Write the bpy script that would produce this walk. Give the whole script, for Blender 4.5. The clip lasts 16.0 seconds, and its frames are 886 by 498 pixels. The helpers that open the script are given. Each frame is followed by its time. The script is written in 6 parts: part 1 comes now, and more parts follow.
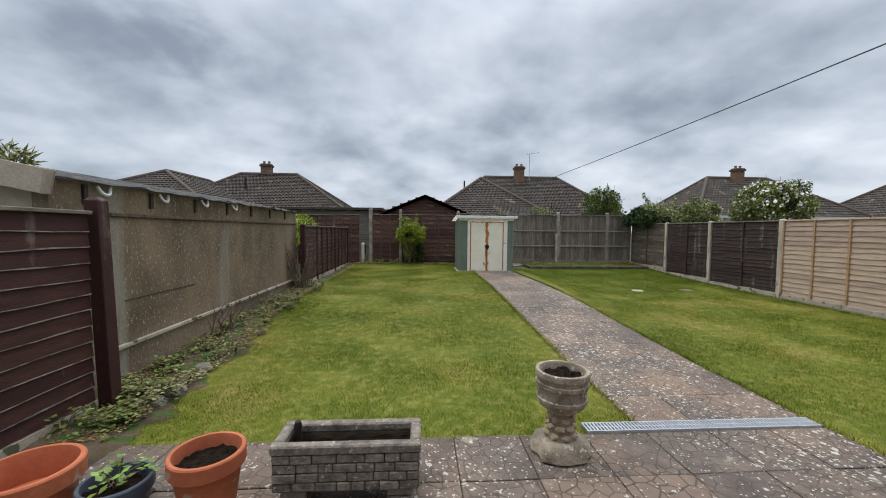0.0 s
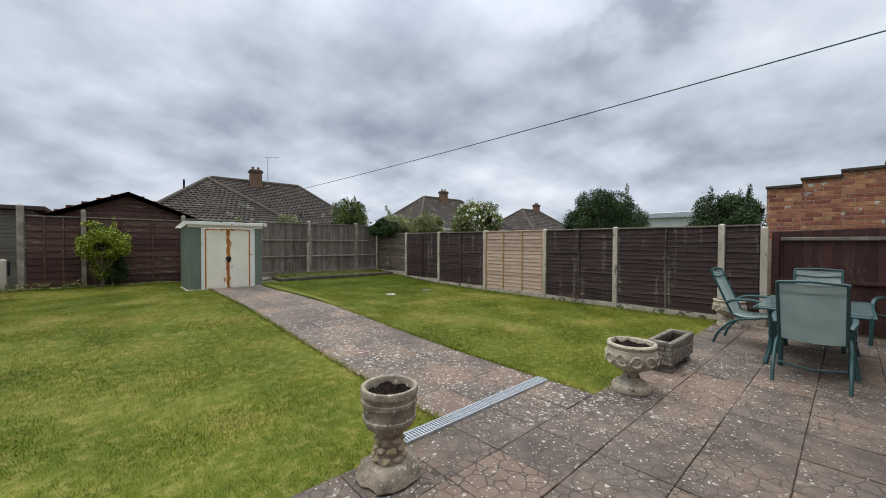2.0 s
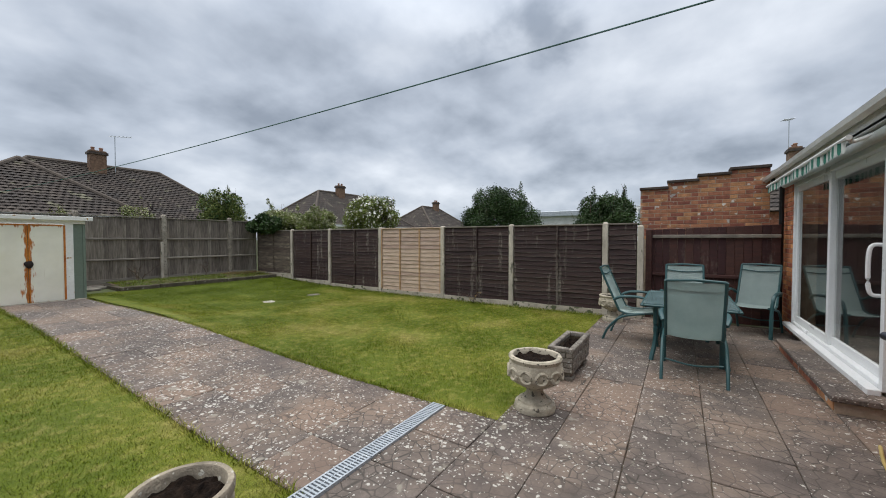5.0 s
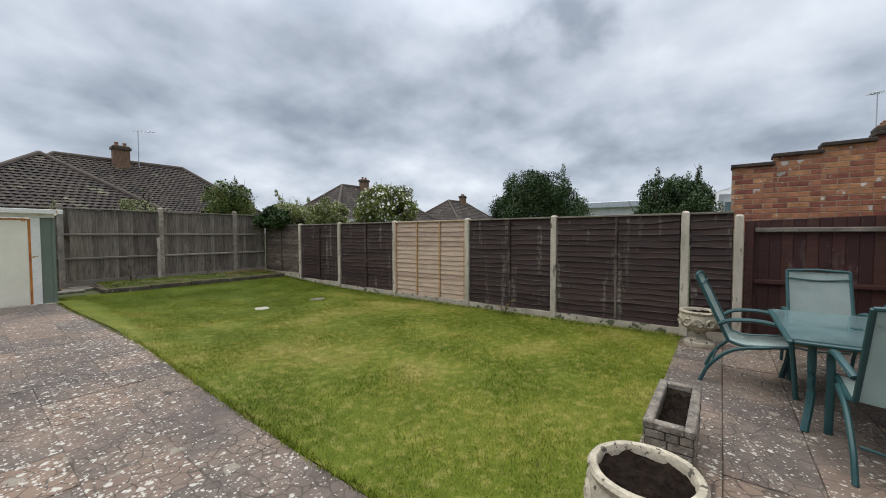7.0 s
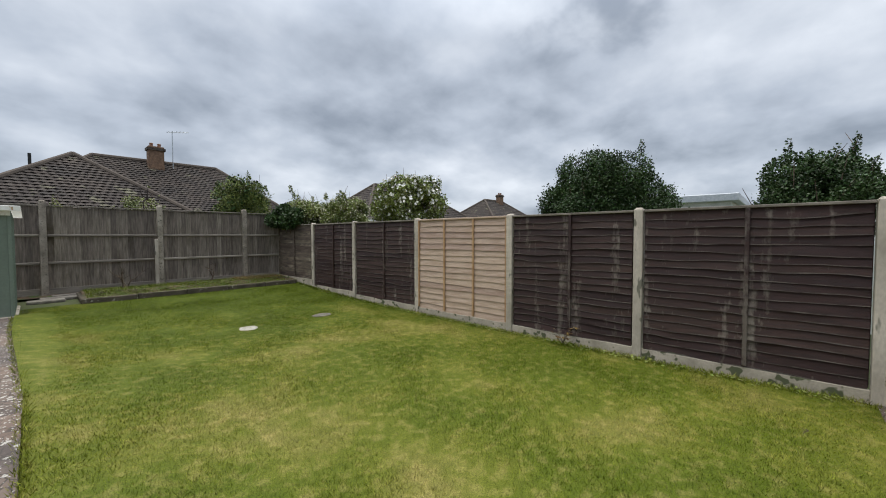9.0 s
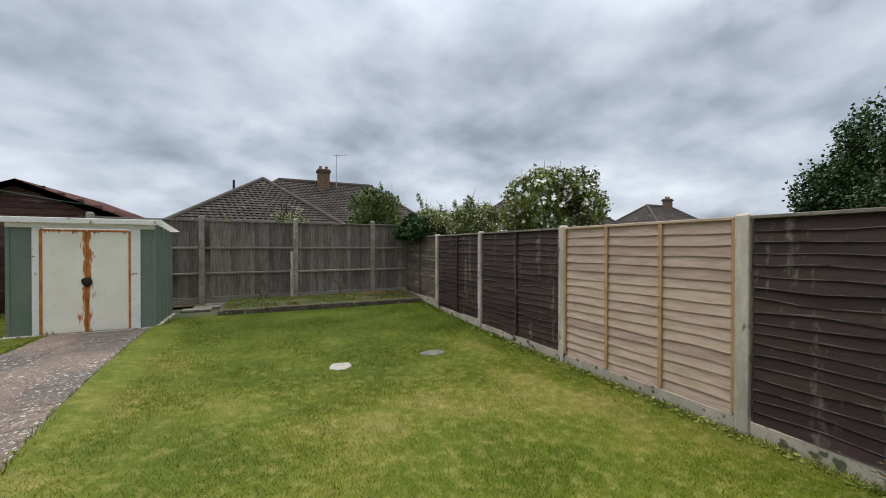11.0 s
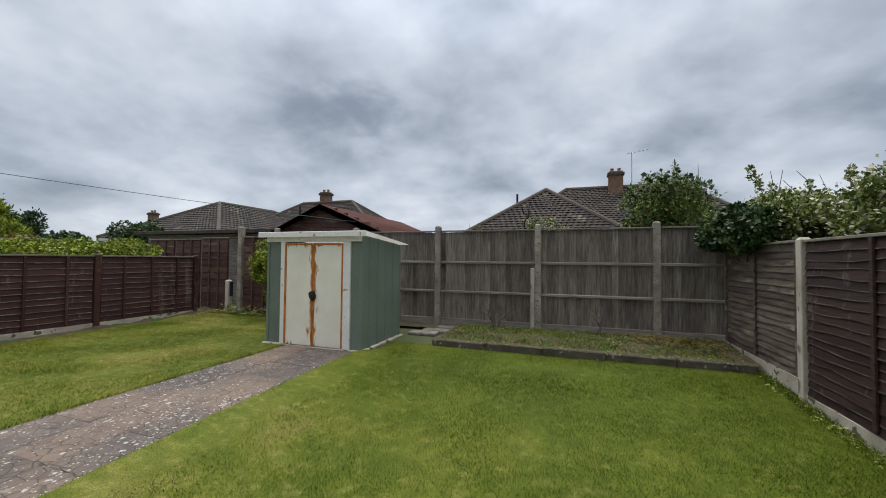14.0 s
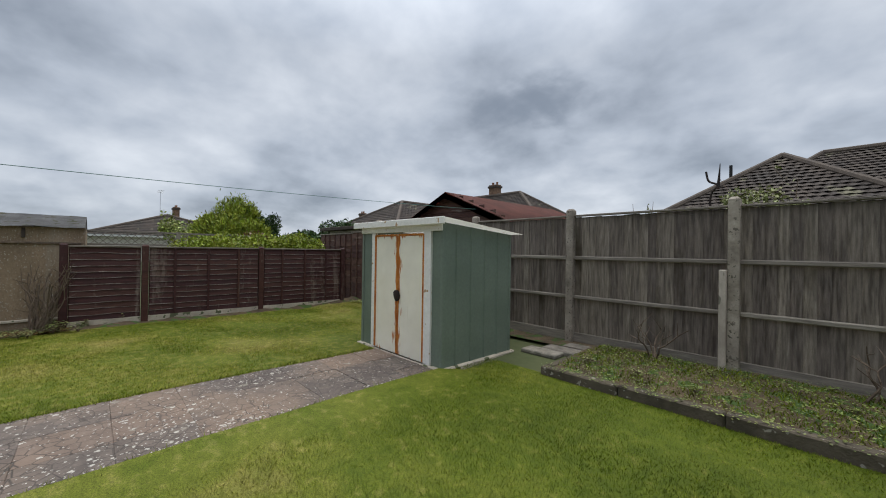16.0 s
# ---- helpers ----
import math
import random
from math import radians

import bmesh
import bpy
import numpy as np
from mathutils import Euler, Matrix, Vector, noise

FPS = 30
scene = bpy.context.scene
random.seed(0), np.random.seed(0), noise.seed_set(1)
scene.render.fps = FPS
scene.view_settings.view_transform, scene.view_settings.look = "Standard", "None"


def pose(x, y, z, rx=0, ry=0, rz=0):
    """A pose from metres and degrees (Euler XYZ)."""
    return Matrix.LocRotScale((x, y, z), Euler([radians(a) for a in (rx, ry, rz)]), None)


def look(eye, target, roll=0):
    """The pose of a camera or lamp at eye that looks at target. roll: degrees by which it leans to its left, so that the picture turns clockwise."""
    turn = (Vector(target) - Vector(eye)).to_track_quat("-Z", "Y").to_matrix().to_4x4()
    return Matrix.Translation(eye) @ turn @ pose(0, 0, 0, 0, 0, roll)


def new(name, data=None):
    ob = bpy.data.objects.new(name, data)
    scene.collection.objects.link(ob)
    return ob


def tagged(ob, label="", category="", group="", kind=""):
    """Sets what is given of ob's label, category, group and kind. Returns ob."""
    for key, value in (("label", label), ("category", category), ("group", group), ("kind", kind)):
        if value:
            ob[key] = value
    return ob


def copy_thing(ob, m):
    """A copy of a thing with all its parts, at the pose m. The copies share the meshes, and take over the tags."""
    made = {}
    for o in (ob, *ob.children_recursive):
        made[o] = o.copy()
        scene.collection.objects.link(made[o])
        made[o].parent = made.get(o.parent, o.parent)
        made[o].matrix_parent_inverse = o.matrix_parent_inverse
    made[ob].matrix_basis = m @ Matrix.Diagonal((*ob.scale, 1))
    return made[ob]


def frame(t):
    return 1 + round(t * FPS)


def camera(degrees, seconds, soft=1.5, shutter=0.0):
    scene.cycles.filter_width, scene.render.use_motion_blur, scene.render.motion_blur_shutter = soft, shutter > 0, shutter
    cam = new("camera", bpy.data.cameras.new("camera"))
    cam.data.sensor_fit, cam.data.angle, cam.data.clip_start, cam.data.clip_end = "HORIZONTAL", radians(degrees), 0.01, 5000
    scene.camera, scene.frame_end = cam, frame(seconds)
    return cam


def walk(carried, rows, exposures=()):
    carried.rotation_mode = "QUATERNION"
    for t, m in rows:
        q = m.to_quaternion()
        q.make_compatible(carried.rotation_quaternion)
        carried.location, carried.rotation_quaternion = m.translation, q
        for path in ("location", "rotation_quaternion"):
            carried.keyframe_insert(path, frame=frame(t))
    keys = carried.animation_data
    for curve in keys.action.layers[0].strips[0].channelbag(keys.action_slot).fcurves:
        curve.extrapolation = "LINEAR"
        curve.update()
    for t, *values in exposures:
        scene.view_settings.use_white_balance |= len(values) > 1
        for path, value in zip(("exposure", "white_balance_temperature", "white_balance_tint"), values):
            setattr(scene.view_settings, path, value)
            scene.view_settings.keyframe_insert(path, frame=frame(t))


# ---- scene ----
cam = camera(99.9, 16.0, soft=1.0)
METRES, EYE, TILT, LEAN, TURN = 11.9, 1.5, 0.0, 0.0, -3.6
ROWS = [
    (0.0, 0.0, 0.0, 0.0, 0.03, -2.85, -0.52),
    (0.5, -0.0054, 0.019, 0.0004, -8.25, -2.01, -0.5),
    (1.0, -0.0168, 0.0292, -0.0012, -17.6, -1.44, -0.39),
    (1.5, -0.0268, 0.035, -0.0018, -29.21, -1.08, -0.33),
    (2.0, -0.0316, 0.0385, -0.0029, -38.79, -1.03, -0.24),
    (2.5, -0.032, 0.0418, -0.0048, -47.05, -1.09, -0.09),
    (3.0, -0.0326, 0.0435, -0.005, -52.24, -1.2, -0.01),
    (3.5, -0.0311, 0.0463, -0.0042, -54.05, -1.28, -0.01),
    (6.0, 0.0823, 0.1073, 0.0005, -53.03, -1.99, 0.09),
    (6.5, 0.1092, 0.1271, -0.0015, -51.17, -2.04, 0.09),
    (7.0, 0.1372, 0.1507, -0.0005, -49.61, -2.21, 0.1),
    (7.5, 0.1691, 0.1746, -0.0005, -48.66, -2.34, 0.14),
    (8.0, 0.1979, 0.1992, -0.0015, -47.38, -2.41, 0.14),
    (10.5, 0.3392, 0.339, 0.003, -30.31, -0.78, -0.02),
    (11.0, 0.363, 0.3753, 0.0038, -22.22, -0.35, -0.08),
    (11.5, 0.3858, 0.4115, 0.0043, -14.72, -0.02, -0.15),
    (12.0, 0.4028, 0.4491, 0.0019, -3.69, 0.53, -0.22),
    (12.5, 0.4183, 0.4904, 0.0031, 4.16, 0.94, -0.3),
    (13.0, 0.4335, 0.5322, 0.0048, 9.95, 1.3, -0.35),
    (13.5, 0.445, 0.5762, 0.0045, 16.88, 1.7, -0.44),
    (14.0, 0.4572, 0.6174, 0.0051, 22.51, 1.66, -0.52),
    (14.5, 0.4651, 0.6583, 0.0073, 29.31, 1.65, -0.52),
    (15.0, 0.4658, 0.7006, 0.0081, 36.46, 1.09, -0.64),
    (15.5, 0.4679, 0.7395, 0.0078, 42.52, 0.43, -0.67),
    (16.0, 0.4667, 0.7742, 0.0071, 50.36, 0.3, -0.86),
]
walk(cam, [(t, pose(0, 0, EYE, TILT, LEAN, TURN) @ pose(METRES * x, METRES * y, METRES * z, 90 + pitch, roll, yaw)) for t, x, y, z, yaw, pitch, roll in ROWS], [(0.0, 0.42), (8.0, 0.4), (12.0, 0.38), (16.0, 0.24)])


# ---- world and light: an overcast sky ----
def node(nt, kind, operation=None, data_type=None, blend_type=None, feature=None):
    n = nt.nodes.new(kind)
    if operation:
        n.operation = operation
    if data_type:
        n.data_type = data_type
    if blend_type:
        n.blend_type = blend_type
    if feature:
        n.feature = feature
    return n


def build_world():
    w = bpy.data.worlds.new("overcast_sky")
    scene.world = w
    w.use_nodes = True
    nt = w.node_tree
    nt.nodes.clear()
    link = nt.links.new
    out = node(nt, "ShaderNodeOutputWorld")
    bg = node(nt, "ShaderNodeBackground")
    sky = node(nt, "ShaderNodeTexSky")
    sky.sky_type, sky.sun_disc, sky.sun_elevation, sky.sun_rotation = "NISHITA", False, radians(77), radians(-25)
    skys = node(nt, "ShaderNodeMix", data_type="RGBA", blend_type="MULTIPLY")
    skys.inputs[0].default_value = 1
    skys.inputs[7].default_value = (0.1, 0.1, 0.1, 1)
    link(sky.outputs[0], skys.inputs[6])
    tc = node(nt, "ShaderNodeTexCoord")
    sep = node(nt, "ShaderNodeSeparateXYZ")
    link(tc.outputs["Generated"], sep.inputs[0])
    up = node(nt, "ShaderNodeMath", operation="MAXIMUM")
    link(sep.outputs[2], up.inputs[0])
    up.inputs[1].default_value = 0.0
    den = node(nt, "ShaderNodeMath", operation="ADD")
    link(up.outputs[0], den.inputs[0])
    den.inputs[1].default_value = 0.36
    comb = node(nt, "ShaderNodeCombineXYZ")
    for i in (0, 1):
        d = node(nt, "ShaderNodeMath", operation="DIVIDE")
        link(sep.outputs[i], d.inputs[0])
        link(den.outputs[0], d.inputs[1])
        link(d.outputs[0], comb.inputs[i])
    big = node(nt, "ShaderNodeTexNoise")
    big.inputs["Scale"].default_value = 1.3
    big.inputs["Detail"].default_value = 6
    big.inputs["Roughness"].default_value = 0.5
    big.inputs["Distortion"].default_value = 0.0
    link(comb.outputs[0], big.inputs["Vector"])
    small = node(nt, "ShaderNodeTexNoise")
    small.inputs["Scale"].default_value = 4.2
    small.inputs["Detail"].default_value = 5
    small.inputs["Roughness"].default_value = 0.5
    small.inputs["Distortion"].default_value = 0.15
    link(comb.outputs[0], small.inputs["Vector"])
    cover = node(nt, "ShaderNodeMix", data_type="FLOAT")
    cover.inputs[0].default_value = 0.3
    link(big.outputs[0], cover.inputs[2])
    link(small.outputs[0], cover.inputs[3])
    ramp = node(nt, "ShaderNodeValToRGB")
    ramp.color_ramp.elements[0].position = 0.36
    ramp.color_ramp.elements[0].color = (0.235, 0.27, 0.325, 1)
    ramp.color_ramp.elements[1].position = 0.65
    ramp.color_ramp.elements[1].color = (0.64, 0.68, 0.74, 1)
    e = ramp.color_ramp.elements.new(0.48)
    e.color = (0.40, 0.445, 0.515, 1)
    link(cover.outputs[0], ramp.inputs[0])
    # two ragged darker clouds drifting below the layer
    col = ramp.outputs[0]
    for centre, size, depth in (((-0.505, 0.785, 0.358), 0.14, 0.88), ((0.83, 0.285, 0.476), 0.13, 0.75)):
        off = node(nt, "ShaderNodeVectorMath", operation="SUBTRACT")
        link(tc.outputs["Generated"], off.inputs[0])
        off.inputs[1].default_value = centre
        flat = node(nt, "ShaderNodeVectorMath", operation="MULTIPLY")
        link(off.outputs[0], flat.inputs[0])
        flat.inputs[1].default_value = (1, 1, 2.1)
        far = node(nt, "ShaderNodeVectorMath", operation="LENGTH")
        link(flat.outputs[0], far.inputs[0])
        rag = node(nt, "ShaderNodeMath", operation="MULTIPLY_ADD")
        link(small.outputs[0], rag.inputs[0])
        rag.inputs[1].default_value = 0.55
        link(far.outputs["Value"], rag.inputs[2])
        edge = node(nt, "ShaderNodeMapRange")
        edge.interpolation_type = "SMOOTHSTEP"
        edge.inputs[1].default_value, edge.inputs[2].default_value = size + 0.30, size + 0.12
        edge.inputs[3].default_value, edge.inputs[4].default_value = 0.0, depth
        link(rag.outputs[0], edge.inputs[0])
        dark = node(nt, "ShaderNodeMix", data_type="RGBA")
        link(edge.outputs[0], dark.inputs[0])
        link(col, dark.inputs[6])
        dark.inputs[7].default_value = (0.20, 0.235, 0.29, 1)
        col = dark.outputs[2]
    mix = node(nt, "ShaderNodeMix", data_type="RGBA")
    mix.inputs[0].default_value = 0.93
    link(skys.outputs[2], mix.inputs[6])
    link(col, mix.inputs[7])
    # an overcast sky grows brighter towards the zenith
    lum = node(nt, "ShaderNodeMapRange")
    lum.inputs["From Min"].default_value = 0.45
    lum.inputs["From Max"].default_value = 1.0
    lum.inputs["To Min"].default_value = 1.0
    lum.inputs["To Max"].default_value = 2.3
    link(sep.outputs[2], lum.inputs[0])
    link(mix.outputs[2], bg.inputs[0])
    link(lum.outputs[0], bg.inputs[1])
    link(bg.outputs[0], out.inputs[0])


build_world()
SUN = new("sun", bpy.data.lights.new("sun", "SUN"))
SUN.data.energy, SUN.data.angle, SUN.data.color = 1.9, radians(70), (1.0, 0.945, 0.85)
SUN.matrix_world = look((-3, 6.5, 30), (0, 0, 0))

# ---- materials ----
def make(name, dark, light, scale=6.0, rough=0.8, bump=0.3, fine=60.0, metal=0.0, stretch=(1, 1, 1), vary=0.0, spots=None, streak=None, spec=0.35, island=False, peel=None):
    """Two colours mixed by coarse and fine noise, with relief; spots: (colour, scale, amount); streak: (colour, scale xyz, amount); peel: (colour, amount), upright worn streaks."""
    m = bpy.data.materials.new(name)
    m.use_nodes = True
    nt = m.node_tree
    link = nt.links.new
    b = nt.nodes["Principled BSDF"]
    tc = node(nt, "ShaderNodeTexCoord")
    info = node(nt, "ShaderNodeObjectInfo")
    off = node(nt, "ShaderNodeVectorMath", operation="MULTIPLY_ADD")
    link(info.outputs["Random"], off.inputs[0])
    off.inputs[1].default_value = (17, 29, 13)
    link(tc.outputs["Object"], off.inputs[2])
    mp = node(nt, "ShaderNodeMapping")
    mp.inputs["Scale"].default_value = stretch
    link(off.outputs[0], mp.inputs[0])

    def noisy(s, detail=4, vec=mp):
        n = node(nt, "ShaderNodeTexNoise")
        n.inputs["Scale"].default_value, n.inputs["Detail"].default_value, n.inputs["Roughness"].default_value = s, detail, 0.6
        link(vec.outputs[0], n.inputs["Vector"])
        return n.outputs[0]

    def ranged(v, a, z, lo=0.0, hi=1.0):
        r = node(nt, "ShaderNodeMapRange")
        r.inputs[1].default_value, r.inputs[2].default_value, r.inputs[3].default_value, r.inputs[4].default_value = a, z, lo, hi
        link(v, r.inputs[0])
        return r.outputs[0]

    def blend(f, c1, c2, mode="MIX"):
        x = node(nt, "ShaderNodeMix", data_type="RGBA", blend_type=mode)
        for v, i in ((f, 0), (c1, 6), (c2, 7)):
            if isinstance(v, bpy.types.NodeSocket):
                link(v, x.inputs[i])
            elif i == 0:
                x.inputs[0].default_value = v
            else:
                x.inputs[i].default_value = (*v, 1)
        return x.outputs[2]

    f1, f2 = noisy(scale), noisy(fine, 3)
    col = blend(ranged(f1, 0.32, 0.68), dark, light)
    col = blend(ranged(f2, 0.35, 0.75, 0.0, 0.38), col, blend(0.5, dark, (dark[0] * 0.5, dark[1] * 0.5, dark[2] * 0.5)))
    if streak:
        smp = node(nt, "ShaderNodeMapping")
        smp.inputs["Scale"].default_value = streak[1]
        link(off.outputs[0], smp.inputs[0])
        s = noisy(1.0, 5, smp)
        col = blend(ranged(s, 0.62 - streak[2], 0.72 - streak[2] * 0.5), col, streak[0])
    if peel:
        geo = node(nt, "ShaderNodeNewGeometry")
        fields = []
        for scale3 in ((5.5, 5.5, 0.5), (16, 16, 9)):
            pm = node(nt, "ShaderNodeMapping")
            pm.inputs["Scale"].default_value = scale3
            link(geo.outputs["Position"], pm.inputs[0])
            fields.append(noisy(1.0, 4, pm))
        both = node(nt, "ShaderNodeMath", operation="MULTIPLY_ADD")
        link(fields[1], both.inputs[0])
        both.inputs[1].default_value = 0.45
        link(fields[0], both.inputs[2])
        col = blend(ranged(both.outputs[0], 0.88 - peel[1], 1.0 - peel[1], 0.0, 0.8), col, peel[0])
    if spots:
        s = noisy(spots[1], 2)
        col = blend(ranged(s, 0.70 - spots[2], 0.74 - spots[2]), col, spots[0])
    if vary:
        src = node(nt, "ShaderNodeNewGeometry").outputs["Random Per Island"] if island else info.outputs["Random"]
        h = node(nt, "ShaderNodeHueSaturation")
        link(ranged(src, 0, 1, 1 - vary, 1 + vary), h.inputs["Value"])
        link(ranged(src, 0, 1, 0.5 - vary * 0.05, 0.5 + vary * 0.05), h.inputs["Hue"])
        link(col, h.inputs["Color"])
        col = h.outputs[0]
    link(col, b.inputs["Base Color"])
    b.inputs["Metallic"].default_value = metal
    b.inputs["Specular IOR Level"].default_value = spec
    link(ranged(f1, 0.3, 0.7, max(0.02, rough - 0.1), min(1, rough + 0.1)), b.inputs["Roughness"])
    if bump:
        bp = node(nt, "ShaderNodeBump")
        bp.inputs["Strength"].default_value = bump
        bp.inputs["Distance"].default_value = 0.01
        link(f2, bp.inputs["Height"])
        link(bp.outputs[0], b.inputs["Normal"])
    return m


def make_paving():
    """Worn concrete flags: grey, buff and pink, a pressed crazy-paving relief, pale lichen."""
    m = make("weathered_paving", (0.094, 0.077, 0.067), (0.192, 0.157, 0.135), 5, 0.88, 0.0, 45, vary=0.14)
    nt = m.node_tree
    link = nt.links.new
    b = nt.nodes["Principled BSDF"]
    base = b.inputs["Base Color"].links[0].from_socket
    geo = node(nt, "ShaderNodeNewGeometry")
    pos = geo.outputs["Position"]

    def noisy(s, d=3):
        n = node(nt, "ShaderNodeTexNoise")
        n.inputs["Scale"].default_value, n.inputs["Detail"].default_value = s, d
        link(pos, n.inputs["Vector"])
        return n.outputs[0]

    def ranged(v, a, z, lo=0.0, hi=1.0):
        r = node(nt, "ShaderNodeMapRange")
        r.inputs[1].default_value, r.inputs[2].default_value, r.inputs[3].default_value, r.inputs[4].default_value = a, z, lo, hi
        link(v, r.inputs[0])
        return r.outputs[0]

    def blend(f, c1, c2):
        x = node(nt, "ShaderNodeMix", data_type="RGBA")
        link(f, x.inputs[0])
        link(c1, x.inputs[6])
        x.inputs[7].default_value = (*c2, 1)
        return x.outputs[2]

    info = node(nt, "ShaderNodeObjectInfo")
    pink = ranged(info.outputs["Random"], 0.62, 1.0, 0.0, 0.5)
    col = blend(pink, base, (0.24, 0.155, 0.11))
    warm = ranged(noisy(1.3, 5), 0.46, 0.66, 0, 0.45)
    col = blend(warm, col, (0.28, 0.20, 0.145))
    v = node(nt, "ShaderNodeTexVoronoi", feature="DISTANCE_TO_EDGE")
    v.inputs["Scale"].default_value = 10.5
    link(pos, v.inputs["Vector"])
    crack = ranged(v.outputs["Distance"], 0.012, 0.055, 1.0, 0.0)
    worn = ranged(noisy(2.2), 0.36, 0.6, 0.3, 0.9)
    mul = node(nt, "ShaderNodeMath", operation="MULTIPLY")
    link(crack, mul.inputs[0])
    link(worn, mul.inputs[1])
    col = blend(mul.outputs[0], col, (0.062, 0.054, 0.046))
    # lichen: pale round crusts of three sizes, thinner on the trodden flags by the house
    sep = node(nt, "ShaderNodeSeparateXYZ")
    link(pos, sep.inputs[0])
    area = ranged(noisy(0.7), 0.35, 0.65, -0.14, 0.06)
    tread = ranged(sep.outputs[1], 0.0, 2.2, -0.10, 0.0)
    some = node(nt, "ShaderNodeMath", operation="ADD")
    link(area, some.inputs[0])
    link(tread, some.inputs[1])
    for s, c, t0 in ((8, (0.27, 0.245, 0.20), 0.16), (21, (0.52, 0.495, 0.44), 0.225), (48, (0.54, 0.515, 0.46), 0.27)):
        vo = node(nt, "ShaderNodeTexVoronoi")
        vo.inputs["Scale"].default_value = s
        warp = node(nt, "ShaderNodeMix", data_type="VECTOR")
        nz = node(nt, "ShaderNodeTexNoise")
        nz.inputs["Scale"].default_value = s * 1.6
        link(pos, nz.inputs["Vector"])
        warp.inputs[0].default_value = 1.0 / s
        link(pos, warp.inputs[4])
        link(nz.outputs["Color"], warp.inputs[5])
        link(warp.outputs[1], vo.inputs["Vector"])
        tint = node(nt, "ShaderNodeSeparateColor")
        link(vo.outputs["Color"], tint.inputs[0])
        size = node(nt, "ShaderNodeMath", operation="MULTIPLY_ADD")
        link(tint.outputs[0], size.inputs[0])
        size.inputs[1].default_value = 0.85
        size.inputs[2].default_value = t0 - 0.60
        add = node(nt, "ShaderNodeMath", operation="ADD")
        link(size.outputs[0], add.inputs[0])
        link(some.outputs[0], add.inputs[1])
        d = node(nt, "ShaderNodeMath", operation="SUBTRACT")
        link(add.outputs[0], d.inputs[0])
        link(vo.outputs["Distance"], d.inputs[1])
        col = blend(ranged(d.outputs[0], 0.0, 0.12, 0, 0.85), col, c)
    link(col, b.inputs["Base Color"])
    bp = node(nt, "ShaderNodeBump")
    bp.inputs["Strength"].default_value, bp.inputs["Distance"].default_value = 0.55, 0.008
    hsum = node(nt, "ShaderNodeMath", operation="SUBTRACT")
    link(noisy(70), hsum.inputs[0])
    link(mul.outputs[0], hsum.inputs[1])
    link(hsum.outputs[0], bp.inputs["Height"])
    link(bp.outputs[0], b.inputs["Normal"])
    return m


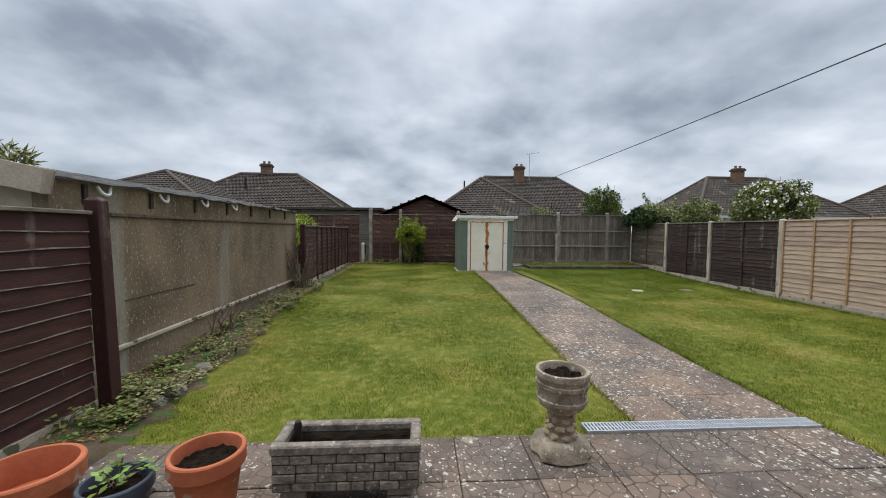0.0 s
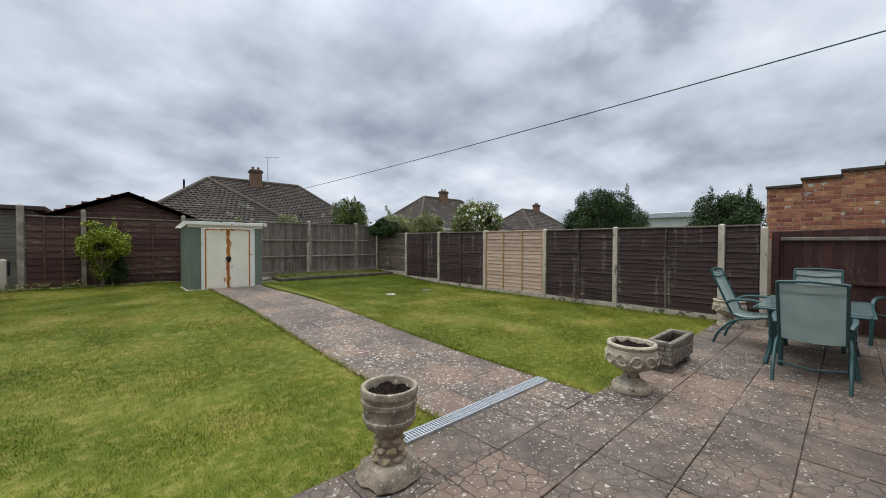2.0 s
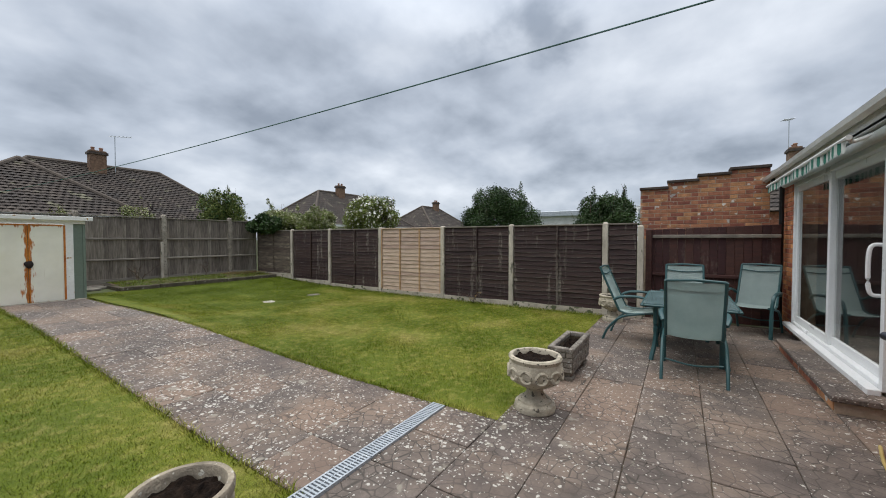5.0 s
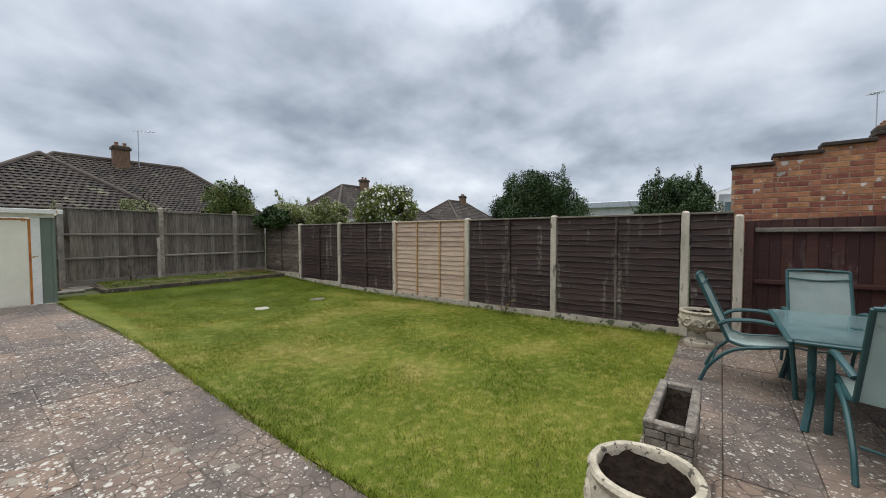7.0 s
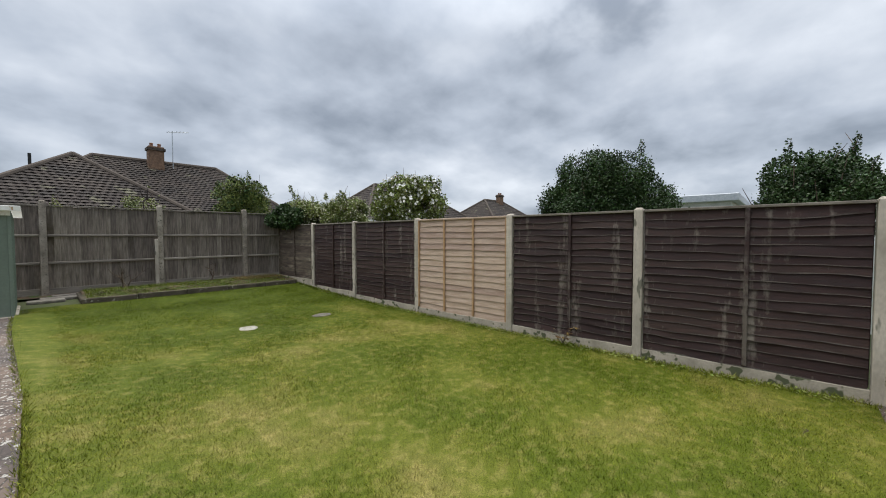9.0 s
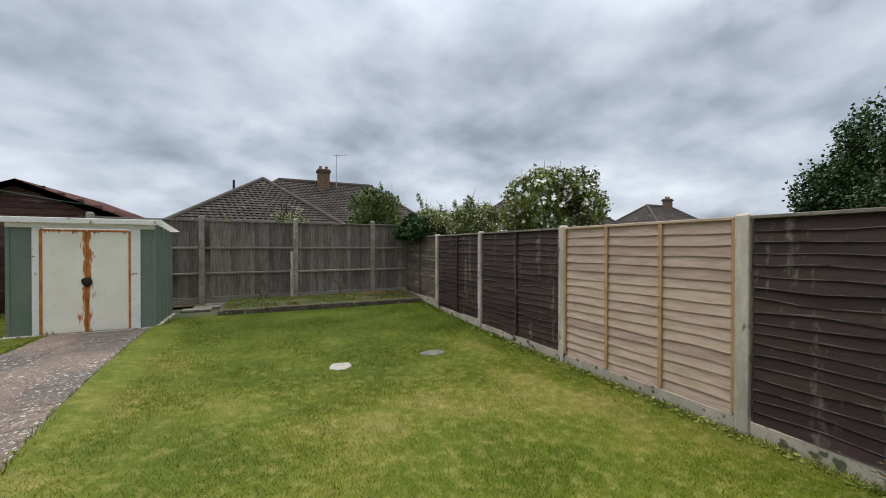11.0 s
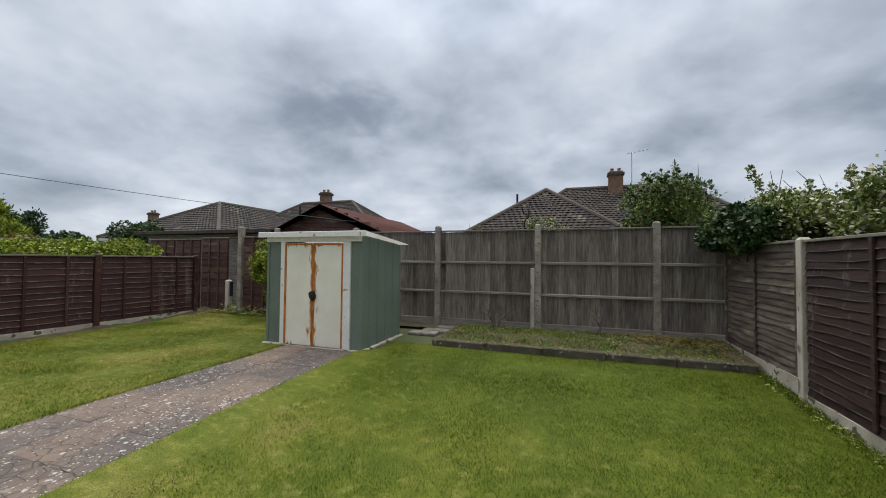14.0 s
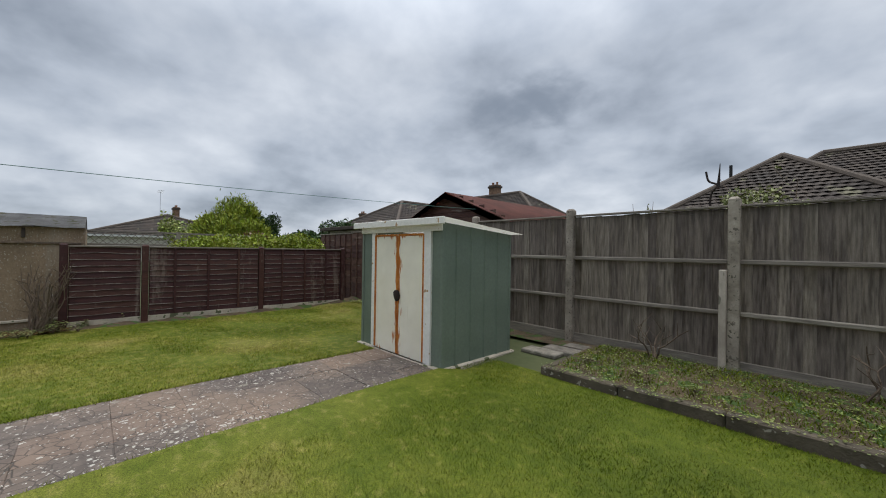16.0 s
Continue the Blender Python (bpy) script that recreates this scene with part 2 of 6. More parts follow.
def make_lawn(name, blades):
    """Mown grass, greener and yellower by patches; faint mowing rows along the garden."""
    m = bpy.data.materials.new(name)
    m.use_nodes = True
    nt = m.node_tree
    link = nt.links.new
    b = nt.nodes["Principled BSDF"]
    geo = node(nt, "ShaderNodeNewGeometry")

    def noisy(s, d=4):
        n = node(nt, "ShaderNodeTexNoise")
        n.inputs["Scale"].default_value, n.inputs["Detail"].default_value, n.inputs["Roughness"].default_value = s, d, 0.6
        link(geo.outputs["Position"], n.inputs["Vector"])
        return n.outputs[0]

    def ramp(v, stops):
        r = node(nt, "ShaderNodeValToRGB")
        els = r.color_ramp.elements
        els[0].position, els[0].color = stops[0][0], (*stops[0][1], 1)
        els[1].position, els[1].color = stops[-1][0], (*stops[-1][1], 1)
        for p, c in stops[1:-1]:
            e = els.new(p)
            e.color = (*c, 1)
        link(v, r.inputs[0])
        return r.outputs[0]

    sep = node(nt, "ShaderNodeSeparateXYZ")
    link(geo.outputs["Position"], sep.inputs[0])
    # colour shifts to a darker green towards the raised bed, right of the path
    up_garden = node(nt, "ShaderNodeMapRange")
    up_garden.interpolation_type = "SMOOTHSTEP"
    up_garden.inputs[1].default_value, up_garden.inputs[2].default_value, up_garden.inputs[4].default_value = 7.5, 11.0, 0.10
    link(sep.outputs[1], up_garden.inputs[0])
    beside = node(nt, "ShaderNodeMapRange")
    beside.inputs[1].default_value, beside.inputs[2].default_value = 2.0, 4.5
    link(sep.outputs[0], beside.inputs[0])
    green_shift = node(nt, "ShaderNodeMath", operation="MULTIPLY")
    link(up_garden.outputs[0], green_shift.inputs[0])
    link(beside.outputs[0], green_shift.inputs[1])
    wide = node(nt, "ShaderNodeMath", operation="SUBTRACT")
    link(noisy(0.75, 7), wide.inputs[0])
    link(green_shift.outputs[0], wide.inputs[1])
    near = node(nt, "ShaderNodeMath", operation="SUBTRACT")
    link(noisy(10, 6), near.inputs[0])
    link(green_shift.outputs[0], near.inputs[1])
    a = ramp(wide.outputs[0], [(0.30, (0.072, 0.102, 0.006)), (0.45, (0.106, 0.142, 0.010)), (0.55, (0.18, 0.195, 0.025)), (0.68, (0.34, 0.28, 0.09))])
    c = ramp(near.outputs[0], [(0.3, (0.058, 0.088, 0.005)), (0.5, (0.128, 0.155, 0.014)), (0.66, (0.36, 0.31, 0.10))])
    x = node(nt, "ShaderNodeMix", data_type="RGBA")
    x.inputs[0].default_value = 0.42
    link(a, x.inputs[6])
    link(c, x.inputs[7])
    h = node(nt, "ShaderNodeHueSaturation")
    link(x.outputs[2], h.inputs["Color"])
    r = node(nt, "ShaderNodeMapRange")
    if blades:
        link(geo.outputs["Random Per Island"], r.inputs[0])
        r.inputs[3].default_value, r.inputs[4].default_value = 0.5, 1.95
    else:
        link(noisy(120, 2), r.inputs[0])
        r.inputs[1].default_value, r.inputs[2].default_value, r.inputs[3].default_value, r.inputs[4].default_value = 0.3, 0.7, 0.45, 1.15
    link(r.outputs[0], h.inputs["Value"])
    link(h.outputs[0], b.inputs["Base Color"])
    b.inputs["Roughness"].default_value = 0.7
    b.inputs["Specular IOR Level"].default_value = 0.15
    return m


def make_leaf(name, dark, light, shine=0.45):
    m = make(name, dark, light, 2.5, shine, 0.0, 9, vary=0.45, island=True, spec=0.3)
    return m


def make_glass():
    m = bpy.data.materials.new("window_glass")
    m.use_nodes = True
    b = m.node_tree.nodes["Principled BSDF"]
    b.inputs["Transmission Weight"].default_value = 1
    b.inputs["Roughness"].default_value = 0.02
    b.inputs["IOR"].default_value = 1.5
    b.inputs["Base Color"].default_value = (0.92, 0.96, 0.95, 1)
    return m


MAT = {
    "soil": make("dark_soil", (0.007, 0.005, 0.004), (0.026, 0.017, 0.012), 30, 0.97, 1.0, 90, spec=0.08),
    "earth": make("dry_earth", (0.055, 0.041, 0.026), (0.155, 0.11, 0.066), 4, 0.95, 0.8, 50, spots=((0.05, 0.09, 0.02), 6, 0.16)),
    "far_ground": make("far_ground", (0.05, 0.08, 0.025), (0.10, 0.11, 0.05), 0.3, 0.9, 0.2, 5),
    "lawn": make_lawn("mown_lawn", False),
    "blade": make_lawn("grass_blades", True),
    "paving": make_paving(),
    "joint": make("joint_dirt", (0.045, 0.035, 0.025), (0.13, 0.098, 0.062), 8, 0.95, 0.5),
    "concrete": make("post_concrete", (0.3562, 0.3150, 0.2576), (0.6477, 0.5763, 0.4856), 4, 0.9, 0.5, 50, stretch=(1, 1, 0.4), spots=((0.19, 0.18, 0.14), 9, 0.08), vary=0.1),
    "agedpost": make("aged_aggregate_concrete", (0.20, 0.172, 0.138), (0.43, 0.38, 0.315), 5, 0.92, 0.7, 55, spots=((0.13, 0.115, 0.09), 24, 0.09), vary=0.12),
    "gravelboard": make("gravel_board_concrete", (0.3337, 0.2971, 0.2350), (0.5903, 0.5228, 0.4251), 3, 0.92, 0.5, 40, spots=((0.10, 0.11, 0.06), 7, 0.12)),
    "wall": make("stained_concrete_wall", (0.135, 0.097, 0.062), (0.33, 0.245, 0.165), 1.3, 0.92, 0.9, 32, stretch=(1, 1, 0.7), spots=((0.36, 0.325, 0.27), 42, 0.085), streak=((0.30, 0.265, 0.215), (1.6, 1.6, 0.25), 0.06)),
    "wallpale": make("pale_concrete", (0.3744, 0.3120, 0.2424), (0.5616, 0.4836, 0.3900), 3, 0.92, 0.4, 40),
    "asphalt_sheet": make("fibre_cement_roof", (0.12, 0.12, 0.12), (0.25, 0.25, 0.25), 3, 0.9, 0.8, 30, spots=((0.10, 0.10, 0.06), 6, 0.12)),
    "brown": make("brown_stained_wood", (0.0263, 0.0126, 0.0110), (0.0547, 0.0271, 0.0240), 5, 0.62, 0.5, 60, stretch=(6, 1, 6), vary=0.3, peel=((0.17, 0.145, 0.12), 0.09)),
    "redbrown": make("red_brown_stained_wood", (0.038, 0.0115, 0.0095), (0.076, 0.0255, 0.0215), 5, 0.6, 0.5, 60, stretch=(6, 1, 6), vary=0.25, peel=((0.15, 0.11, 0.09), 0.06)),
    "redbrown_x": make("faded_brown_wood", (0.058, 0.025, 0.019), (0.135, 0.068, 0.052), 5, 0.65, 0.5, 60, stretch=(1, 6, 6), vary=0.3, streak=((0.20, 0.16, 0.13), (2.2, 5, 12), 0.02)),
    "worn_edge": make("worn_slat_edge", (0.06, 0.038, 0.032), (0.40, 0.35, 0.31), 7, 0.85, 0.4, 60, stretch=(1, 1, 4)),
    "faded_edge": make("faded_slat_edge", (0.028, 0.015, 0.013), (0.17, 0.145, 0.125), 5, 0.85, 0.4, 60, stretch=(1, 1, 4)),
    "pier_brick": make("dull_brown_brick", (0.17, 0.085, 0.06), (0.36, 0.19, 0.13), 8, 0.9, 0.6, 60, vary=0.25),
    "chimney_brick": make("sooty_brown_brick", (0.12, 0.072, 0.048), (0.27, 0.17, 0.11), 7, 0.9, 0.5, 40),
    "clay": make("dull_clay_pot", (0.20, 0.10, 0.065), (0.32, 0.18, 0.12), 6, 0.85, 0.3, 30),
    "tan": make("new_pale_timber", (0.4186, 0.2916, 0.2175), (0.5949, 0.4536, 0.3663), 4, 0.7, 0.4, 70, stretch=(5, 1, 7), vary=0.14),
    "batten": make("orange_timber_batten", (0.3960, 0.2255, 0.1100), (0.5500, 0.3630, 0.2090), 5, 0.7, 0.4, 60, stretch=(5, 5, 1), vary=0.1),
    "grey_wood": make("silvered_grey_timber", (0.17, 0.147, 0.127), (0.44, 0.39, 0.34), 4, 0.85, 0.6, 60, stretch=(9, 9, 0.8), vary=0.24, streak=((0.13, 0.11, 0.08), (1.2, 1.2, 0.7), 0.02)),
    "grey_rail": make("grey_timber_rail", (0.182, 0.161, 0.133), (0.336, 0.301, 0.252), 4, 0.85, 0.5, 60, stretch=(0.8, 9, 9), vary=0.15),
    "weathered": make("weathered_fence_timber", (0.066, 0.050, 0.039), (0.185, 0.145, 0.110), 3, 0.85, 0.5, 60, stretch=(6, 1, 6), vary=0.3, streak=((0.26, 0.22, 0.165), (3, 1.6, 5), 0.05)),
    "cap": make("weathered_cap_rail", (0.130, 0.111, 0.091), (0.273, 0.240, 0.202), 5, 0.85, 0.4, 50, vary=0.15),
    "green_metal": make("green_painted_steel", (0.140, 0.180, 0.142), (0.188, 0.235, 0.186), 1.5, 0.5, 0.05, 30, spec=0.4),
    "cream_door": make("cream_painted_steel", (0.86, 0.82, 0.66), (0.93, 0.90, 0.77), 1.5, 0.5, 0.0, 2.5, streak=((0.50, 0.42, 0.27), (9, 9, 0.5), 0.0)),
    "white_metal": make("white_painted_steel", (0.78, 0.77, 0.71), (0.87, 0.86, 0.81), 3, 0.5, 0.1, 25, spots=((0.45, 0.30, 0.16), 9, 0.03)),
    "rust": make("orange_rust", (0.36, 0.10, 0.016), (0.64, 0.26, 0.055), 14, 0.9, 0.4, 60, stretch=(1, 1, 0.4)),
    "dark_metal": make("dark_metal", (0.012, 0.009, 0.008), (0.035, 0.02, 0.015), 20, 0.7, 0.3),
    "brick": make("red_brick", (0.3717, 0.1284, 0.0620), (0.6206, 0.2391, 0.1120), 9, 0.85, 0.6, 60, vary=0.36, spots=((0.48, 0.36, 0.27), 14, 0.05)),
    "oldbrick": make("old_stained_brick", (0.2681, 0.1091, 0.0616), (0.5050, 0.2192, 0.1242), 9, 0.9, 0.7, 60, vary=0.38, spots=((0.50, 0.46, 0.42), 7, 0.06)),
    "mortar": make("mortar", (0.30, 0.23, 0.165), (0.45, 0.36, 0.27), 10, 0.95, 0.5),
    "coping": make("dark_coping", (0.04, 0.03, 0.026), (0.10, 0.08, 0.065), 8, 0.9, 0.5),
    "tile": make("brown_concrete_roof_tile", (0.0385, 0.0320, 0.0287), (0.1009, 0.0812, 0.0689), 1.2, 0.85, 0.4, 9, vary=0.2, spots=((0.14, 0.13, 0.09), 1.6, 0.07), island=True),
    "tile_ridge": make("ridge_tile", (0.07, 0.055, 0.045), (0.13, 0.105, 0.085), 2, 0.85, 0.4, 9),
    "redroof": make("red_felt_roof", (0.1560, 0.0624, 0.0494), (0.2704, 0.1144, 0.0936), 2, 0.9, 0.4, 20),
    "render": make("pale_render", (0.45, 0.42, 0.36), (0.60, 0.56, 0.50), 1, 0.9, 0.3),
    "upvc": make("white_upvc", (0.7632, 0.7738, 0.7738), (0.8480, 0.8586, 0.8586), 2, 0.35, 0.0, spec=0.5),
    "white_paint": make("white_painted_fascia", (0.55, 0.55, 0.52), (0.72, 0.72, 0.70), 4, 0.5, 0.1),
    "slab_sill": make("dark_tile_sill", (0.03, 0.017, 0.014), (0.06, 0.035, 0.03), 8, 0.6, 0.3),
    "black": make("black_plastic", (0.0085, 0.0095, 0.0161), (0.0144, 0.0159, 0.0256), 3, 0.42, 0.08, 80, spec=0.5),
    "blackpipe": make("black_pipe", (0.008, 0.008, 0.008), (0.015, 0.015, 0.015), 4, 0.5, 0.0),
    "teal": make("dark_teal_coated_steel", (0.018, 0.068, 0.073), (0.029, 0.091, 0.095), 3, 0.45, 0.05, spec=0.5),
    "sling": make("pale_teal_mesh_fabric", (0.4420, 0.5460, 0.5265), (0.5460, 0.6500, 0.6240), 5, 0.75, 0.6, 260),
    "terracotta": make("terracotta", (0.3591, 0.0987, 0.0431), (0.5576, 0.1806, 0.0872), 4, 0.8, 0.25, 40, spots=((0.45, 0.28, 0.20), 6, 0.04)),
    "bluepot": make("slate_blue_plastic", (0.042, 0.054, 0.075), (0.068, 0.087, 0.117), 4, 0.5, 0.1),
    "cast": make("lichened_cast_stone", (0.1678, 0.1426, 0.1075), (0.4627, 0.3953, 0.2983), 9, 0.95, 1.0, 55, spots=((0.50, 0.47, 0.40), 26, 0.08)),
    "darkcast": make("dark_lichened_cast_stone", (0.0965, 0.0850, 0.0714), (0.3244, 0.2860, 0.2397), 14, 0.95, 1.0, 60, spots=((0.36, 0.35, 0.32), 30, 0.06)),
    "paleurn": make("pale_cast_stone", (0.3028, 0.2688, 0.2031), (0.6290, 0.5600, 0.4375), 9, 0.95, 0.9, 60, spots=((0.10, 0.09, 0.07), 20, 0.08)),
    "pebble": make("buff_stone", (0.3250, 0.2470, 0.1495), (0.5590, 0.4680, 0.3250), 8, 0.85, 0.4, vary=0.25),
    "galv": make("galvanised_steel", (0.3780, 0.4140, 0.4500), (0.5400, 0.5760, 0.6030), 12, 0.4, 0.1, metal=0.35, spec=0.6),
    "stone": make("rough_stone", (0.16, 0.145, 0.12), (0.34, 0.31, 0.26), 10, 0.95, 0.8, vary=0.2),
    "bark": make("bark", (0.0810, 0.0594, 0.0432), (0.2160, 0.1620, 0.1188), 12, 0.95, 0.8),
    # the unlit room's dimness is put into this wall colour
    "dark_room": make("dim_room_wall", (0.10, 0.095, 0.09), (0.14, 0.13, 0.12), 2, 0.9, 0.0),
    "stripe_g": make("green_awning_cloth", (0.025, 0.16, 0.11), (0.04, 0.21, 0.15), 6, 0.85, 0.2),
    "stripe_w": make("white_awning_cloth", (0.50, 0.52, 0.49), (0.62, 0.64, 0.60), 6, 0.85, 0.2),
    "wire": make("green_wire", (0.05, 0.14, 0.12), (0.07, 0.18, 0.15), 3, 0.6, 0.0),
    "hose": make("yellow_hose", (0.35, 0.25, 0.08), (0.45, 0.34, 0.13), 6, 0.6, 0.0),
    "glass": make_glass(),
    "table_glass": make("frosted_tinted_glass", (0.10, 0.165, 0.172), (0.15, 0.23, 0.238), 3, 0.12, 0.0, spec=0.8),
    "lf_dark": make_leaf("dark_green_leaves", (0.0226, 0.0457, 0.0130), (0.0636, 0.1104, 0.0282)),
    "lf_mid": make_leaf("mid_green_leaves", (0.1539, 0.2023, 0.0436), (0.3839, 0.4046, 0.1098)),
    "lf_bright": make_leaf("yellow_green_leaves", (0.1818, 0.2639, 0.0261), (0.4562, 0.5278, 0.0667)),
    "lf_gold": make_leaf("golden_leaves", (0.12, 0.17, 0.014), (0.37, 0.41, 0.042)),
    "lf_conifer": make_leaf("feathery_conifer_sprays", (0.07, 0.115, 0.012), (0.42, 0.46, 0.05)),
    "lf_shrub": make_leaf("soft_green_leaves", (0.085, 0.115, 0.028), (0.28, 0.32, 0.085)),
    "lf_hedge": make_leaf("bright_climber_leaves", (0.0940, 0.1685, 0.0281), (0.2214, 0.3229, 0.0702)),
    "lf_olive": make_leaf("olive_leaves", (0.1313, 0.1575, 0.0525), (0.3500, 0.3500, 0.1487)),
    "lf_rust": make_leaf("rusty_leaves", (0.12, 0.07, 0.02), (0.24, 0.15, 0.05)),
    "petal": make_leaf("white_petals", (0.6600, 0.6380, 0.5720), (0.8600, 0.8600, 0.8140)),
    "cream": make_leaf("cream_tips", (0.4000, 0.3875, 0.2500), (0.6500, 0.6250, 0.4500)),
    "lamp_cover": make("cream_lamp_cover", (0.50, 0.46, 0.36), (0.62, 0.58, 0.48), 5, 0.4, 0.0),
    "kerb": make("mossy_kerb_concrete", (0.0490, 0.0415, 0.0292), (0.1470, 0.1225, 0.0898), 5, 0.95, 0.7, 40, spots=((0.30, 0.28, 0.24), 14, 0.05)),
    "cast_white": make("pale_weathered_cover", (0.38, 0.35, 0.29), (0.56, 0.53, 0.46), 10, 0.9, 0.4, spots=((0.25, 0.22, 0.17), 12, 0.08)),
}

# ---- mesh helpers ----
ORIGIN = {}


def thing(name, at, label, category, group="", kind=""):
    ob = new(name)
    ob.empty_display_size = 0.1
    ob.location = at
    ORIGIN[ob.name] = Vector(at)
    return tagged(ob, label, category, group, kind)


def part(name, bm, material, parent=None, label="", smooth=False, kind=""):
    """Links a bmesh, whose points are in world metres, as one mesh under its thing."""
    me = bpy.data.meshes.new(name)
    at = ORIGIN.get(parent.name, Vector()) if parent else Vector()
    bmesh.ops.translate(bm, verts=bm.verts, vec=-at)
    bmesh.ops.recalc_face_normals(bm, faces=bm.faces)
    bm.to_mesh(me)
    bm.free()
    if smooth:
        me.shade_smooth()
        me.set_sharp_from_angle(angle=radians(38))
    me.materials.append(MAT[material])
    ob = new(name, me)
    if parent:
        ob.parent = parent
        ORIGIN[ob.name] = at
    return tagged(ob, label, kind=kind)


def solid(name, bm, material, label, category, group="", kind="", smooth=False):
    """A one-mesh thing."""
    return tagged(part(name, bm, material, None, label, smooth), label, category, group, kind)


def box(bm, x0, x1, y0, y1, z0, z1, bevel=0.0, m=None):
    r = bmesh.ops.create_cube(bm, size=1)
    vs = r["verts"]
    for v in vs:
        v.co = Vector(((x0 + x1) / 2 + v.co.x * (x1 - x0), (y0 + y1) / 2 + v.co.y * (y1 - y0), (z0 + z1) / 2 + v.co.z * (z1 - z0)))
        if m is not None:
            v.co = m @ v.co
    if bevel:
        es = list({e for v in vs for e in v.link_edges})
        bmesh.ops.bevel(bm, geom=es, offset=bevel, segments=1, affect="EDGES", profile=0.5)
    return bm


def boxed(*a, bevel=0.0, m=None):
    return box(bmesh.new(), *a, bevel=bevel, m=m)


def spline(points, steps=5):
    """Catmull-Rom points along a polyline."""
    p = [Vector(q) for q in points]
    p = [p[0] * 2 - p[1]] + p + [p[-1] * 2 - p[-2]]
    out = []
    for i in range(1, len(p) - 2):
        for s in range(steps):
            t = s / steps
            out.append(0.5 * ((2 * p[i]) + (p[i + 1] - p[i - 1]) * t + (2 * p[i - 1] - 5 * p[i] + 4 * p[i + 1] - p[i + 2]) * t * t + (3 * p[i] - p[i - 1] - 3 * p[i + 1] + p[i + 2]) * t ** 3))
    return out + [p[-2]]


def tube(bm, points, r, n=7, r1=None, flat=1.0):
    rings = []
    pts = [Vector(q) for q in points]
    for i, p in enumerate(pts):
        d = (pts[min(i + 1, len(pts) - 1)] - pts[max(i - 1, 0)]).normalized()
        side = d.cross(Vector((0, 0, 1)))
        side = side.normalized() if side.length > 0.05 else Vector((1, 0, 0))
        other = side.cross(d)
        rr = r if r1 is None else r + (r1 - r) * i / (len(pts) - 1)
        rings.append([bm.verts.new(p + side * math.cos(a) * rr * flat + other * math.sin(a) * rr) for a in (math.tau * k / n for k in range(n))])
    for a, b in zip(rings, rings[1:]):
        for k in range(n):
            bm.faces.new((a[k], a[(k + 1) % n], b[(k + 1) % n], b[k]))
    bm.faces.new(rings[0])
    bm.faces.new(rings[-1][::-1])
    return bm


def lathe(bm, cx, cy, profile, n=32, wobble=0.0, seed=0):
    rings = []
    for j, (r, z) in enumerate(profile):
        ring = []
        for k in range(n):
            a = math.tau * k / n
            w = 1 + wobble * noise.noise(Vector((math.cos(a) * 2.5 + seed, math.sin(a) * 2.5, z * 9)))
            ring.append(bm.verts.new((cx + r * w * math.cos(a), cy + r * w * math.sin(a), z)))
        rings.append(ring)
    for a, b in zip(rings, rings[1:]):
        for k in range(n):
            bm.faces.new((a[k], a[(k + 1) % n], b[(k + 1) % n], b[k]))
    for end in (rings[0], rings[-1]):
        bm.faces.new(end)
    return bm


def mound(bm, cx, cy, rx, ry, z, h, n=16, square=False):
    """A lumpy patch of soil."""
    g = {}
    for i in range(n + 1):
        for j in range(n + 1):
            u, v = i / n * 2 - 1, j / n * 2 - 1
            if not square:
                u, v = u * math.sqrt(1 - v * v / 2), v * math.sqrt(1 - u * u / 2)
            p = Vector((cx + u * rx, cy + v * ry, z))
            p.z += h * noise.noise(p * 18) + 0.5 * h * noise.noise(p * 45)
            g[i, j] = bm.verts.new(p)
    for i in range(n):
        for j in range(n):
            bm.faces.new((g[i, j], g[i + 1, j], g[i + 1, j + 1], g[i, j + 1]))
    return bm


def mesh_from(name, verts, faces, material):
    me = bpy.data.meshes.new(name)
    me.from_pydata(verts, [], faces)
    me.materials.append(MAT[material])
    return me


def ground_z(y, x=8.0):
    """The garden's gentle rise: the path and the lawn left of it climb sooner."""
    s = min(1.0, max(0.0, (y - 3.0) / 6.5))
    left = 0.2 * s * s * (3 - 2 * s)
    right = 2.3e-5 * max(0.0, min(y, 13.2) - 3.0) ** 4
    f = min(1.0, max(0.0, (4.6 - x) / 1.7))
    f = f * f * (3 - 2 * f)
    return right + (max(left, right) - right) * f

# ---- ground, lawn, beds ----
def sheet(xs, ys, lift, bumpy=0.0):
    bm = bmesh.new()
    g = [[bm.verts.new((x, y, ground_z(y, x) + lift + bumpy * noise.noise(Vector((x, y, 0)) * 1.7))) for y in ys] for x in xs]
    for i in range(len(xs) - 1):
        for j in range(len(ys) - 1):
            bm.faces.new((g[i][j], g[i + 1][j], g[i + 1][j + 1], g[i][j + 1]))
    return bm


def steps(a, b, n):
    return [a + (b - a) * i / n for i in range(n + 1)]


tagged(part("ground", sheet([-600, -60] + steps(-8, 12, 8) + [60, 600], [-600, -40, -3, 0] + steps(3, 15, 12) + [60, 900], -0.035), "far_ground"), "rough grassy ground under the whole neighbourhood", "ground", kind="structure")
PATH0, PATH1, PATIO = 1.69, 3.13, 2.61
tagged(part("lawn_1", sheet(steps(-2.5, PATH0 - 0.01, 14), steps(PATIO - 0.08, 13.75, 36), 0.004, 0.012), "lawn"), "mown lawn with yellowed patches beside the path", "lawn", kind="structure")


def overgrown(y):
    """How far the lawn has crept over the path's edge towards the shed."""
    s = min(1.0, max(0.0, (y - 6.5) / 4.5))
    return 0.15 * s * s * (3 - 2 * s)


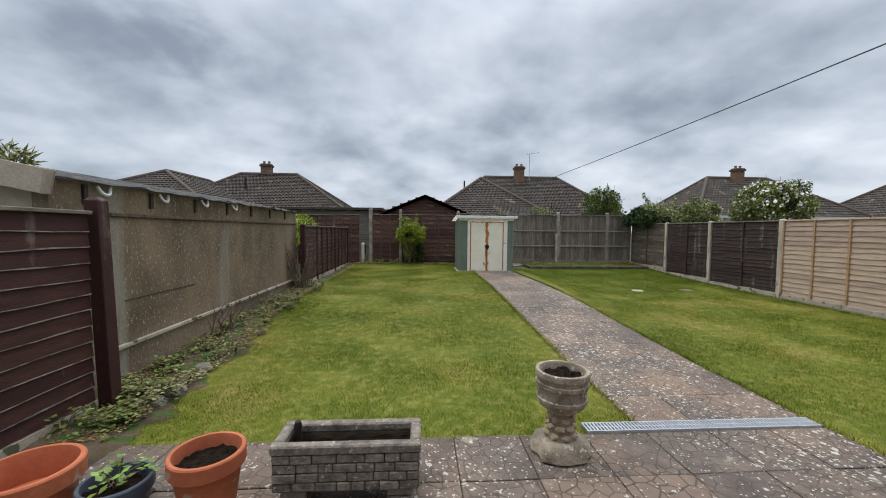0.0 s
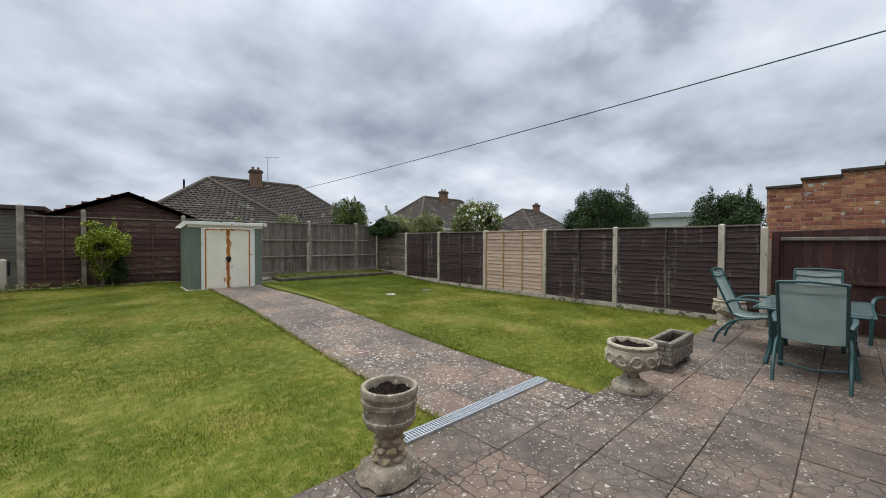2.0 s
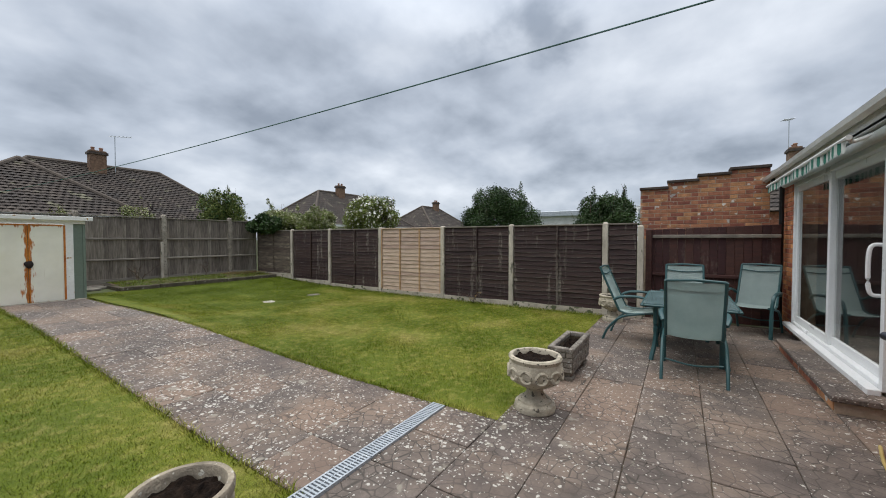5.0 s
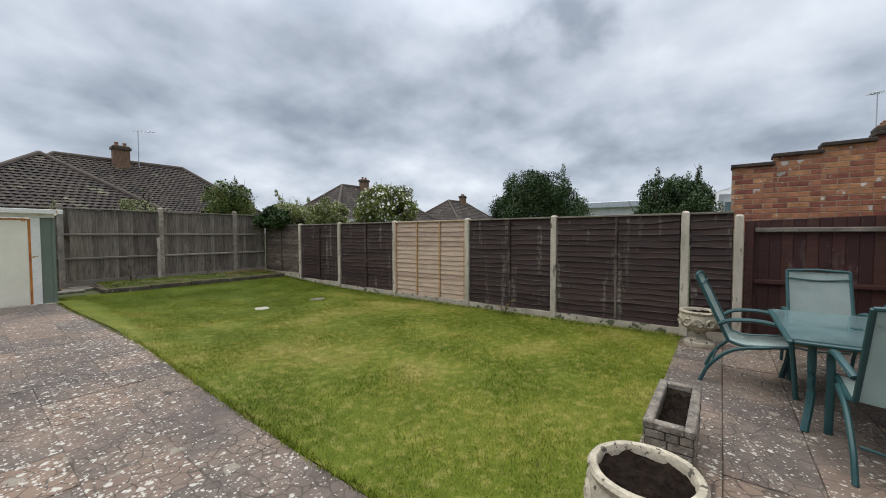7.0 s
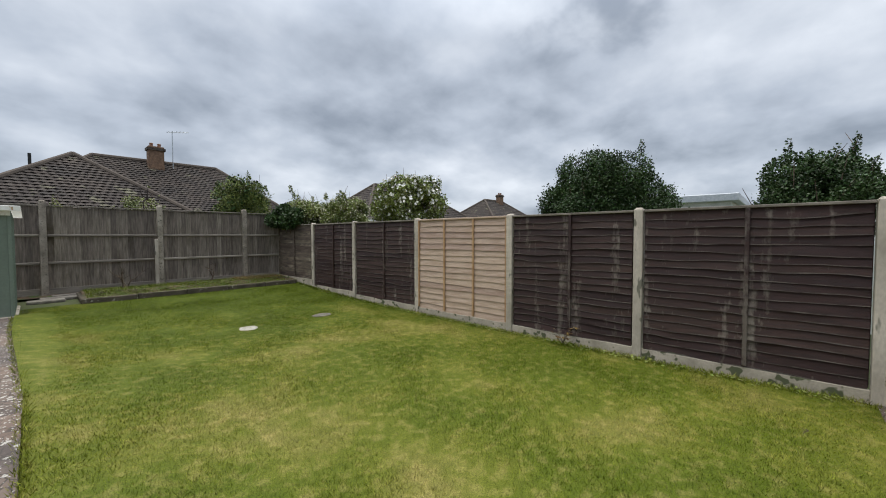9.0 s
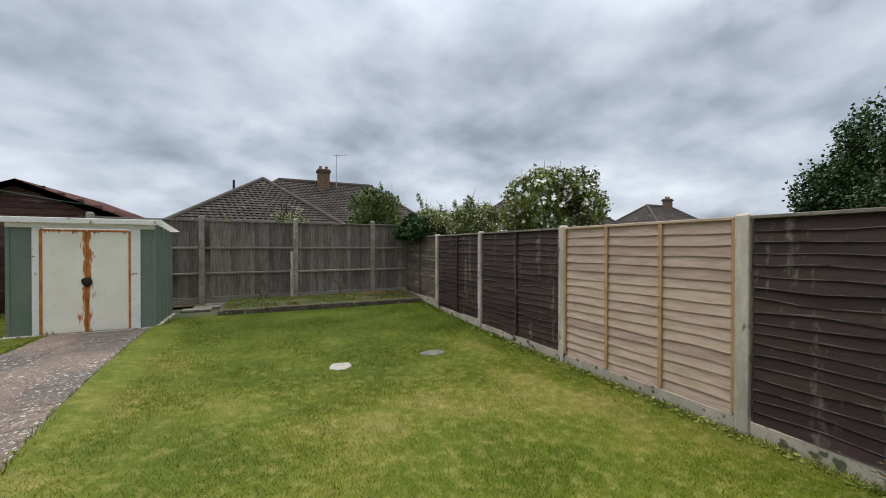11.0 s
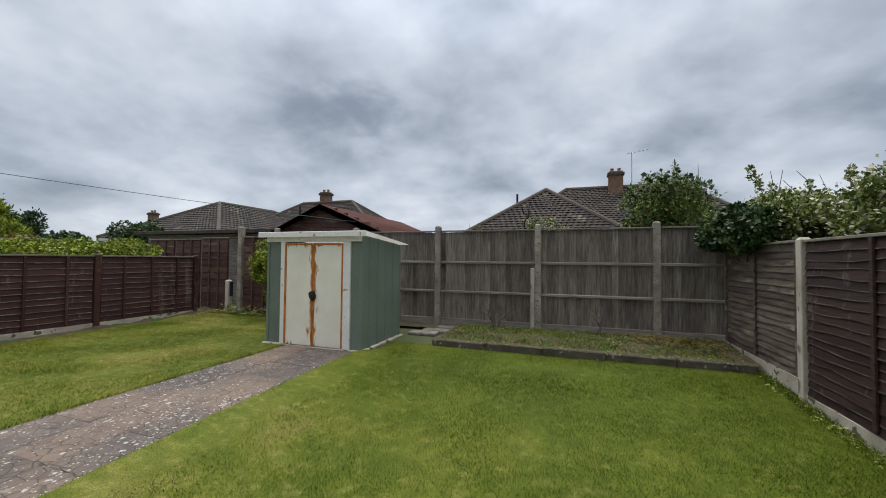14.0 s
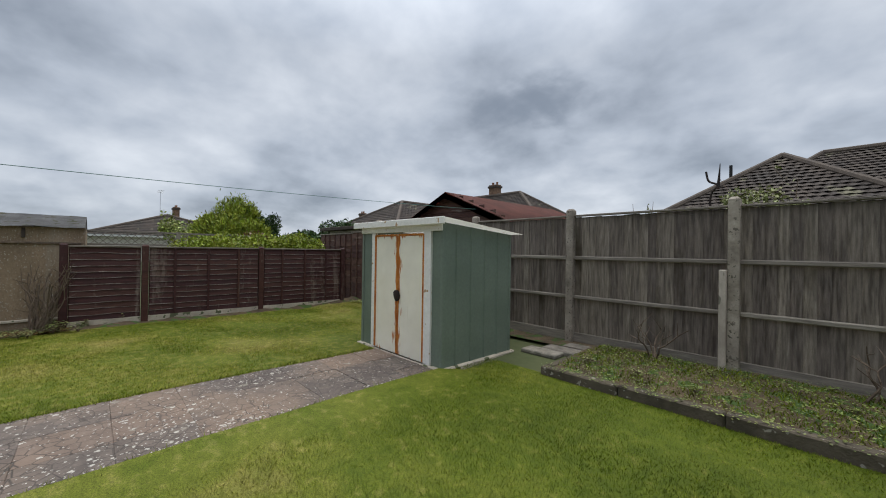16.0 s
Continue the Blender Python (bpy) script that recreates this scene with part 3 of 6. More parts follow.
bm = sheet(steps(PATH1 + 0.01, 8.12, 16), steps(2.1, 12.62, 36), 0.004, 0.012)
for v in bm.verts:
    if v.co.x < PATH1 + 0.02 and v.co.y < 11.75:
        v.co.z += 0.042 * min(1.0, overgrown(v.co.y) / 0.05)
        v.co.x -= overgrown(v.co.y)
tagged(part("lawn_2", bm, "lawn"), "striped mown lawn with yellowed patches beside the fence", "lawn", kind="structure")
bm = sheet(steps(-2.9, -1.9, 24), steps(2.3, 14.0, 160), 0.0, 0.0)
for v in bm.verts:
    wide = 2.0 if v.co.y < 4 else min(2.4, 2.0 + 0.13 * (v.co.y - 4))
    v.co.z += 0.055 * min(1.0, max(-1.0, (-wide - v.co.x) / 0.28)) + 0.035 * noise.noise(v.co * 3.1) + 0.02 * noise.noise(v.co * 11)
tagged(part("bed_1", bm, "earth"), "dry earth strip with weeds along the concrete wall", "flower bed", kind="structure")
tagged(part("bed_2", sheet(steps(-2.5, 3.9, 16), steps(13.7, 14.1, 4), 0.02, 0.03), "earth"), "weedy earth strip at the foot of the fence", "flower bed", kind="structure")
tagged(part("bed_3", sheet(steps(3.86, 8.14, 22), steps(12.66, 14.05, 10), 0.07, 0.04), "earth"), "raised earth bed with sparse grass behind a kerb", "flower bed", kind="structure")


def grass(name, areas, count, height, width, seed, lift, label, cut=None):
    """Many single blades joined into one mesh."""
    rng = np.random.default_rng(seed)
    total = sum((a[1] - a[0]) * (a[3] - a[2]) for a in areas)
    x = np.concatenate([rng.uniform(a[0], a[1], int(count * (a[1] - a[0]) * (a[3] - a[2]) / total)) for a in areas])
    y = np.concatenate([rng.uniform(a[2], a[3], int(count * (a[1] - a[0]) * (a[3] - a[2]) / total)) for a in areas])
    n = len(x)
    edge = (x > PATH1 - 0.04) & (x < PATH1 + 0.3)
    x = np.where(edge, x - np.array([overgrown(v) for v in y.tolist()]) * np.clip((PATH1 + 0.3 - x) / 0.3, 0, 1), x)
    z = np.array([ground_z(v, u) for u, v in zip(x.tolist(), y.tolist())]) + lift
    turn, lean = rng.uniform(0, math.tau, n), rng.uniform(0, math.tau, n)
    h = height * rng.uniform(0.5, 1.3, n)
    w = width * rng.uniform(0.6, 1.3, n)
    tilt = rng.uniform(0.2, 1.1, n) * h
    co = np.empty((n, 3, 3))
    co[:, 0] = np.stack([x - np.cos(turn) * w, y - np.sin(turn) * w, z], 1)
    co[:, 1] = np.stack([x + np.cos(turn) * w, y + np.sin(turn) * w, z], 1)
    co[:, 2] = np.stack([x + np.cos(lean) * tilt, y + np.sin(lean) * tilt, z + h], 1)
    me = bpy.data.meshes.new(name)
    me.vertices.add(n * 3)
    me.vertices.foreach_set("co", co.ravel())
    me.loops.add(n * 3)
    me.loops.foreach_set("vertex_index", np.arange(n * 3, dtype=np.int32))
    me.polygons.add(n)
    me.polygons.foreach_set("loop_start", np.arange(0, n * 3, 3, dtype=np.int32))
    me.update(calc_edges=True)
    me.materials.append(MAT["blade"])
    return tagged(new(name, me), label, "grass", kind="stuff")


grass("grass", [(-2.32, PATH0 + 0.02, PATIO - 0.1, 13.7), (PATH1 - 0.02, 8.1, 2.08, 12.6)], 800000, 0.021, 0.0023, 4, 0.0, "short mown grass blades of the lawn")
grass("grass", [(3.9, 7.9, 12.75, 13.95)], 9000, 0.035, 0.005, 5, 0.075, "thin grass on the raised bed")
grass("grass", [(8.02, 8.16, 2.1, 12.6), (-2.3, 1.2, 13.6, 13.8), (PATH0 - 0.05, PATH0 + 0.03, 2.7, 11.7), (PATH1 - 0.03, PATH1 + 0.05, 2.2, 11.7)], 16000, 0.05, 0.004, 6, 0.0, "longer tufts along the lawn's edges")

kerb = thing("bed_kerb", (3.8, 12.6, 0.19), "dark mossy concrete kerb edging the raised bed", "kerb")
for i in range(5):
    x0 = 3.8 + i * 0.85
    part("kerb_stone", boxed(x0 + 0.004, x0 + 0.846, 12.57 + 0.008 * (i % 2), 12.68, 0.05, 0.295 + 0.006 * (i % 3), bevel=0.012), "kerb", kerb)
part("kerb_stone", boxed(3.8, 3.9, 12.69, 14.0, 0.12, 0.29, bevel=0.012), "kerb", kerb)
for name, cx, cy, rx, ry, lab in (("manhole_cover", 5.48, 8.97, 0.155, 0.14, "small pale concrete drain cover sunk in the lawn"), ("inspection_cover", 6.75, 9.02, 0.2, 0.12, "worn stone slab sunk in the lawn")):
    bm = lathe(bmesh.new(), 0, 0, [(0.7, 0.0), (1.0, 0.01), (1.0, 0.022), (0.93, 0.03)], 9, 0.35, cx)
    for v in bm.verts:
        v.co = Vector((cx + v.co.x * rx, cy + v.co.y * ry, v.co.z + ground_z(cy) - 0.016))
    solid(name, bm, "cast_white" if name == "manhole_cover" else "stone", lab, "drain cover", smooth=True)

# ---- house behind the patio ----
HY = -0.61


def bricks(parent, x0, x1, z0, z1, at, along, holes, material, singles, depth=0.02, seed=1):
    """A running bond of single bricks over a mortar wall; along 'x' (face to +y) or 'y' (face to -x)."""
    rng = random.Random(seed)
    meshes = {}
    rest = bmesh.new()
    count, row, z = 0, 0, z0
    while z < z1 - 0.02:
        u = x0 - (0.1125 if row % 2 else 0)
        while u < x1 - 0.01:
            a, b = max(u + 0.005, x0), min(u + 0.22, x1)
            top = min(z + 0.065, z1)
            if b - a > 0.03 and not any(h[0] < b and a < h[1] and h[2] < top and z < h[3] for h in holes):
                key = (round(b - a, 2), round(top - z, 2))
                proud = rng.uniform(0.0, 0.003)
                if count < singles:
                    if key not in meshes:
                        w, h = b - a, top - z
                        bm = boxed(0, w, -depth, 0.003, 0, h, bevel=0.004) if along == "x" else boxed(-0.003, depth, 0, w, 0, h, bevel=0.004)
                        me = bpy.data.meshes.new("brick")
                        bm.to_mesh(me)
                        bm.free()
                        me.materials.append(MAT[material])
                        meshes[key] = me
                    ob = new("brick", meshes[key])
                    ob.parent = parent
                    o = ORIGIN.get(parent.name, Vector())
                    ob.location = Vector((a, at + proud, z) if along == "x" else (at - proud, a, z)) - o
                    count += 1
                elif along == "x":
                    box(rest, a, b, at - depth, at + 0.003 + proud, z, top)
                else:
                    box(rest, at - 0.003 - proud, at + depth, a, b, z, top)
            u += 0.225
        z += 0.075
        row += 1
    if len(rest.verts):
        part("brickwork", rest, material, parent, kind="stuff")
    else:
        rest.free()


DOOR = (4.98, 8.05, 0.2, 2.36)
WIN = (3.13, 3.56, 1.36, 2.36)
CORNER, BACK = 3.02, -1.7
house = thing("house", (3, HY, 0), "brick bungalow with white sliding patio door and tiled roof", "house")
for a in ((CORNER, WIN[0], 0, 2.45), (WIN[0], WIN[1], 0, WIN[2]), (WIN[1], DOOR[0], 0, 2.45), (DOOR[0], DOOR[1], 0, DOOR[2]), (DOOR[1], 8.9, 0, 2.45), (WIN[0], WIN[1], WIN[3], 2.45), (DOOR[0], DOOR[1], DOOR[3], 2.45)):
    part("wall", boxed(a[0], a[1], HY - 0.25, HY - 0.003, a[2] - (0.3 if a[2] == 0 else 0), a[3]), "mortar", house)
part("wall", boxed(-2.2, CORNER, BACK - 0.25, BACK, -0.3, 2.45), "brick", house)
part("wall", boxed(CORNER, CORNER + 0.25, BACK, HY - 0.26, -0.3, 2.45), "brick", house)
part("wall", boxed(8.65, 8.9, -9, HY - 0.26, -0.3, 2.45), "mortar", house)
part("wall", boxed(-2.2, -1.95, -9, BACK - 0.26, -0.3, 2.45), "mortar", house)
part("wall", boxed(-2.2, 8.9, -9.25, -9, -0.3, 2.45), "mortar", house)
# plain room behind the door, its gloom painted in as dark walls
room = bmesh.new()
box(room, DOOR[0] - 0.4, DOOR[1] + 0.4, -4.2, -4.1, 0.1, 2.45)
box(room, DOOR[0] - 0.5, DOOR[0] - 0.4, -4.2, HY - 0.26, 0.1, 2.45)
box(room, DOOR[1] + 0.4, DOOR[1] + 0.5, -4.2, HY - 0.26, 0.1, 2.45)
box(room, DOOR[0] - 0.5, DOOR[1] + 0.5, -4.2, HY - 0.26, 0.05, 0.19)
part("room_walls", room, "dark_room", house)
part("ceiling", boxed(-1.94, 8.64, -8.98, HY - 0.26, 2.462, 2.5), "white_paint", house)

# patio door
frame_ob = part("patio_door", boxed(DOOR[0], DOOR[0] + 0.07, HY - 0.12, HY - 0.03, DOOR[2], DOOR[3]), "upvc", house, "white sliding patio door frame")
for a in ((DOOR[1] - 0.07, DOOR[1], DOOR[2], DOOR[3]), (DOOR[0] + 0.07, DOOR[1] - 0.07, DOOR[3] - 0.07, DOOR[3]), (DOOR[0] + 0.07, DOOR[1] - 0.07, DOOR[2], DOOR[2] + 0.05)):
    part("door_frame", boxed(a[0], a[1], HY - 0.12, HY - 0.025, a[2], a[3], bevel=0.004), "upvc", frame_ob)
mid = (DOOR[0] + DOOR[1]) / 2
for k, (a, b) in enumerate(((DOOR[0] + 0.07, mid + 0.04), (mid - 0.04, DOOR[1] - 0.07))):
    yy = HY - 0.065 - 0.035 * (1 - k)
    for c in ((a, a + 0.08, DOOR[2] + 0.05, DOOR[3] - 0.07), (b - 0.08, b, DOOR[2] + 0.05, DOOR[3] - 0.07), (a + 0.08, b - 0.08, DOOR[2] + 0.05, DOOR[2] + 0.15), (a + 0.08, b - 0.08, DOOR[3] - 0.16, DOOR[3] - 0.07)):
        part("sash", boxed(c[0], c[1], yy - 0.025, yy + 0.015, c[2], c[3], bevel=0.004), "upvc", frame_ob)
    g = part("pane", boxed(a + 0.08, b - 0.08, yy - 0.012, yy - 0.004, DOOR[2] + 0.15, DOOR[3] - 0.16), "glass", frame_ob)
    g.visible_shadow = False
part("door_sill", boxed(DOOR[0] - 0.03, DOOR[1] + 0.03, HY - 0.02, HY + 0.07, DOOR[2] - 0.035, DOOR[2] + 0.02, bevel=0.006), "upvc", frame_ob)
hx = DOOR[0] + 0.13
part("handle", tube(bmesh.new(), spline([(hx, HY - 0.06, 1.45), (hx, HY + 0.02, 1.43), (hx, HY + 0.035, 1.25), (hx, HY + 0.02, 1.03), (hx, HY - 0.06, 1.0)]), 0.017), "upvc", frame_ob, smooth=True)
frame_ob.location.y += 0.055
# window
win = part("window", boxed(WIN[0], WIN[1], HY - 0.1, HY - 0.03, WIN[3] - 0.07, WIN[3], bevel=0.004), "upvc", house)
for a in ((WIN[0], WIN[0] + 0.07, WIN[2], WIN[3] - 0.07), (WIN[1] - 0.07, WIN[1], WIN[2], WIN[3] - 0.07), (WIN[0] + 0.07, WIN[1] - 0.07, WIN[2], WIN[2] + 0.07)):
    part("window_frame", boxed(a[0], a[1], HY - 0.1, HY - 0.03, a[2], a[3], bevel=0.004), "upvc", win)
g = part("pane", boxed(WIN[0] + 0.07, WIN[1] - 0.07, HY - 0.07, HY - 0.062, WIN[2] + 0.07, WIN[3] - 0.07), "glass", win)
g.visible_shadow = False
part("window_sill", boxed(WIN[0] - 0.08, WIN[1] + 0.14, HY - 0.03, HY + 0.05, WIN[2] - 0.05, WIN[2] - 0.003, bevel=0.005), "slab_sill", win, "dark tile sill")
# added dark sheet standing in for the unlit room behind the window
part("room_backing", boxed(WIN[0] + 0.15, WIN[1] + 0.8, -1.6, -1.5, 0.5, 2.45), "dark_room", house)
win.location.y += 0.045
# eaves, gutter, roof
part("soffit", boxed(-2.5, 9.12, BACK, -0.445, 2.415, 2.447), "white_paint", house)
part("fascia", boxed(-2.5, 9.12, -0.465, -0.445, 2.42, 2.56, bevel=0.003), "white_paint", house)
bm = bmesh.new()
prof = [(0.0, 0.0), (0.012, -0.045), (0.05, -0.068), (0.09, -0.045), (0.104, 0.0), (0.098, 0.0), (0.085, -0.04), (0.05, -0.06), (0.018, -0.04), (0.006, 0.0)]
ends = [[bm.verts.new((x, -0.443 + p[0], 2.565 + p[1])) for p in prof] for x in (-2.5, 9.14)]
for k in range(len(prof)):
    bm.faces.new((ends[0][k], ends[0][(k + 1) % len(prof)], ends[1][(k + 1) % len(prof)], ends[1][k]))
for e in ends:
    bm.faces.new(e)
part("gutter", bm, "white_paint", house, "white half-round gutter", smooth=True)
bm = bmesh.new()
v = [bm.verts.new(c) for c in ((-2.5, -0.405, 2.58), (9.15, -0.405, 2.58), (9.15, -4.9, 5.0), (-2.5, -4.9, 5.0), (9.15, -9.5, 2.68), (-2.5, -9.5, 2.68))]
bm.faces.new((v[0], v[1], v[2], v[3]))
bm.faces.new((v[3], v[2], v[4], v[5]))
bmesh.ops.solidify(bm, geom=bm.faces[:], thickness=0.06)
part("roof", bm, "tile", house)
part("barge_board", boxed(9.1, 9.14, -4.7, 0.0, -0.09, 0.09, m=Matrix.Translation((0, -0.405, 2.58)) @ Matrix.Rotation(-math.atan2(2.32, 4.63), 4, "X")), "white_paint", house)
bm = bmesh.new()
v = [bm.verts.new(c) for c in ((8.9, HY, 2.45), (8.9, -9.2, 2.45), (8.9, -4.9, 4.92))]
bm.faces.new(v)
bmesh.ops.solidify(bm, geom=bm.faces[:], thickness=0.1)
part("gable", bm, "brick", house)
part("drainpipe", tube(bmesh.new(), [(8.62, HY + 0.07, 0.02), (8.62, HY + 0.07, 2.45), (8.62, -0.40, 2.5)], 0.034, 10), "blackpipe", house, "black drainpipe", smooth=True)

# awning over the patio door
awn = thing("awning", (6.6, HY, 2.3), "rolled green and white striped awning over the patio door", "awning")
part("roller", tube(bmesh.new(), [(4.5, HY + 0.1, 2.36), (8.25, HY + 0.1, 2.36)], 0.05, 12), "stripe_w", awn, smooth=True)
part("front_bar", tube(bmesh.new(), [(4.8, -0.30, 2.345), (8.25, -0.30, 2.345)], 0.022, 8), "white_paint", awn, smooth=True)
for k in range(44):
    x0 = 4.85 + k * 0.077
    bm = bmesh.new()
    pts = [(x0, 0.0), (x0 + 0.077, 0.0), (x0 + 0.077, -0.085), (x0 + 0.058, -0.105), (x0 + 0.038, -0.112), (x0 + 0.019, -0.105), (x0, -0.085)]
    f = bm.faces.new([bm.verts.new((p[0], -0.292 + 0.012 * math.sin(p[0] * 9), 2.335 + p[1])) for p in pts])
    bmesh.ops.solidify(bm, geom=[f], thickness=0.003)
    part("valance_strip", bm, "stripe_g" if k % 2 else "stripe_w", awn)
e = part("end_bracket", lathe(bmesh.new(), 0, 0, [(0.02, -0.03), (0.085, -0.03), (0.09, 0.0), (0.085, 0.03), (0.02, 0.03)], 16), "white_metal", awn)
e.matrix_basis = pose(4.46 - 6.6, 0.11, 0.06, 0, 90, 0) @ Matrix.Translation(Vector((6.6, HY, 2.3)))
part("folding_arm", tube(bmesh.new(), spline([(4.78, HY + 0.1, 2.38), (5.1, HY + 0.2, 2.36), (4.83, -0.31, 2.35)]), 0.018), "white_metal", awn, smooth=True)
lamp = thing("wall_lamp", (4.55, HY, 2.25), "cream and black bulkhead lamp on a wall bracket", "wall lamp")
part("cover", lathe(bmesh.new(), 4.55, HY + 0.12, [(0.02, 2.17), (0.06, 2.18), (0.085, 2.22), (0.09, 2.26), (0.03, 2.265)], 16), "lamp_cover", lamp, smooth=True)
part("hood", lathe(bmesh.new(), 4.55, HY + 0.12, [(0.096, 2.25), (0.098, 2.29), (0.07, 2.33), (0.02, 2.345)], 16), "black", lamp, smooth=True)
part("bracket", boxed(4.68, 4.73, HY, HY + 0.03, 1.98, 2.28, bevel=0.004), "white_metal", lamp)
part("arm", boxed(4.5, 4.6, HY, HY + 0.1, 2.26, 2.3), "black", lamp)
lamp.location.x -= 0.3
lamp.scale = (0.75, 0.75, 0.75)
hook = solid("wall_hook", tube(bmesh.new(), spline([(4.02, HY, 2.13), (4.05, HY + 0.08, 2.1), (4.12, HY + 0.08, 2.1), (4.14, HY + 0.05, 2.15)]), 0.008), "dark_metal", "small black iron hook on the brick wall", "hook", smooth=True)

step = thing("door_step", (6.0, -0.4, 0), "low paved brick step below the patio door", "step")
part("step_slab", boxed(4.75, 6.92, HY + 0.005, -0.22, 0.12, 0.17, bevel=0.008), "paving", step)
part("step_base", boxed(4.8, 6.88, HY + 0.005, -0.26, -0.02, 0.12), "mortar", step)
for k in range(9):
    part("brick", boxed(4.81 + k * 0.23, 5.03 + k * 0.23, -0.262, -0.25, 0.03, 0.108, bevel=0.004), "oldbrick", step)

# low brick pier beside the bin
pier = thing("brick_pier", (1.6, -0.25, 0), "low brown brick garden pier with a flat top", "pier")
part("pier_core", boxed(1.61, 2.01, HY - 0.04, -0.132, -0.05, 0.94), "mortar", pier)
for r in range(12):
    zz = r * 0.075
    for yy0, yy1 in (((-0.65, -0.43), (-0.425, -0.205), (-0.2, -0.12)) if r % 2 else ((-0.65, -0.54), (-0.535, -0.315), (-0.31, -0.12))):
        part("brick", boxed(1.598, 2.025, yy0, yy1, zz + 0.005, zz + 0.07, bevel=0.009), "pier_brick", pier)

part("pier_cap", boxed(1.59, 2.03, -0.66, -0.115, 0.905, 0.945, bevel=0.006), "gravelboard", pier)
# stepped neighbouring brick wall, and the dark fence before it
wall2 = thing("neighbour_brick_wall", (9.1, 0.4, 0), "old red brick gable wall with stepped parapet", "wall")
STEPS = ((1.58, 1.1, 2.55), (1.1, 0.6, 2.66), (0.6, 0.11, 2.745), (0.11, -0.45, 2.82))
for a, b, top in STEPS:
    part("wall_core", boxed(9.02, 9.24, b, a, 0, top - 0.05), "mortar", wall2)
    part("coping", boxed(8.97, 9.27, b - 0.015, a + 0.015, top - 0.05, top, bevel=0.006), "coping", wall2)
STEP_BRICKS = [(b, a, 1.5, top - 0.05) for a, b, top in STEPS]

# ---- garage: concrete wall on the left ----
GX = -2.84
garage = thing("garage", (-4.2, 6, 0), "prefabricated concrete garage with stained wall and cement-sheet roof", "garage")
bm = bmesh.new()
box(bm, GX - 0.12, GX, 3.05, 8.75, -0.1, 1.88)
part("side_wall", bm, "wall", garage)
part("front_wall", boxed(-5.5, GX - 0.12, 3.05, 3.17, -0.1, 1.88), "wallpale", garage)
part("back_wall", boxed(-5.5, GX - 0.12, 8.63, 8.75, -0.1, 1.9), "wall", garage)
part("far_wall", boxed(-5.62, -5.5, 3.05, 8.75, -0.1, 1.88), "wall", garage)
part("wall_strip", boxed(GX, GX + 0.03, 3.6, 8.7, 1.60, 1.635, bevel=0.006), "bark", garage, "weathered timber strip")
part("lower_rail", boxed(GX, GX + 0.035, 3.6, 8.7, 0.34, 0.385, bevel=0.008), "gravelboard", garage, "pale horizontal ledge")
bm = boxed(GX + 0.002, GX + 0.006, 3.75, 4.9, 0.79, 0.80)
part("crack", bm, "coping", garage)
bm = bmesh.new()
n = 76
rows = []
for k in range(n + 1):
    y = 2.95 + 5.80 * k / n
    w = 0.010 * noise.noise(Vector((y * 6, 1, 0)))
    jag = 0.045 * noise.noise(Vector((y * 3, 0, 0)))
    rows.append([bm.verts.new((x, y, z + w)) for x, z in ((GX + 0.09 + jag, 1.885 + jag * 0.6), (-4.2, 2.16), (-5.75, 1.9))])
for a, b in zip(rows, rows[1:]):
    for k in (0, 1):
        bm.faces.new((a[k], a[k + 1], b[k + 1], b[k]))
bmesh.ops.solidify(bm, geom=bm.faces[:], thickness=0.05)
part("roof_sheet", bm, "asphalt_sheet", garage)
ang = math.atan2(0.29, 1.42)
for s, x in ((1, GX + 0.08), (-1, -5.7)):
    part("barge_board", boxed(0, 1.5, 2.93, 3.0, -0.075, 0.085, bevel=0.012, m=Matrix.Translation((x, 0, 1.83)) @ Matrix.Rotation(math.pi if s > 0 else 0, 4, "Z") @ Matrix.Translation((0, -5.93 if s > 0 else 0, 0)) @ Matrix.Rotation(-ang, 4, "Y")), "wallpale", garage, "pale concrete verge")
part("gable", boxed(-5.5, GX - 0.12, 3.05, 3.17, 1.881, 1.95), "wallpale", garage)
for k in range(7):
    y = 3.35 + k * 0.78
    part("eave_bracket", boxed(GX, GX + 0.025, y - 0.02, y + 0.02, 1.70, 1.86), "coping", garage)
    if k < 4:
        part("eave_hook", tube(bmesh.new(), spline([(GX + 0.03, y + 0.1, 1.86), (GX + 0.05, y + 0.13, 1.80), (GX + 0.05, y + 0.2, 1.79), (GX + 0.03, y + 0.24, 1.86)]), 0.014), "upvc", garage, smooth=True)

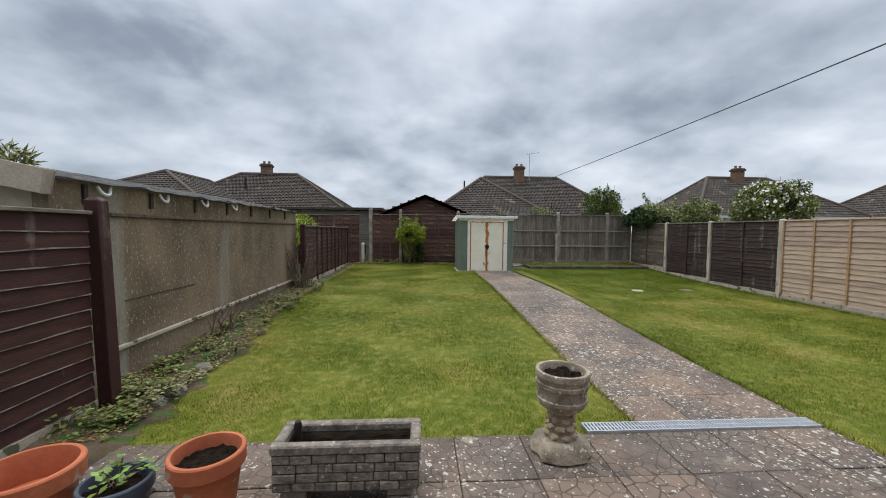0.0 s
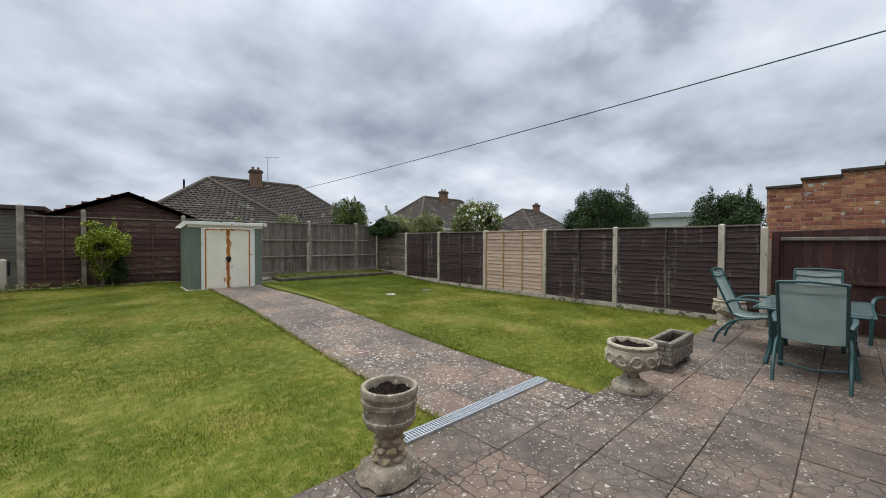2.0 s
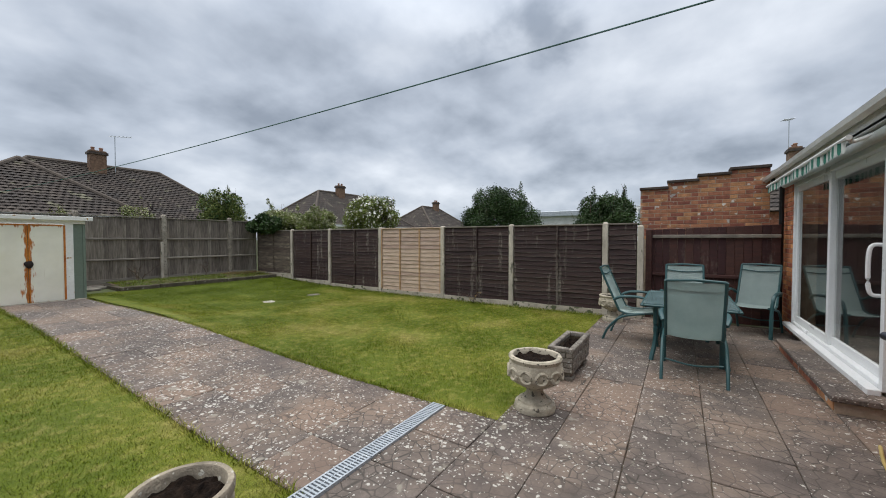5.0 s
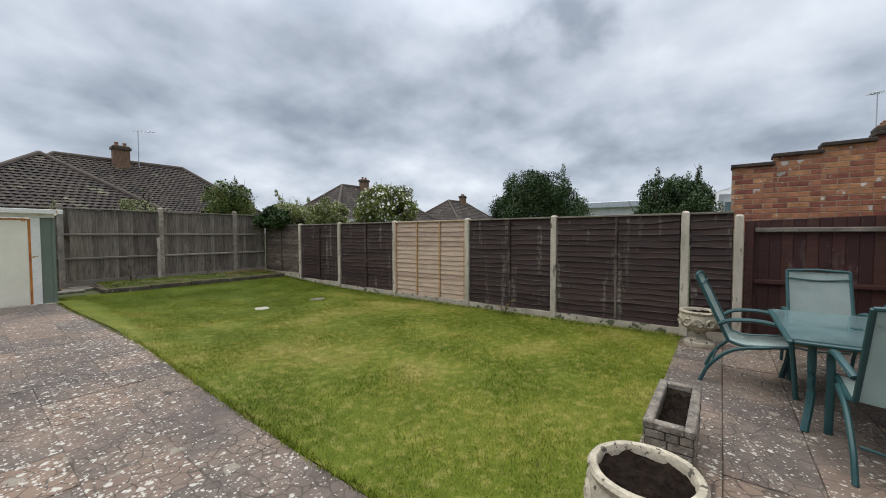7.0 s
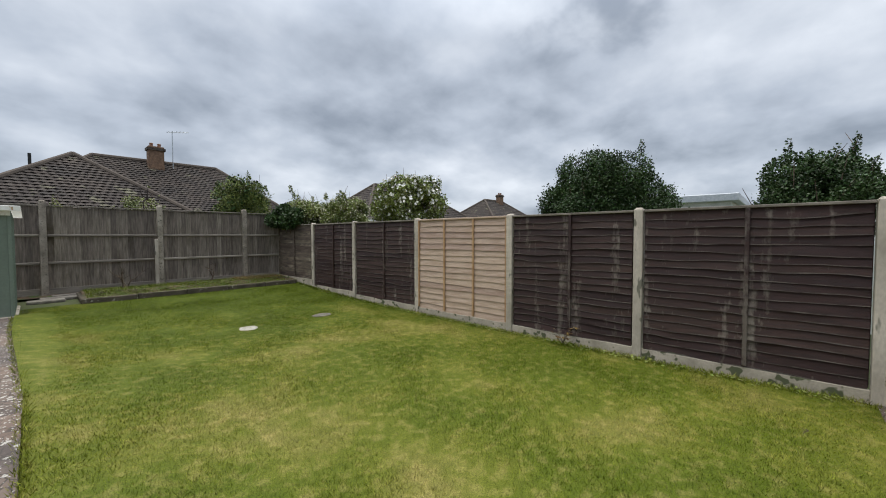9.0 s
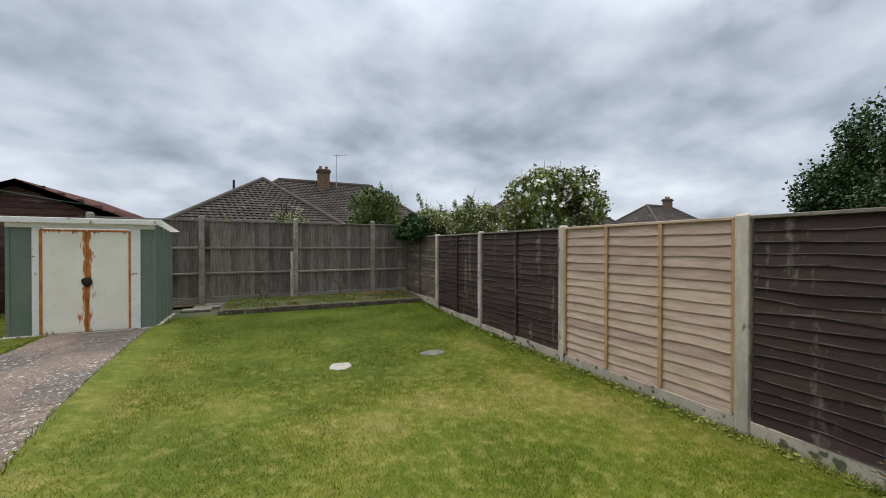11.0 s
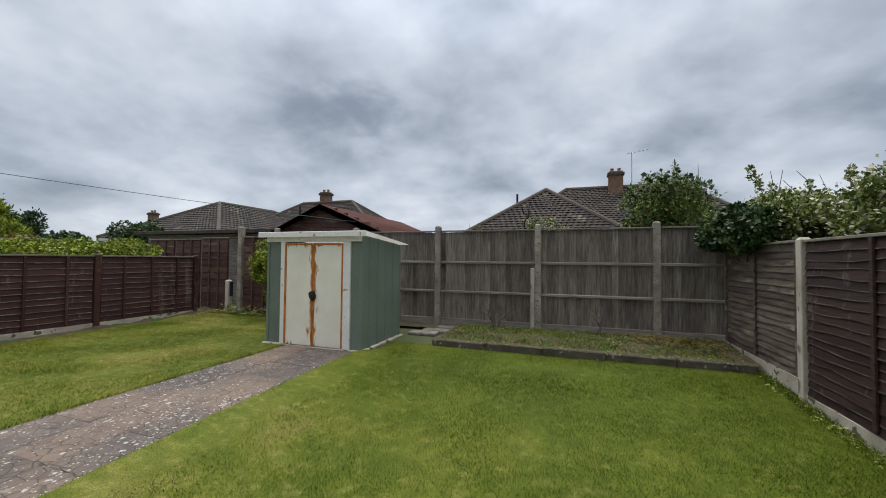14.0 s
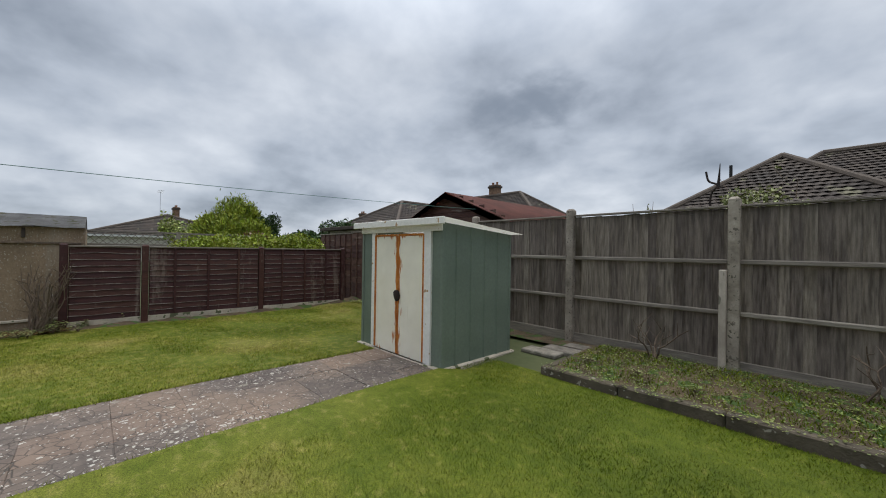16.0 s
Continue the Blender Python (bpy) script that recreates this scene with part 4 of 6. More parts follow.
# ---- fences ----
def lap_panel(name, a, b, base, top, axis, at, facing, slats, material, label, battens, batten_mat, wavy=0.004, seed=0, group="", board=None):
    """An overlapping horizontal-slat panel; axis 'y' runs along y at x = at, facing the garden."""
    rng = random.Random(seed)
    o = (at, a, base) if axis == "y" else (a, at, base)
    t = thing(name, o, label, "fence", group)

    def put(bm):
        if axis == "y":
            for v in bm.verts:
                v.co = Vector((at + facing * v.co.y, v.co.x, v.co.z))
        else:
            for v in bm.verts:
                v.co = Vector((v.co.x, at + facing * v.co.y, v.co.z))
        return bm

    h = (top - base) / slats
    segs = 12
    worn = material in ("redbrown", "brown")
    for k in range(slats):
        bm = bmesh.new()
        z0 = base + k * h
        s0, s1 = rng.uniform(0, 50), rng.uniform(0, 50)
        rowsv = []
        for i in range(segs + 1):
            u = a + 0.02 + (b - a - 0.04) * i / segs
            w0 = wavy * 2.2 * noise.noise(Vector((u * 2.3, s0, 0)))
            bulge = wavy * noise.noise(Vector((u * 1.7, s1, 3)))
            lo, hi = z0 - 0.012 + w0, z0 + h + 0.006
            rowsv.append([bm.verts.new(c) for c in ((u, 0.024 + bulge, lo), (u, 0.0225 + bulge, lo + 0.007 + 0.012 * max(0.0, noise.noise(Vector((u * 4, s1, 7))))), (u, 0.006, hi), (u, -0.003, hi), (u, 0.014 + bulge, lo))])
        for p, q in zip(rowsv, rowsv[1:]):
            for j in range(5):
                bm.faces.new((p[j], p[(j + 1) % 5], q[(j + 1) % 5], q[j])).material_index = 1 if j == 0 and worn else 0
        bm.faces.new(rowsv[0])
        bm.faces.new(rowsv[-1][::-1])
        slat = part("slat", put(bm), material, t)
        if worn:
            slat.data.materials.append(MAT["worn_edge" if material == "redbrown" else "faded_edge"])
    if board is not None:
        part("gravel_board", put(boxed(a, b, -0.02, 0.028, board - 0.06, board + 0.118, bevel=0.005)), "gravelboard", t, "pale concrete gravel board")
    for u in battens:
        part("batten", put(boxed(u - 0.02, u + 0.02, 0.022, 0.044, base + 0.01, top - 0.005, bevel=0.003)), batten_mat, t)
    part("back_rail", put(boxed(a + 0.01, b - 0.01, -0.03, -0.006, base, top)), material, t)
    part("cap", put(boxed(a + 0.005, b - 0.005, -0.03, 0.042, top, top + 0.028, bevel=0.004)), "cap" if material != "tan" else "tan", t)
    return t


def post(x, y, z0, z1, s=0.05, material="concrete", label="square weathered concrete fence post", group="concrete posts of the fence", lean=0.0):
    bm = boxed(-s, s, -s, s, z0, z1 - s * 0.5, bevel=0.006)
    top = bmesh.ops.create_cube(bm, size=1)["verts"]
    for v in top:
        f = 0.55 if v.co.z > 0 else 1.0
        v.co = Vector((v.co.x * 2 * s * f * 0.98, v.co.y * 2 * s * f * 0.98, z1 - s * 0.25 + v.co.z * s * 0.5))
    for v in bm.verts:
        v.co += Vector((x + lean * (v.co.z - z0), y, 0))
    return solid("fence_post", bm, material, label, "fence post", group)


FX = 8.2
RY = (1.5, 2.11, 4.06, 5.88, 7.95, 10.03, 11.9, 13.96)
RMAT = ("brown", "brown", "brown", "tan", "brown", "brown", "weathered")
RLAB = {"brown": "dark brown stained lap fence panel with peeling streaks", "tan": "new pale tan lap fence panel with orange battens", "weathered": "weathered grey-brown lap fence panel in the corner"}
for k, (a, b) in enumerate(zip(RY, RY[1:])):
    g0 = ground_z((a + b) / 2)
    m = RMAT[k]
    if m == "tan":
        bat = [a + 0.06 + (b - a - 0.12) * i / 3 for i in range(4)]
    else:
        bat = [(a + b) / 2 - 0.05] if b - a > 1 else []
    if m == "weathered":
        bat = [(a + b) / 2, a + 0.08, b - 0.08]
    lap_panel("lap_fence", a + 0.05, b - 0.05, g0 + 0.13, 1.775 if m != "weathered" else 1.78, "y", FX, -1, 16 if m == "tan" else 18, m, RLAB[m], bat, "batten" if m == "tan" else m, 0.013 if m == "brown" else 0.008, k, "fence panels along the lawn", g0)
for y in RY[:-1]:
    post(FX, y, ground_z(y) - 0.1, 1.83 if y > 1.6 else 1.76)

# back fence of upright boards
BY = 14.1
BX = (1.45, 3.36, 5.32, 7.26, 8.3)
for k, (a, b) in enumerate(zip(BX, BX[1:])):
    t = thing("closeboard_fence", (a, BY, 0.25), "tall silvered grey upright-board fence with three rails", "fence", "bays of the back fence")
    rng = random.Random(k)
    x = a + 0.05
    while x < b - 0.05:
        w = min(0.098, b - 0.05 - x)
        if w > 0.02:
            bm = bmesh.new()
            y0 = BY + 0.022 + rng.uniform(-0.003, 0.003)
            top = 2.115 + rng.uniform(-0.006, 0.006)
            vs = [bm.verts.new(c) for c in ((x, y0, 0.4), (x + w + 0.008, y0 - 0.011, 0.4), (x + w + 0.008, y0 - 0.011, top), (x, y0, top))]
            f = bm.faces.new(vs)
            bmesh.ops.solidify(bm, geom=[f], thickness=-0.012)
            part("board", bm, "grey_wood", t)
        x += 0.1
    for z in (0.93, 1.51):
        part("rail", boxed(a + 0.05, b - 0.05, BY - 0.036, BY + 0.008, z - 0.028, z + 0.028, bevel=0.012), "grey_rail", t)
    part("capping", boxed(a + 0.05, b - 0.05, BY - 0.03, BY + 0.05, 2.125, 2.15, bevel=0.004), "grey_rail", t)
    part("gravel_plank", boxed(a + 0.05, b - 0.05, BY - 0.005, BY + 0.03, 0.2, 0.4, bevel=0.004), "grey_rail", t)
for x in BX[:-1]:
    post(x, BY - 0.02, 0.15, 2.24, 0.055, "agedpost", group="tall concrete posts of the back fence")
solid("prop_stake", boxed(5.195, 5.265, BY - 0.13, BY - 0.075, 0.22, 1.42, bevel=0.008), "concrete", "pale weathered stake standing against a fence post", "stake")

# dark fence beside the house
side = thing("side_fence", (8.5, 0.5, 0), "dark red-brown close-board fence with two pale rails", "fence")
k = 0
y = -0.52
while y < 1.32:
    part("board", boxed(8.5 + 0.006 * (k % 2), 8.53 + 0.006 * (k % 2), y, y + 0.118, 0.03, 1.74 - 0.06 * (y + 0.5) / 1.8, bevel=0.003), "redbrown", side)
    y += 0.12
    k += 1
for z in (0.84, 1.55):
    part("rail", boxed(8.455, 8.5, -0.52, 1.32, z - 0.03, z + 0.03, bevel=0.008, m=Matrix.Translation((0, 0, 0.0))), "redbrown" if z < 1 else "cap", side)
post(8.46, 1.38, -0.1, 1.70, 0.05, "redbrown", "brown stained timber fence post", "timber posts")
post(8.3, 1.5, -0.1, 1.76, 0.045)

# left fence
LX = -2.6
lap_panel("lap_fence", 1.35, 3.1, 0.12, 1.6, "y", LX, 1, 12, "redbrown", "dark red-brown overlapping-slat fence panel", [], "redbrown", 0.006, 31, "brown lap fence panels", 0.0)
post(LX + 0.07, 3.17, -0.1, 1.74, 0.055, "redbrown", "leaning dark brown timber fence post", "timber posts", lean=-0.035)
post(LX, 1.3, -0.1, 1.7, 0.05, "redbrown", "brown stained timber fence post", "timber posts")
LY = (8.5, 9.55, 11.55, 13.5)
for k, (a, b) in enumerate(zip(LY, LY[1:])):
    g0 = ground_z((a + b) / 2, -2.6)
    lap_panel("lap_fence", a + 0.05, b - 0.05, g0 + 0.12, 1.56, "y", LX, 1, 12, "redbrown", "faded red-brown lap fence panel with battens", [] if k == 0 else [a + 0.45, (a + b) / 2, b - 0.45], "redbrown", 0.006 if k else 0.012, 40 + k, "brown lap fence panels", g0)
for y in LY:
    post(LX, y, 0.0, 1.62, 0.05, "redbrown", "brown stained timber fence post", "timber posts")
for k, (a, b, top) in enumerate(((-5.1, -4.15, 2.02), (-4.1, -3.2, 2.02), (-3.15, -2.25, 2.05), (-1.75, -0.78, 2.06), (-0.66, 1.38, 2.06))):
    lap_panel("lap_fence", a, b, 0.19, top, "x", BY, -1, 11, "redbrown_x", "faded brown lap fence panel at the garden's end", [a + (b - a) * 0.33, a + (b - a) * 0.67], "redbrown_x", 0.006, 60 + k, "faded panels at the garden's end")
post(-1.83, BY, 0.1, 2.34, 0.06, "agedpost", group="tall concrete posts of the back fence")
post(-0.72, BY - 0.01, 0.1, 2.28, 0.05, "agedpost", group="tall concrete posts of the back fence")
post(-2.1, BY - 0.1, 0.1, 1.02, 0.055, label="short concrete gate post with a black latch")
solid("gate_latch", boxed(-2.03, -1.99, BY - 0.14, BY - 0.06, 0.62, 0.98, bevel=0.01), "black", "black iron gate latch on a post", "latch")

# ---- metal garden shed ----
S0, S1, SF, SB, SZ = 1.25, 2.98, 11.8, 13.1, 0.19
shed = thing("metal_shed", (2.1, 12.5, SZ), "green metal garden shed with rusty cream double doors", "shed")
part("base_slab", boxed(S0 - 0.06, S1 + 0.05, SF - 0.06, SB + 0.05, 0.05, SZ + 0.03, bevel=0.012), "gravelboard", shed)


def ribbed(x0, y0, x1, y1, z0, top0, top1, n):
    """A sheet wall with pressed upright ribs."""
    bm = bmesh.new()
    d = Vector((x1 - x0, y1 - y0, 0))
    nrm = Vector((d.y, -d.x, 0)).normalized()
    prev = None
    for i in range(n):
        for f, o in ((0.0, 0.0), (0.80, 0.0), (0.84, 0.014), (0.95, 0.014), (0.99, 0.0)):
            u = (i + f) / n
            p = Vector((x0, y0, 0)) + d * u + nrm * o
            c = bm.verts.new((p.x, p.y, z0)), bm.verts.new((p.x, p.y, top0 + (top1 - top0) * u))
            if prev:
                bm.faces.new((prev[0], c[0], c[1], prev[1]))
            prev = c
    return bm


ZT = 1.92
part("side_panel", ribbed(S1, SF, S1, SB, SZ, ZT, ZT - 0.10, 5), "green_metal", shed)
part("side_panel", ribbed(S0, SB, S0, SF, SZ, ZT - 0.10, ZT, 5), "green_metal", shed)
part("back_panel", ribbed(S1, SB, S0, SB, SZ, ZT - 0.10, ZT - 0.10, 6), "green_metal", shed)
DL, DR = 1.63, 2.65
part("front_panel", boxed(S0, DL - 0.1, SF, SF + 0.02, SZ, ZT - 0.06), "green_metal", shed)
part("front_panel", boxed(DR + 0.14, S1, SF, SF + 0.02, SZ, ZT - 0.06), "green_metal", shed)
part("corner_trim", boxed(S1 - 0.03, S1 + 0.016, SF - 0.014, SF + 0.03, SZ, ZT, bevel=0.004), "green_metal", shed)
part("corner_trim", boxed(S0 - 0.016, S0 + 0.03, SF - 0.014, SF + 0.03, SZ, ZT, bevel=0.004), "green_metal", shed)
part("jamb", boxed(DL - 0.11, DL - 0.015, SF - 0.03, SF + 0.01, SZ + 0.02, ZT - 0.06, bevel=0.004), "white_metal", shed)
part("jamb", boxed(DR + 0.015, DR + 0.15, SF - 0.03, SF + 0.01, SZ + 0.02, ZT - 0.06, bevel=0.004), "white_metal", shed)
part("rust_strip", boxed(DL - 0.03, DL + 0.004, SF - 0.0315, SF - 0.01, SZ + 0.04, ZT - 0.13), "rust", shed, "rusted door edge")
part("rust_strip", boxed(DR + 0.0, DR + 0.03, SF - 0.0315, SF - 0.01, SZ + 0.04, ZT - 0.13), "rust", shed, "rusted door edge")
part("lintel", boxed(S0 - 0.01, S1 + 0.01, SF - 0.035, SF + 0.01, ZT - 0.10, ZT + 0.0, bevel=0.005), "white_metal", shed)
DM = (DL + DR) / 2


def rusty_paint():
    """Cream paint that gives way to rust along the middle seam and top edge of the doors."""
    m = MAT["cream_door"].copy()
    m.name = "rusting_cream_paint"
    nt = m.node_tree
    link = nt.links.new
    b = nt.nodes["Principled BSDF"]
    base = b.inputs["Base Color"].links[0].from_socket
    geo = node(nt, "ShaderNodeNewGeometry")
    sep = node(nt, "ShaderNodeSeparateXYZ")
    link(geo.outputs["Position"], sep.inputs[0])

    def math_(op, a, v):
        n = node(nt, "ShaderNodeMath", operation=op)
        for i, q in enumerate((a, v)):
            if isinstance(q, bpy.types.NodeSocket):
                link(q, n.inputs[i])
            else:
                n.inputs[i].default_value = q
        return n.outputs[0]

    seam = math_("SUBTRACT", 0.10, math_("ABSOLUTE", math_("SUBTRACT", sep.outputs[0], DM), 0))
    head = math_("SUBTRACT", sep.outputs[2], ZT - 0.20)
    foot = math_("MULTIPLY", math_("SUBTRACT", SZ + 0.09, sep.outputs[2]), 0.5)
    d = math_("MAXIMUM", math_("MAXIMUM", seam, head), foot)
    ns = node(nt, "ShaderNodeTexNoise")
    ns.inputs["Scale"].default_value, ns.inputs["Detail"].default_value = 11, 6
    mp = node(nt, "ShaderNodeMapping")
    mp.inputs["Scale"].default_value = (2.2, 1, 0.45)
    link(geo.outputs["Position"], mp.inputs[0])
    link(mp.outputs[0], ns.inputs["Vector"])
    f = math_("ADD", math_("MULTIPLY", d, 9.0), math_("MULTIPLY", math_("SUBTRACT", ns.outputs[0], 0.5), 3.2))
    r = node(nt, "ShaderNodeMapRange")
    r.inputs[1].default_value, r.inputs[2].default_value = 0.40, 0.75
    link(f, r.inputs[0])
    x = node(nt, "ShaderNodeMix", data_type="RGBA")
    link(r.outputs[0], x.inputs[0])
    link(base, x.inputs[6])
    x.inputs[7].default_value = (0.50, 0.165, 0.028, 1)
    link(x.outputs[2], b.inputs["Base Color"])
    return m


MAT["rusting_door"] = rusty_paint()
for a, b in ((DL, DM - 0.004), (DM + 0.004, DR)):
    d = part("door", boxed(a, b, SF - 0.022, SF + 0.0, SZ + 0.03, ZT - 0.12, bevel=0.004), "rusting_door", shed, "rust-stained cream steel door")
    part("rim", boxed(a + 0.006, b - 0.006, SF - 0.03, SF - 0.023, ZT - 0.15, ZT - 0.125, bevel=0.002), "rust", d)
    e = b if a == DL else a
    part("seam", boxed(e - (0.022 if a == DL else 0), e + (0 if a == DL else 0.022), SF - 0.031, SF - 0.023, SZ + 0.04, ZT - 0.15, bevel=0.002), "rust", d)
latch = part("latch", lathe(bmesh.new(), 0, 0, [(0.01, -0.012), (0.065, -0.012), (0.072, 0.006), (0.02, 0.02)], 12, 0.5), "dark_metal", shed)
latch.matrix_basis = pose(DM - 2.1, SF - 0.04 - 12.5, 0.99 - SZ, 90, 0, 0) @ Matrix.Translation(Vector((2.1, 12.5, SZ)))
part("door_sill", boxed(DL - 0.05, DR + 0.08, SF - 0.05, SF - 0.01, SZ + 0.0, SZ + 0.03, bevel=0.004), "white_metal", shed)
bm = bmesh.new()
v = [bm.verts.new(c) for c in ((S0 - 0.12, SF - 0.09, ZT + 0.05), (S1 + 0.12, SF - 0.09, ZT + 0.05), (S1 + 0.12, SB + 0.12, ZT - 0.09), (S0 - 0.12, SB + 0.12, ZT - 0.09))]
f = bm.faces.new(v)
bmesh.ops.solidify(bm, geom=[f], thickness=0.03)
part("roof", bm, "white_metal", shed)
part("roof_trim", boxed(S0 - 0.12, S1 + 0.12, SF - 0.11, SF - 0.085, ZT - 0.03, ZT + 0.055, bevel=0.006), "white_metal", shed)
for k in range(3):
    solid("loose_slab", boxed(3.1 + 0.17 * k, 3.62 + 0.2 * k, 13.2 + 0.25 * k, 13.45 + 0.25 * k, 0.2, 0.255 + 0.01 * k, bevel=0.012), "stone", "rough stone slab lying beside the shed", "stone slab")

# ---- patio pots, urns, troughs ----
def pot(x, y, r, h, material, label, content, seed):
    t = thing("plant_pot", (x, y, 0.012), label, "plant pot")
    z = 0.012
    part("pot", lathe(bmesh.new(), x, y, [(r * 0.62, z), (r * 0.66, z + 0.01), (r * 0.86, z + h * 0.72), (r * 0.90, z + h * 0.76), (r * 0.99, z + h * 0.78), (r * 1.0, z + h * 0.98), (r * 0.97, z + h), (r * 0.88, z + h), (r * 0.85, z + h * 0.95), (r * 0.78, z + h * 0.6)], 40), material, t, smooth=True)
    if content:
        part("soil", mound(bmesh.new(), x, y, r * 0.86, r * 0.86, z + h * 0.83, 0.025), "soil", t, "dark potting soil")
    return t


pot(-1.82, 1.80, 0.205, 0.37, "terracotta", "large empty terracotta flower pot", False, 1)
pot(-1.45, 1.83, 0.15, 0.28, "bluepot", "slate-blue plastic pot with a small weed", True, 2)
pot(-1.08, 1.93, 0.178, 0.355, "terracotta", "terracotta flower pot filled with soil", True, 3)


def sprig(name, x, y, z, r, n, leaf, material, label, category, seed, group=""):
    """A small weed: stems with pointed leaves."""
    rng = random.Random(seed)
    t = thing(name, (x, y, z), label, category, group)
    stems, leaves = bmesh.new(), bmesh.new()
    for i in range(n):
        a, h = rng.uniform(0, math.tau), rng.uniform(0.4, 1.0) * r
        tip = Vector((x + math.cos(a) * h, y + math.sin(a) * h, z + rng.uniform(0.3, 1.0) * r))
        tube(stems, [(x, y, z - 0.02), (Vector((x, y, z)) + tip) / 2 + Vector((0, 0, 0.2 * r)), tip], 0.003, 4)
        for k in range(4):
            c = tip + Vector([rng.uniform(-1, 1) * r * 0.3 for _ in range(3)])
            b = rng.uniform(0, math.tau)
            d = Vector((math.cos(b), math.sin(b), rng.uniform(-0.4, 0.5))) * leaf
            s = d.cross(Vector((0, 0, 1))) * 0.35
            leaves.faces.new([leaves.verts.new(p) for p in (c, c + d * 0.5 + s, c + d, c + d * 0.5 - s)])
    part("stem", stems, "bark", t)
    part("foliage", leaves, material, t)
    return t


sprig("weed", -1.45, 1.83, 0.25, 0.12, 10, 0.045, "lf_hedge", "small green weed growing in a blue pot", "weed", 3)
rng = random.Random(8)
for k in range(64):
    y = rng.uniform(2.6, 9.5) if k > 12 else rng.uniform(2.7, 3.6)
    sprig("weed", rng.uniform(-2.72, -2.15), y, ground_z(y, -2) + 0.03, rng.uniform(0.07, 0.15), rng.randint(8, 14), 0.042, rng.choice(("lf_shrub", "lf_shrub", "lf_olive")), "low green weed in the earth strip", "weed", k + 50, "weeds along the wall")
for k in range(24):
    x, y = rng.uniform(4.0, 7.9), rng.uniform(12.9, 13.95)
    sprig("weed", x, y, 0.31, rng.uniform(0.04, 0.10), 8, 0.03, rng.choice(("lf_shrub", "lf_shrub", "lf_olive")), "low weed on the raised bed", "weed", k + 90, "weeds on the raised bed")
for k in range(9):
    sprig("weed", rng.uniform(-2.4, 0.9), rng.uniform(13.75, 14.0), 0.27, 0.13, 9, 0.06, "lf_mid", "low weed at the fence's foot", "weed", k + 130, "weeds along the fence")


def rock(x, y, z, r, seed, name="edging_stone", material="stone", label="small rough edging stone beside the lawn", category="stone", group="edging stones", parent=None):
    bm = bmesh.new()
    bmesh.ops.create_icosphere(bm, subdivisions=2, radius=1)
    for v in bm.verts:
        s = 1 + 0.35 * noise.noise(v.co * 1.3 + Vector((seed * 3.7, 0, 0)))
        v.co = Vector((x + v.co.x * r * s * 1.25, y + v.co.y * r * s, z + v.co.z * r * s * 0.7))
    if parent:
        return part(name, bm, material, parent, smooth=True)
    return solid(name, bm, material, label, category, group, smooth=True)


for k in range(9):
    y = 3.15 + k * 0.17 + rng.uniform(-0.06, 0.06)
    rock(-2.12 - 0.02 * k + rng.uniform(-0.09, 0.05), y, 0.035, rng.uniform(0.035, 0.08), k)
rock(-1.6, 2.1, 0.03, 0.10, 77, label="pale flat stone lying by the pots", group="")


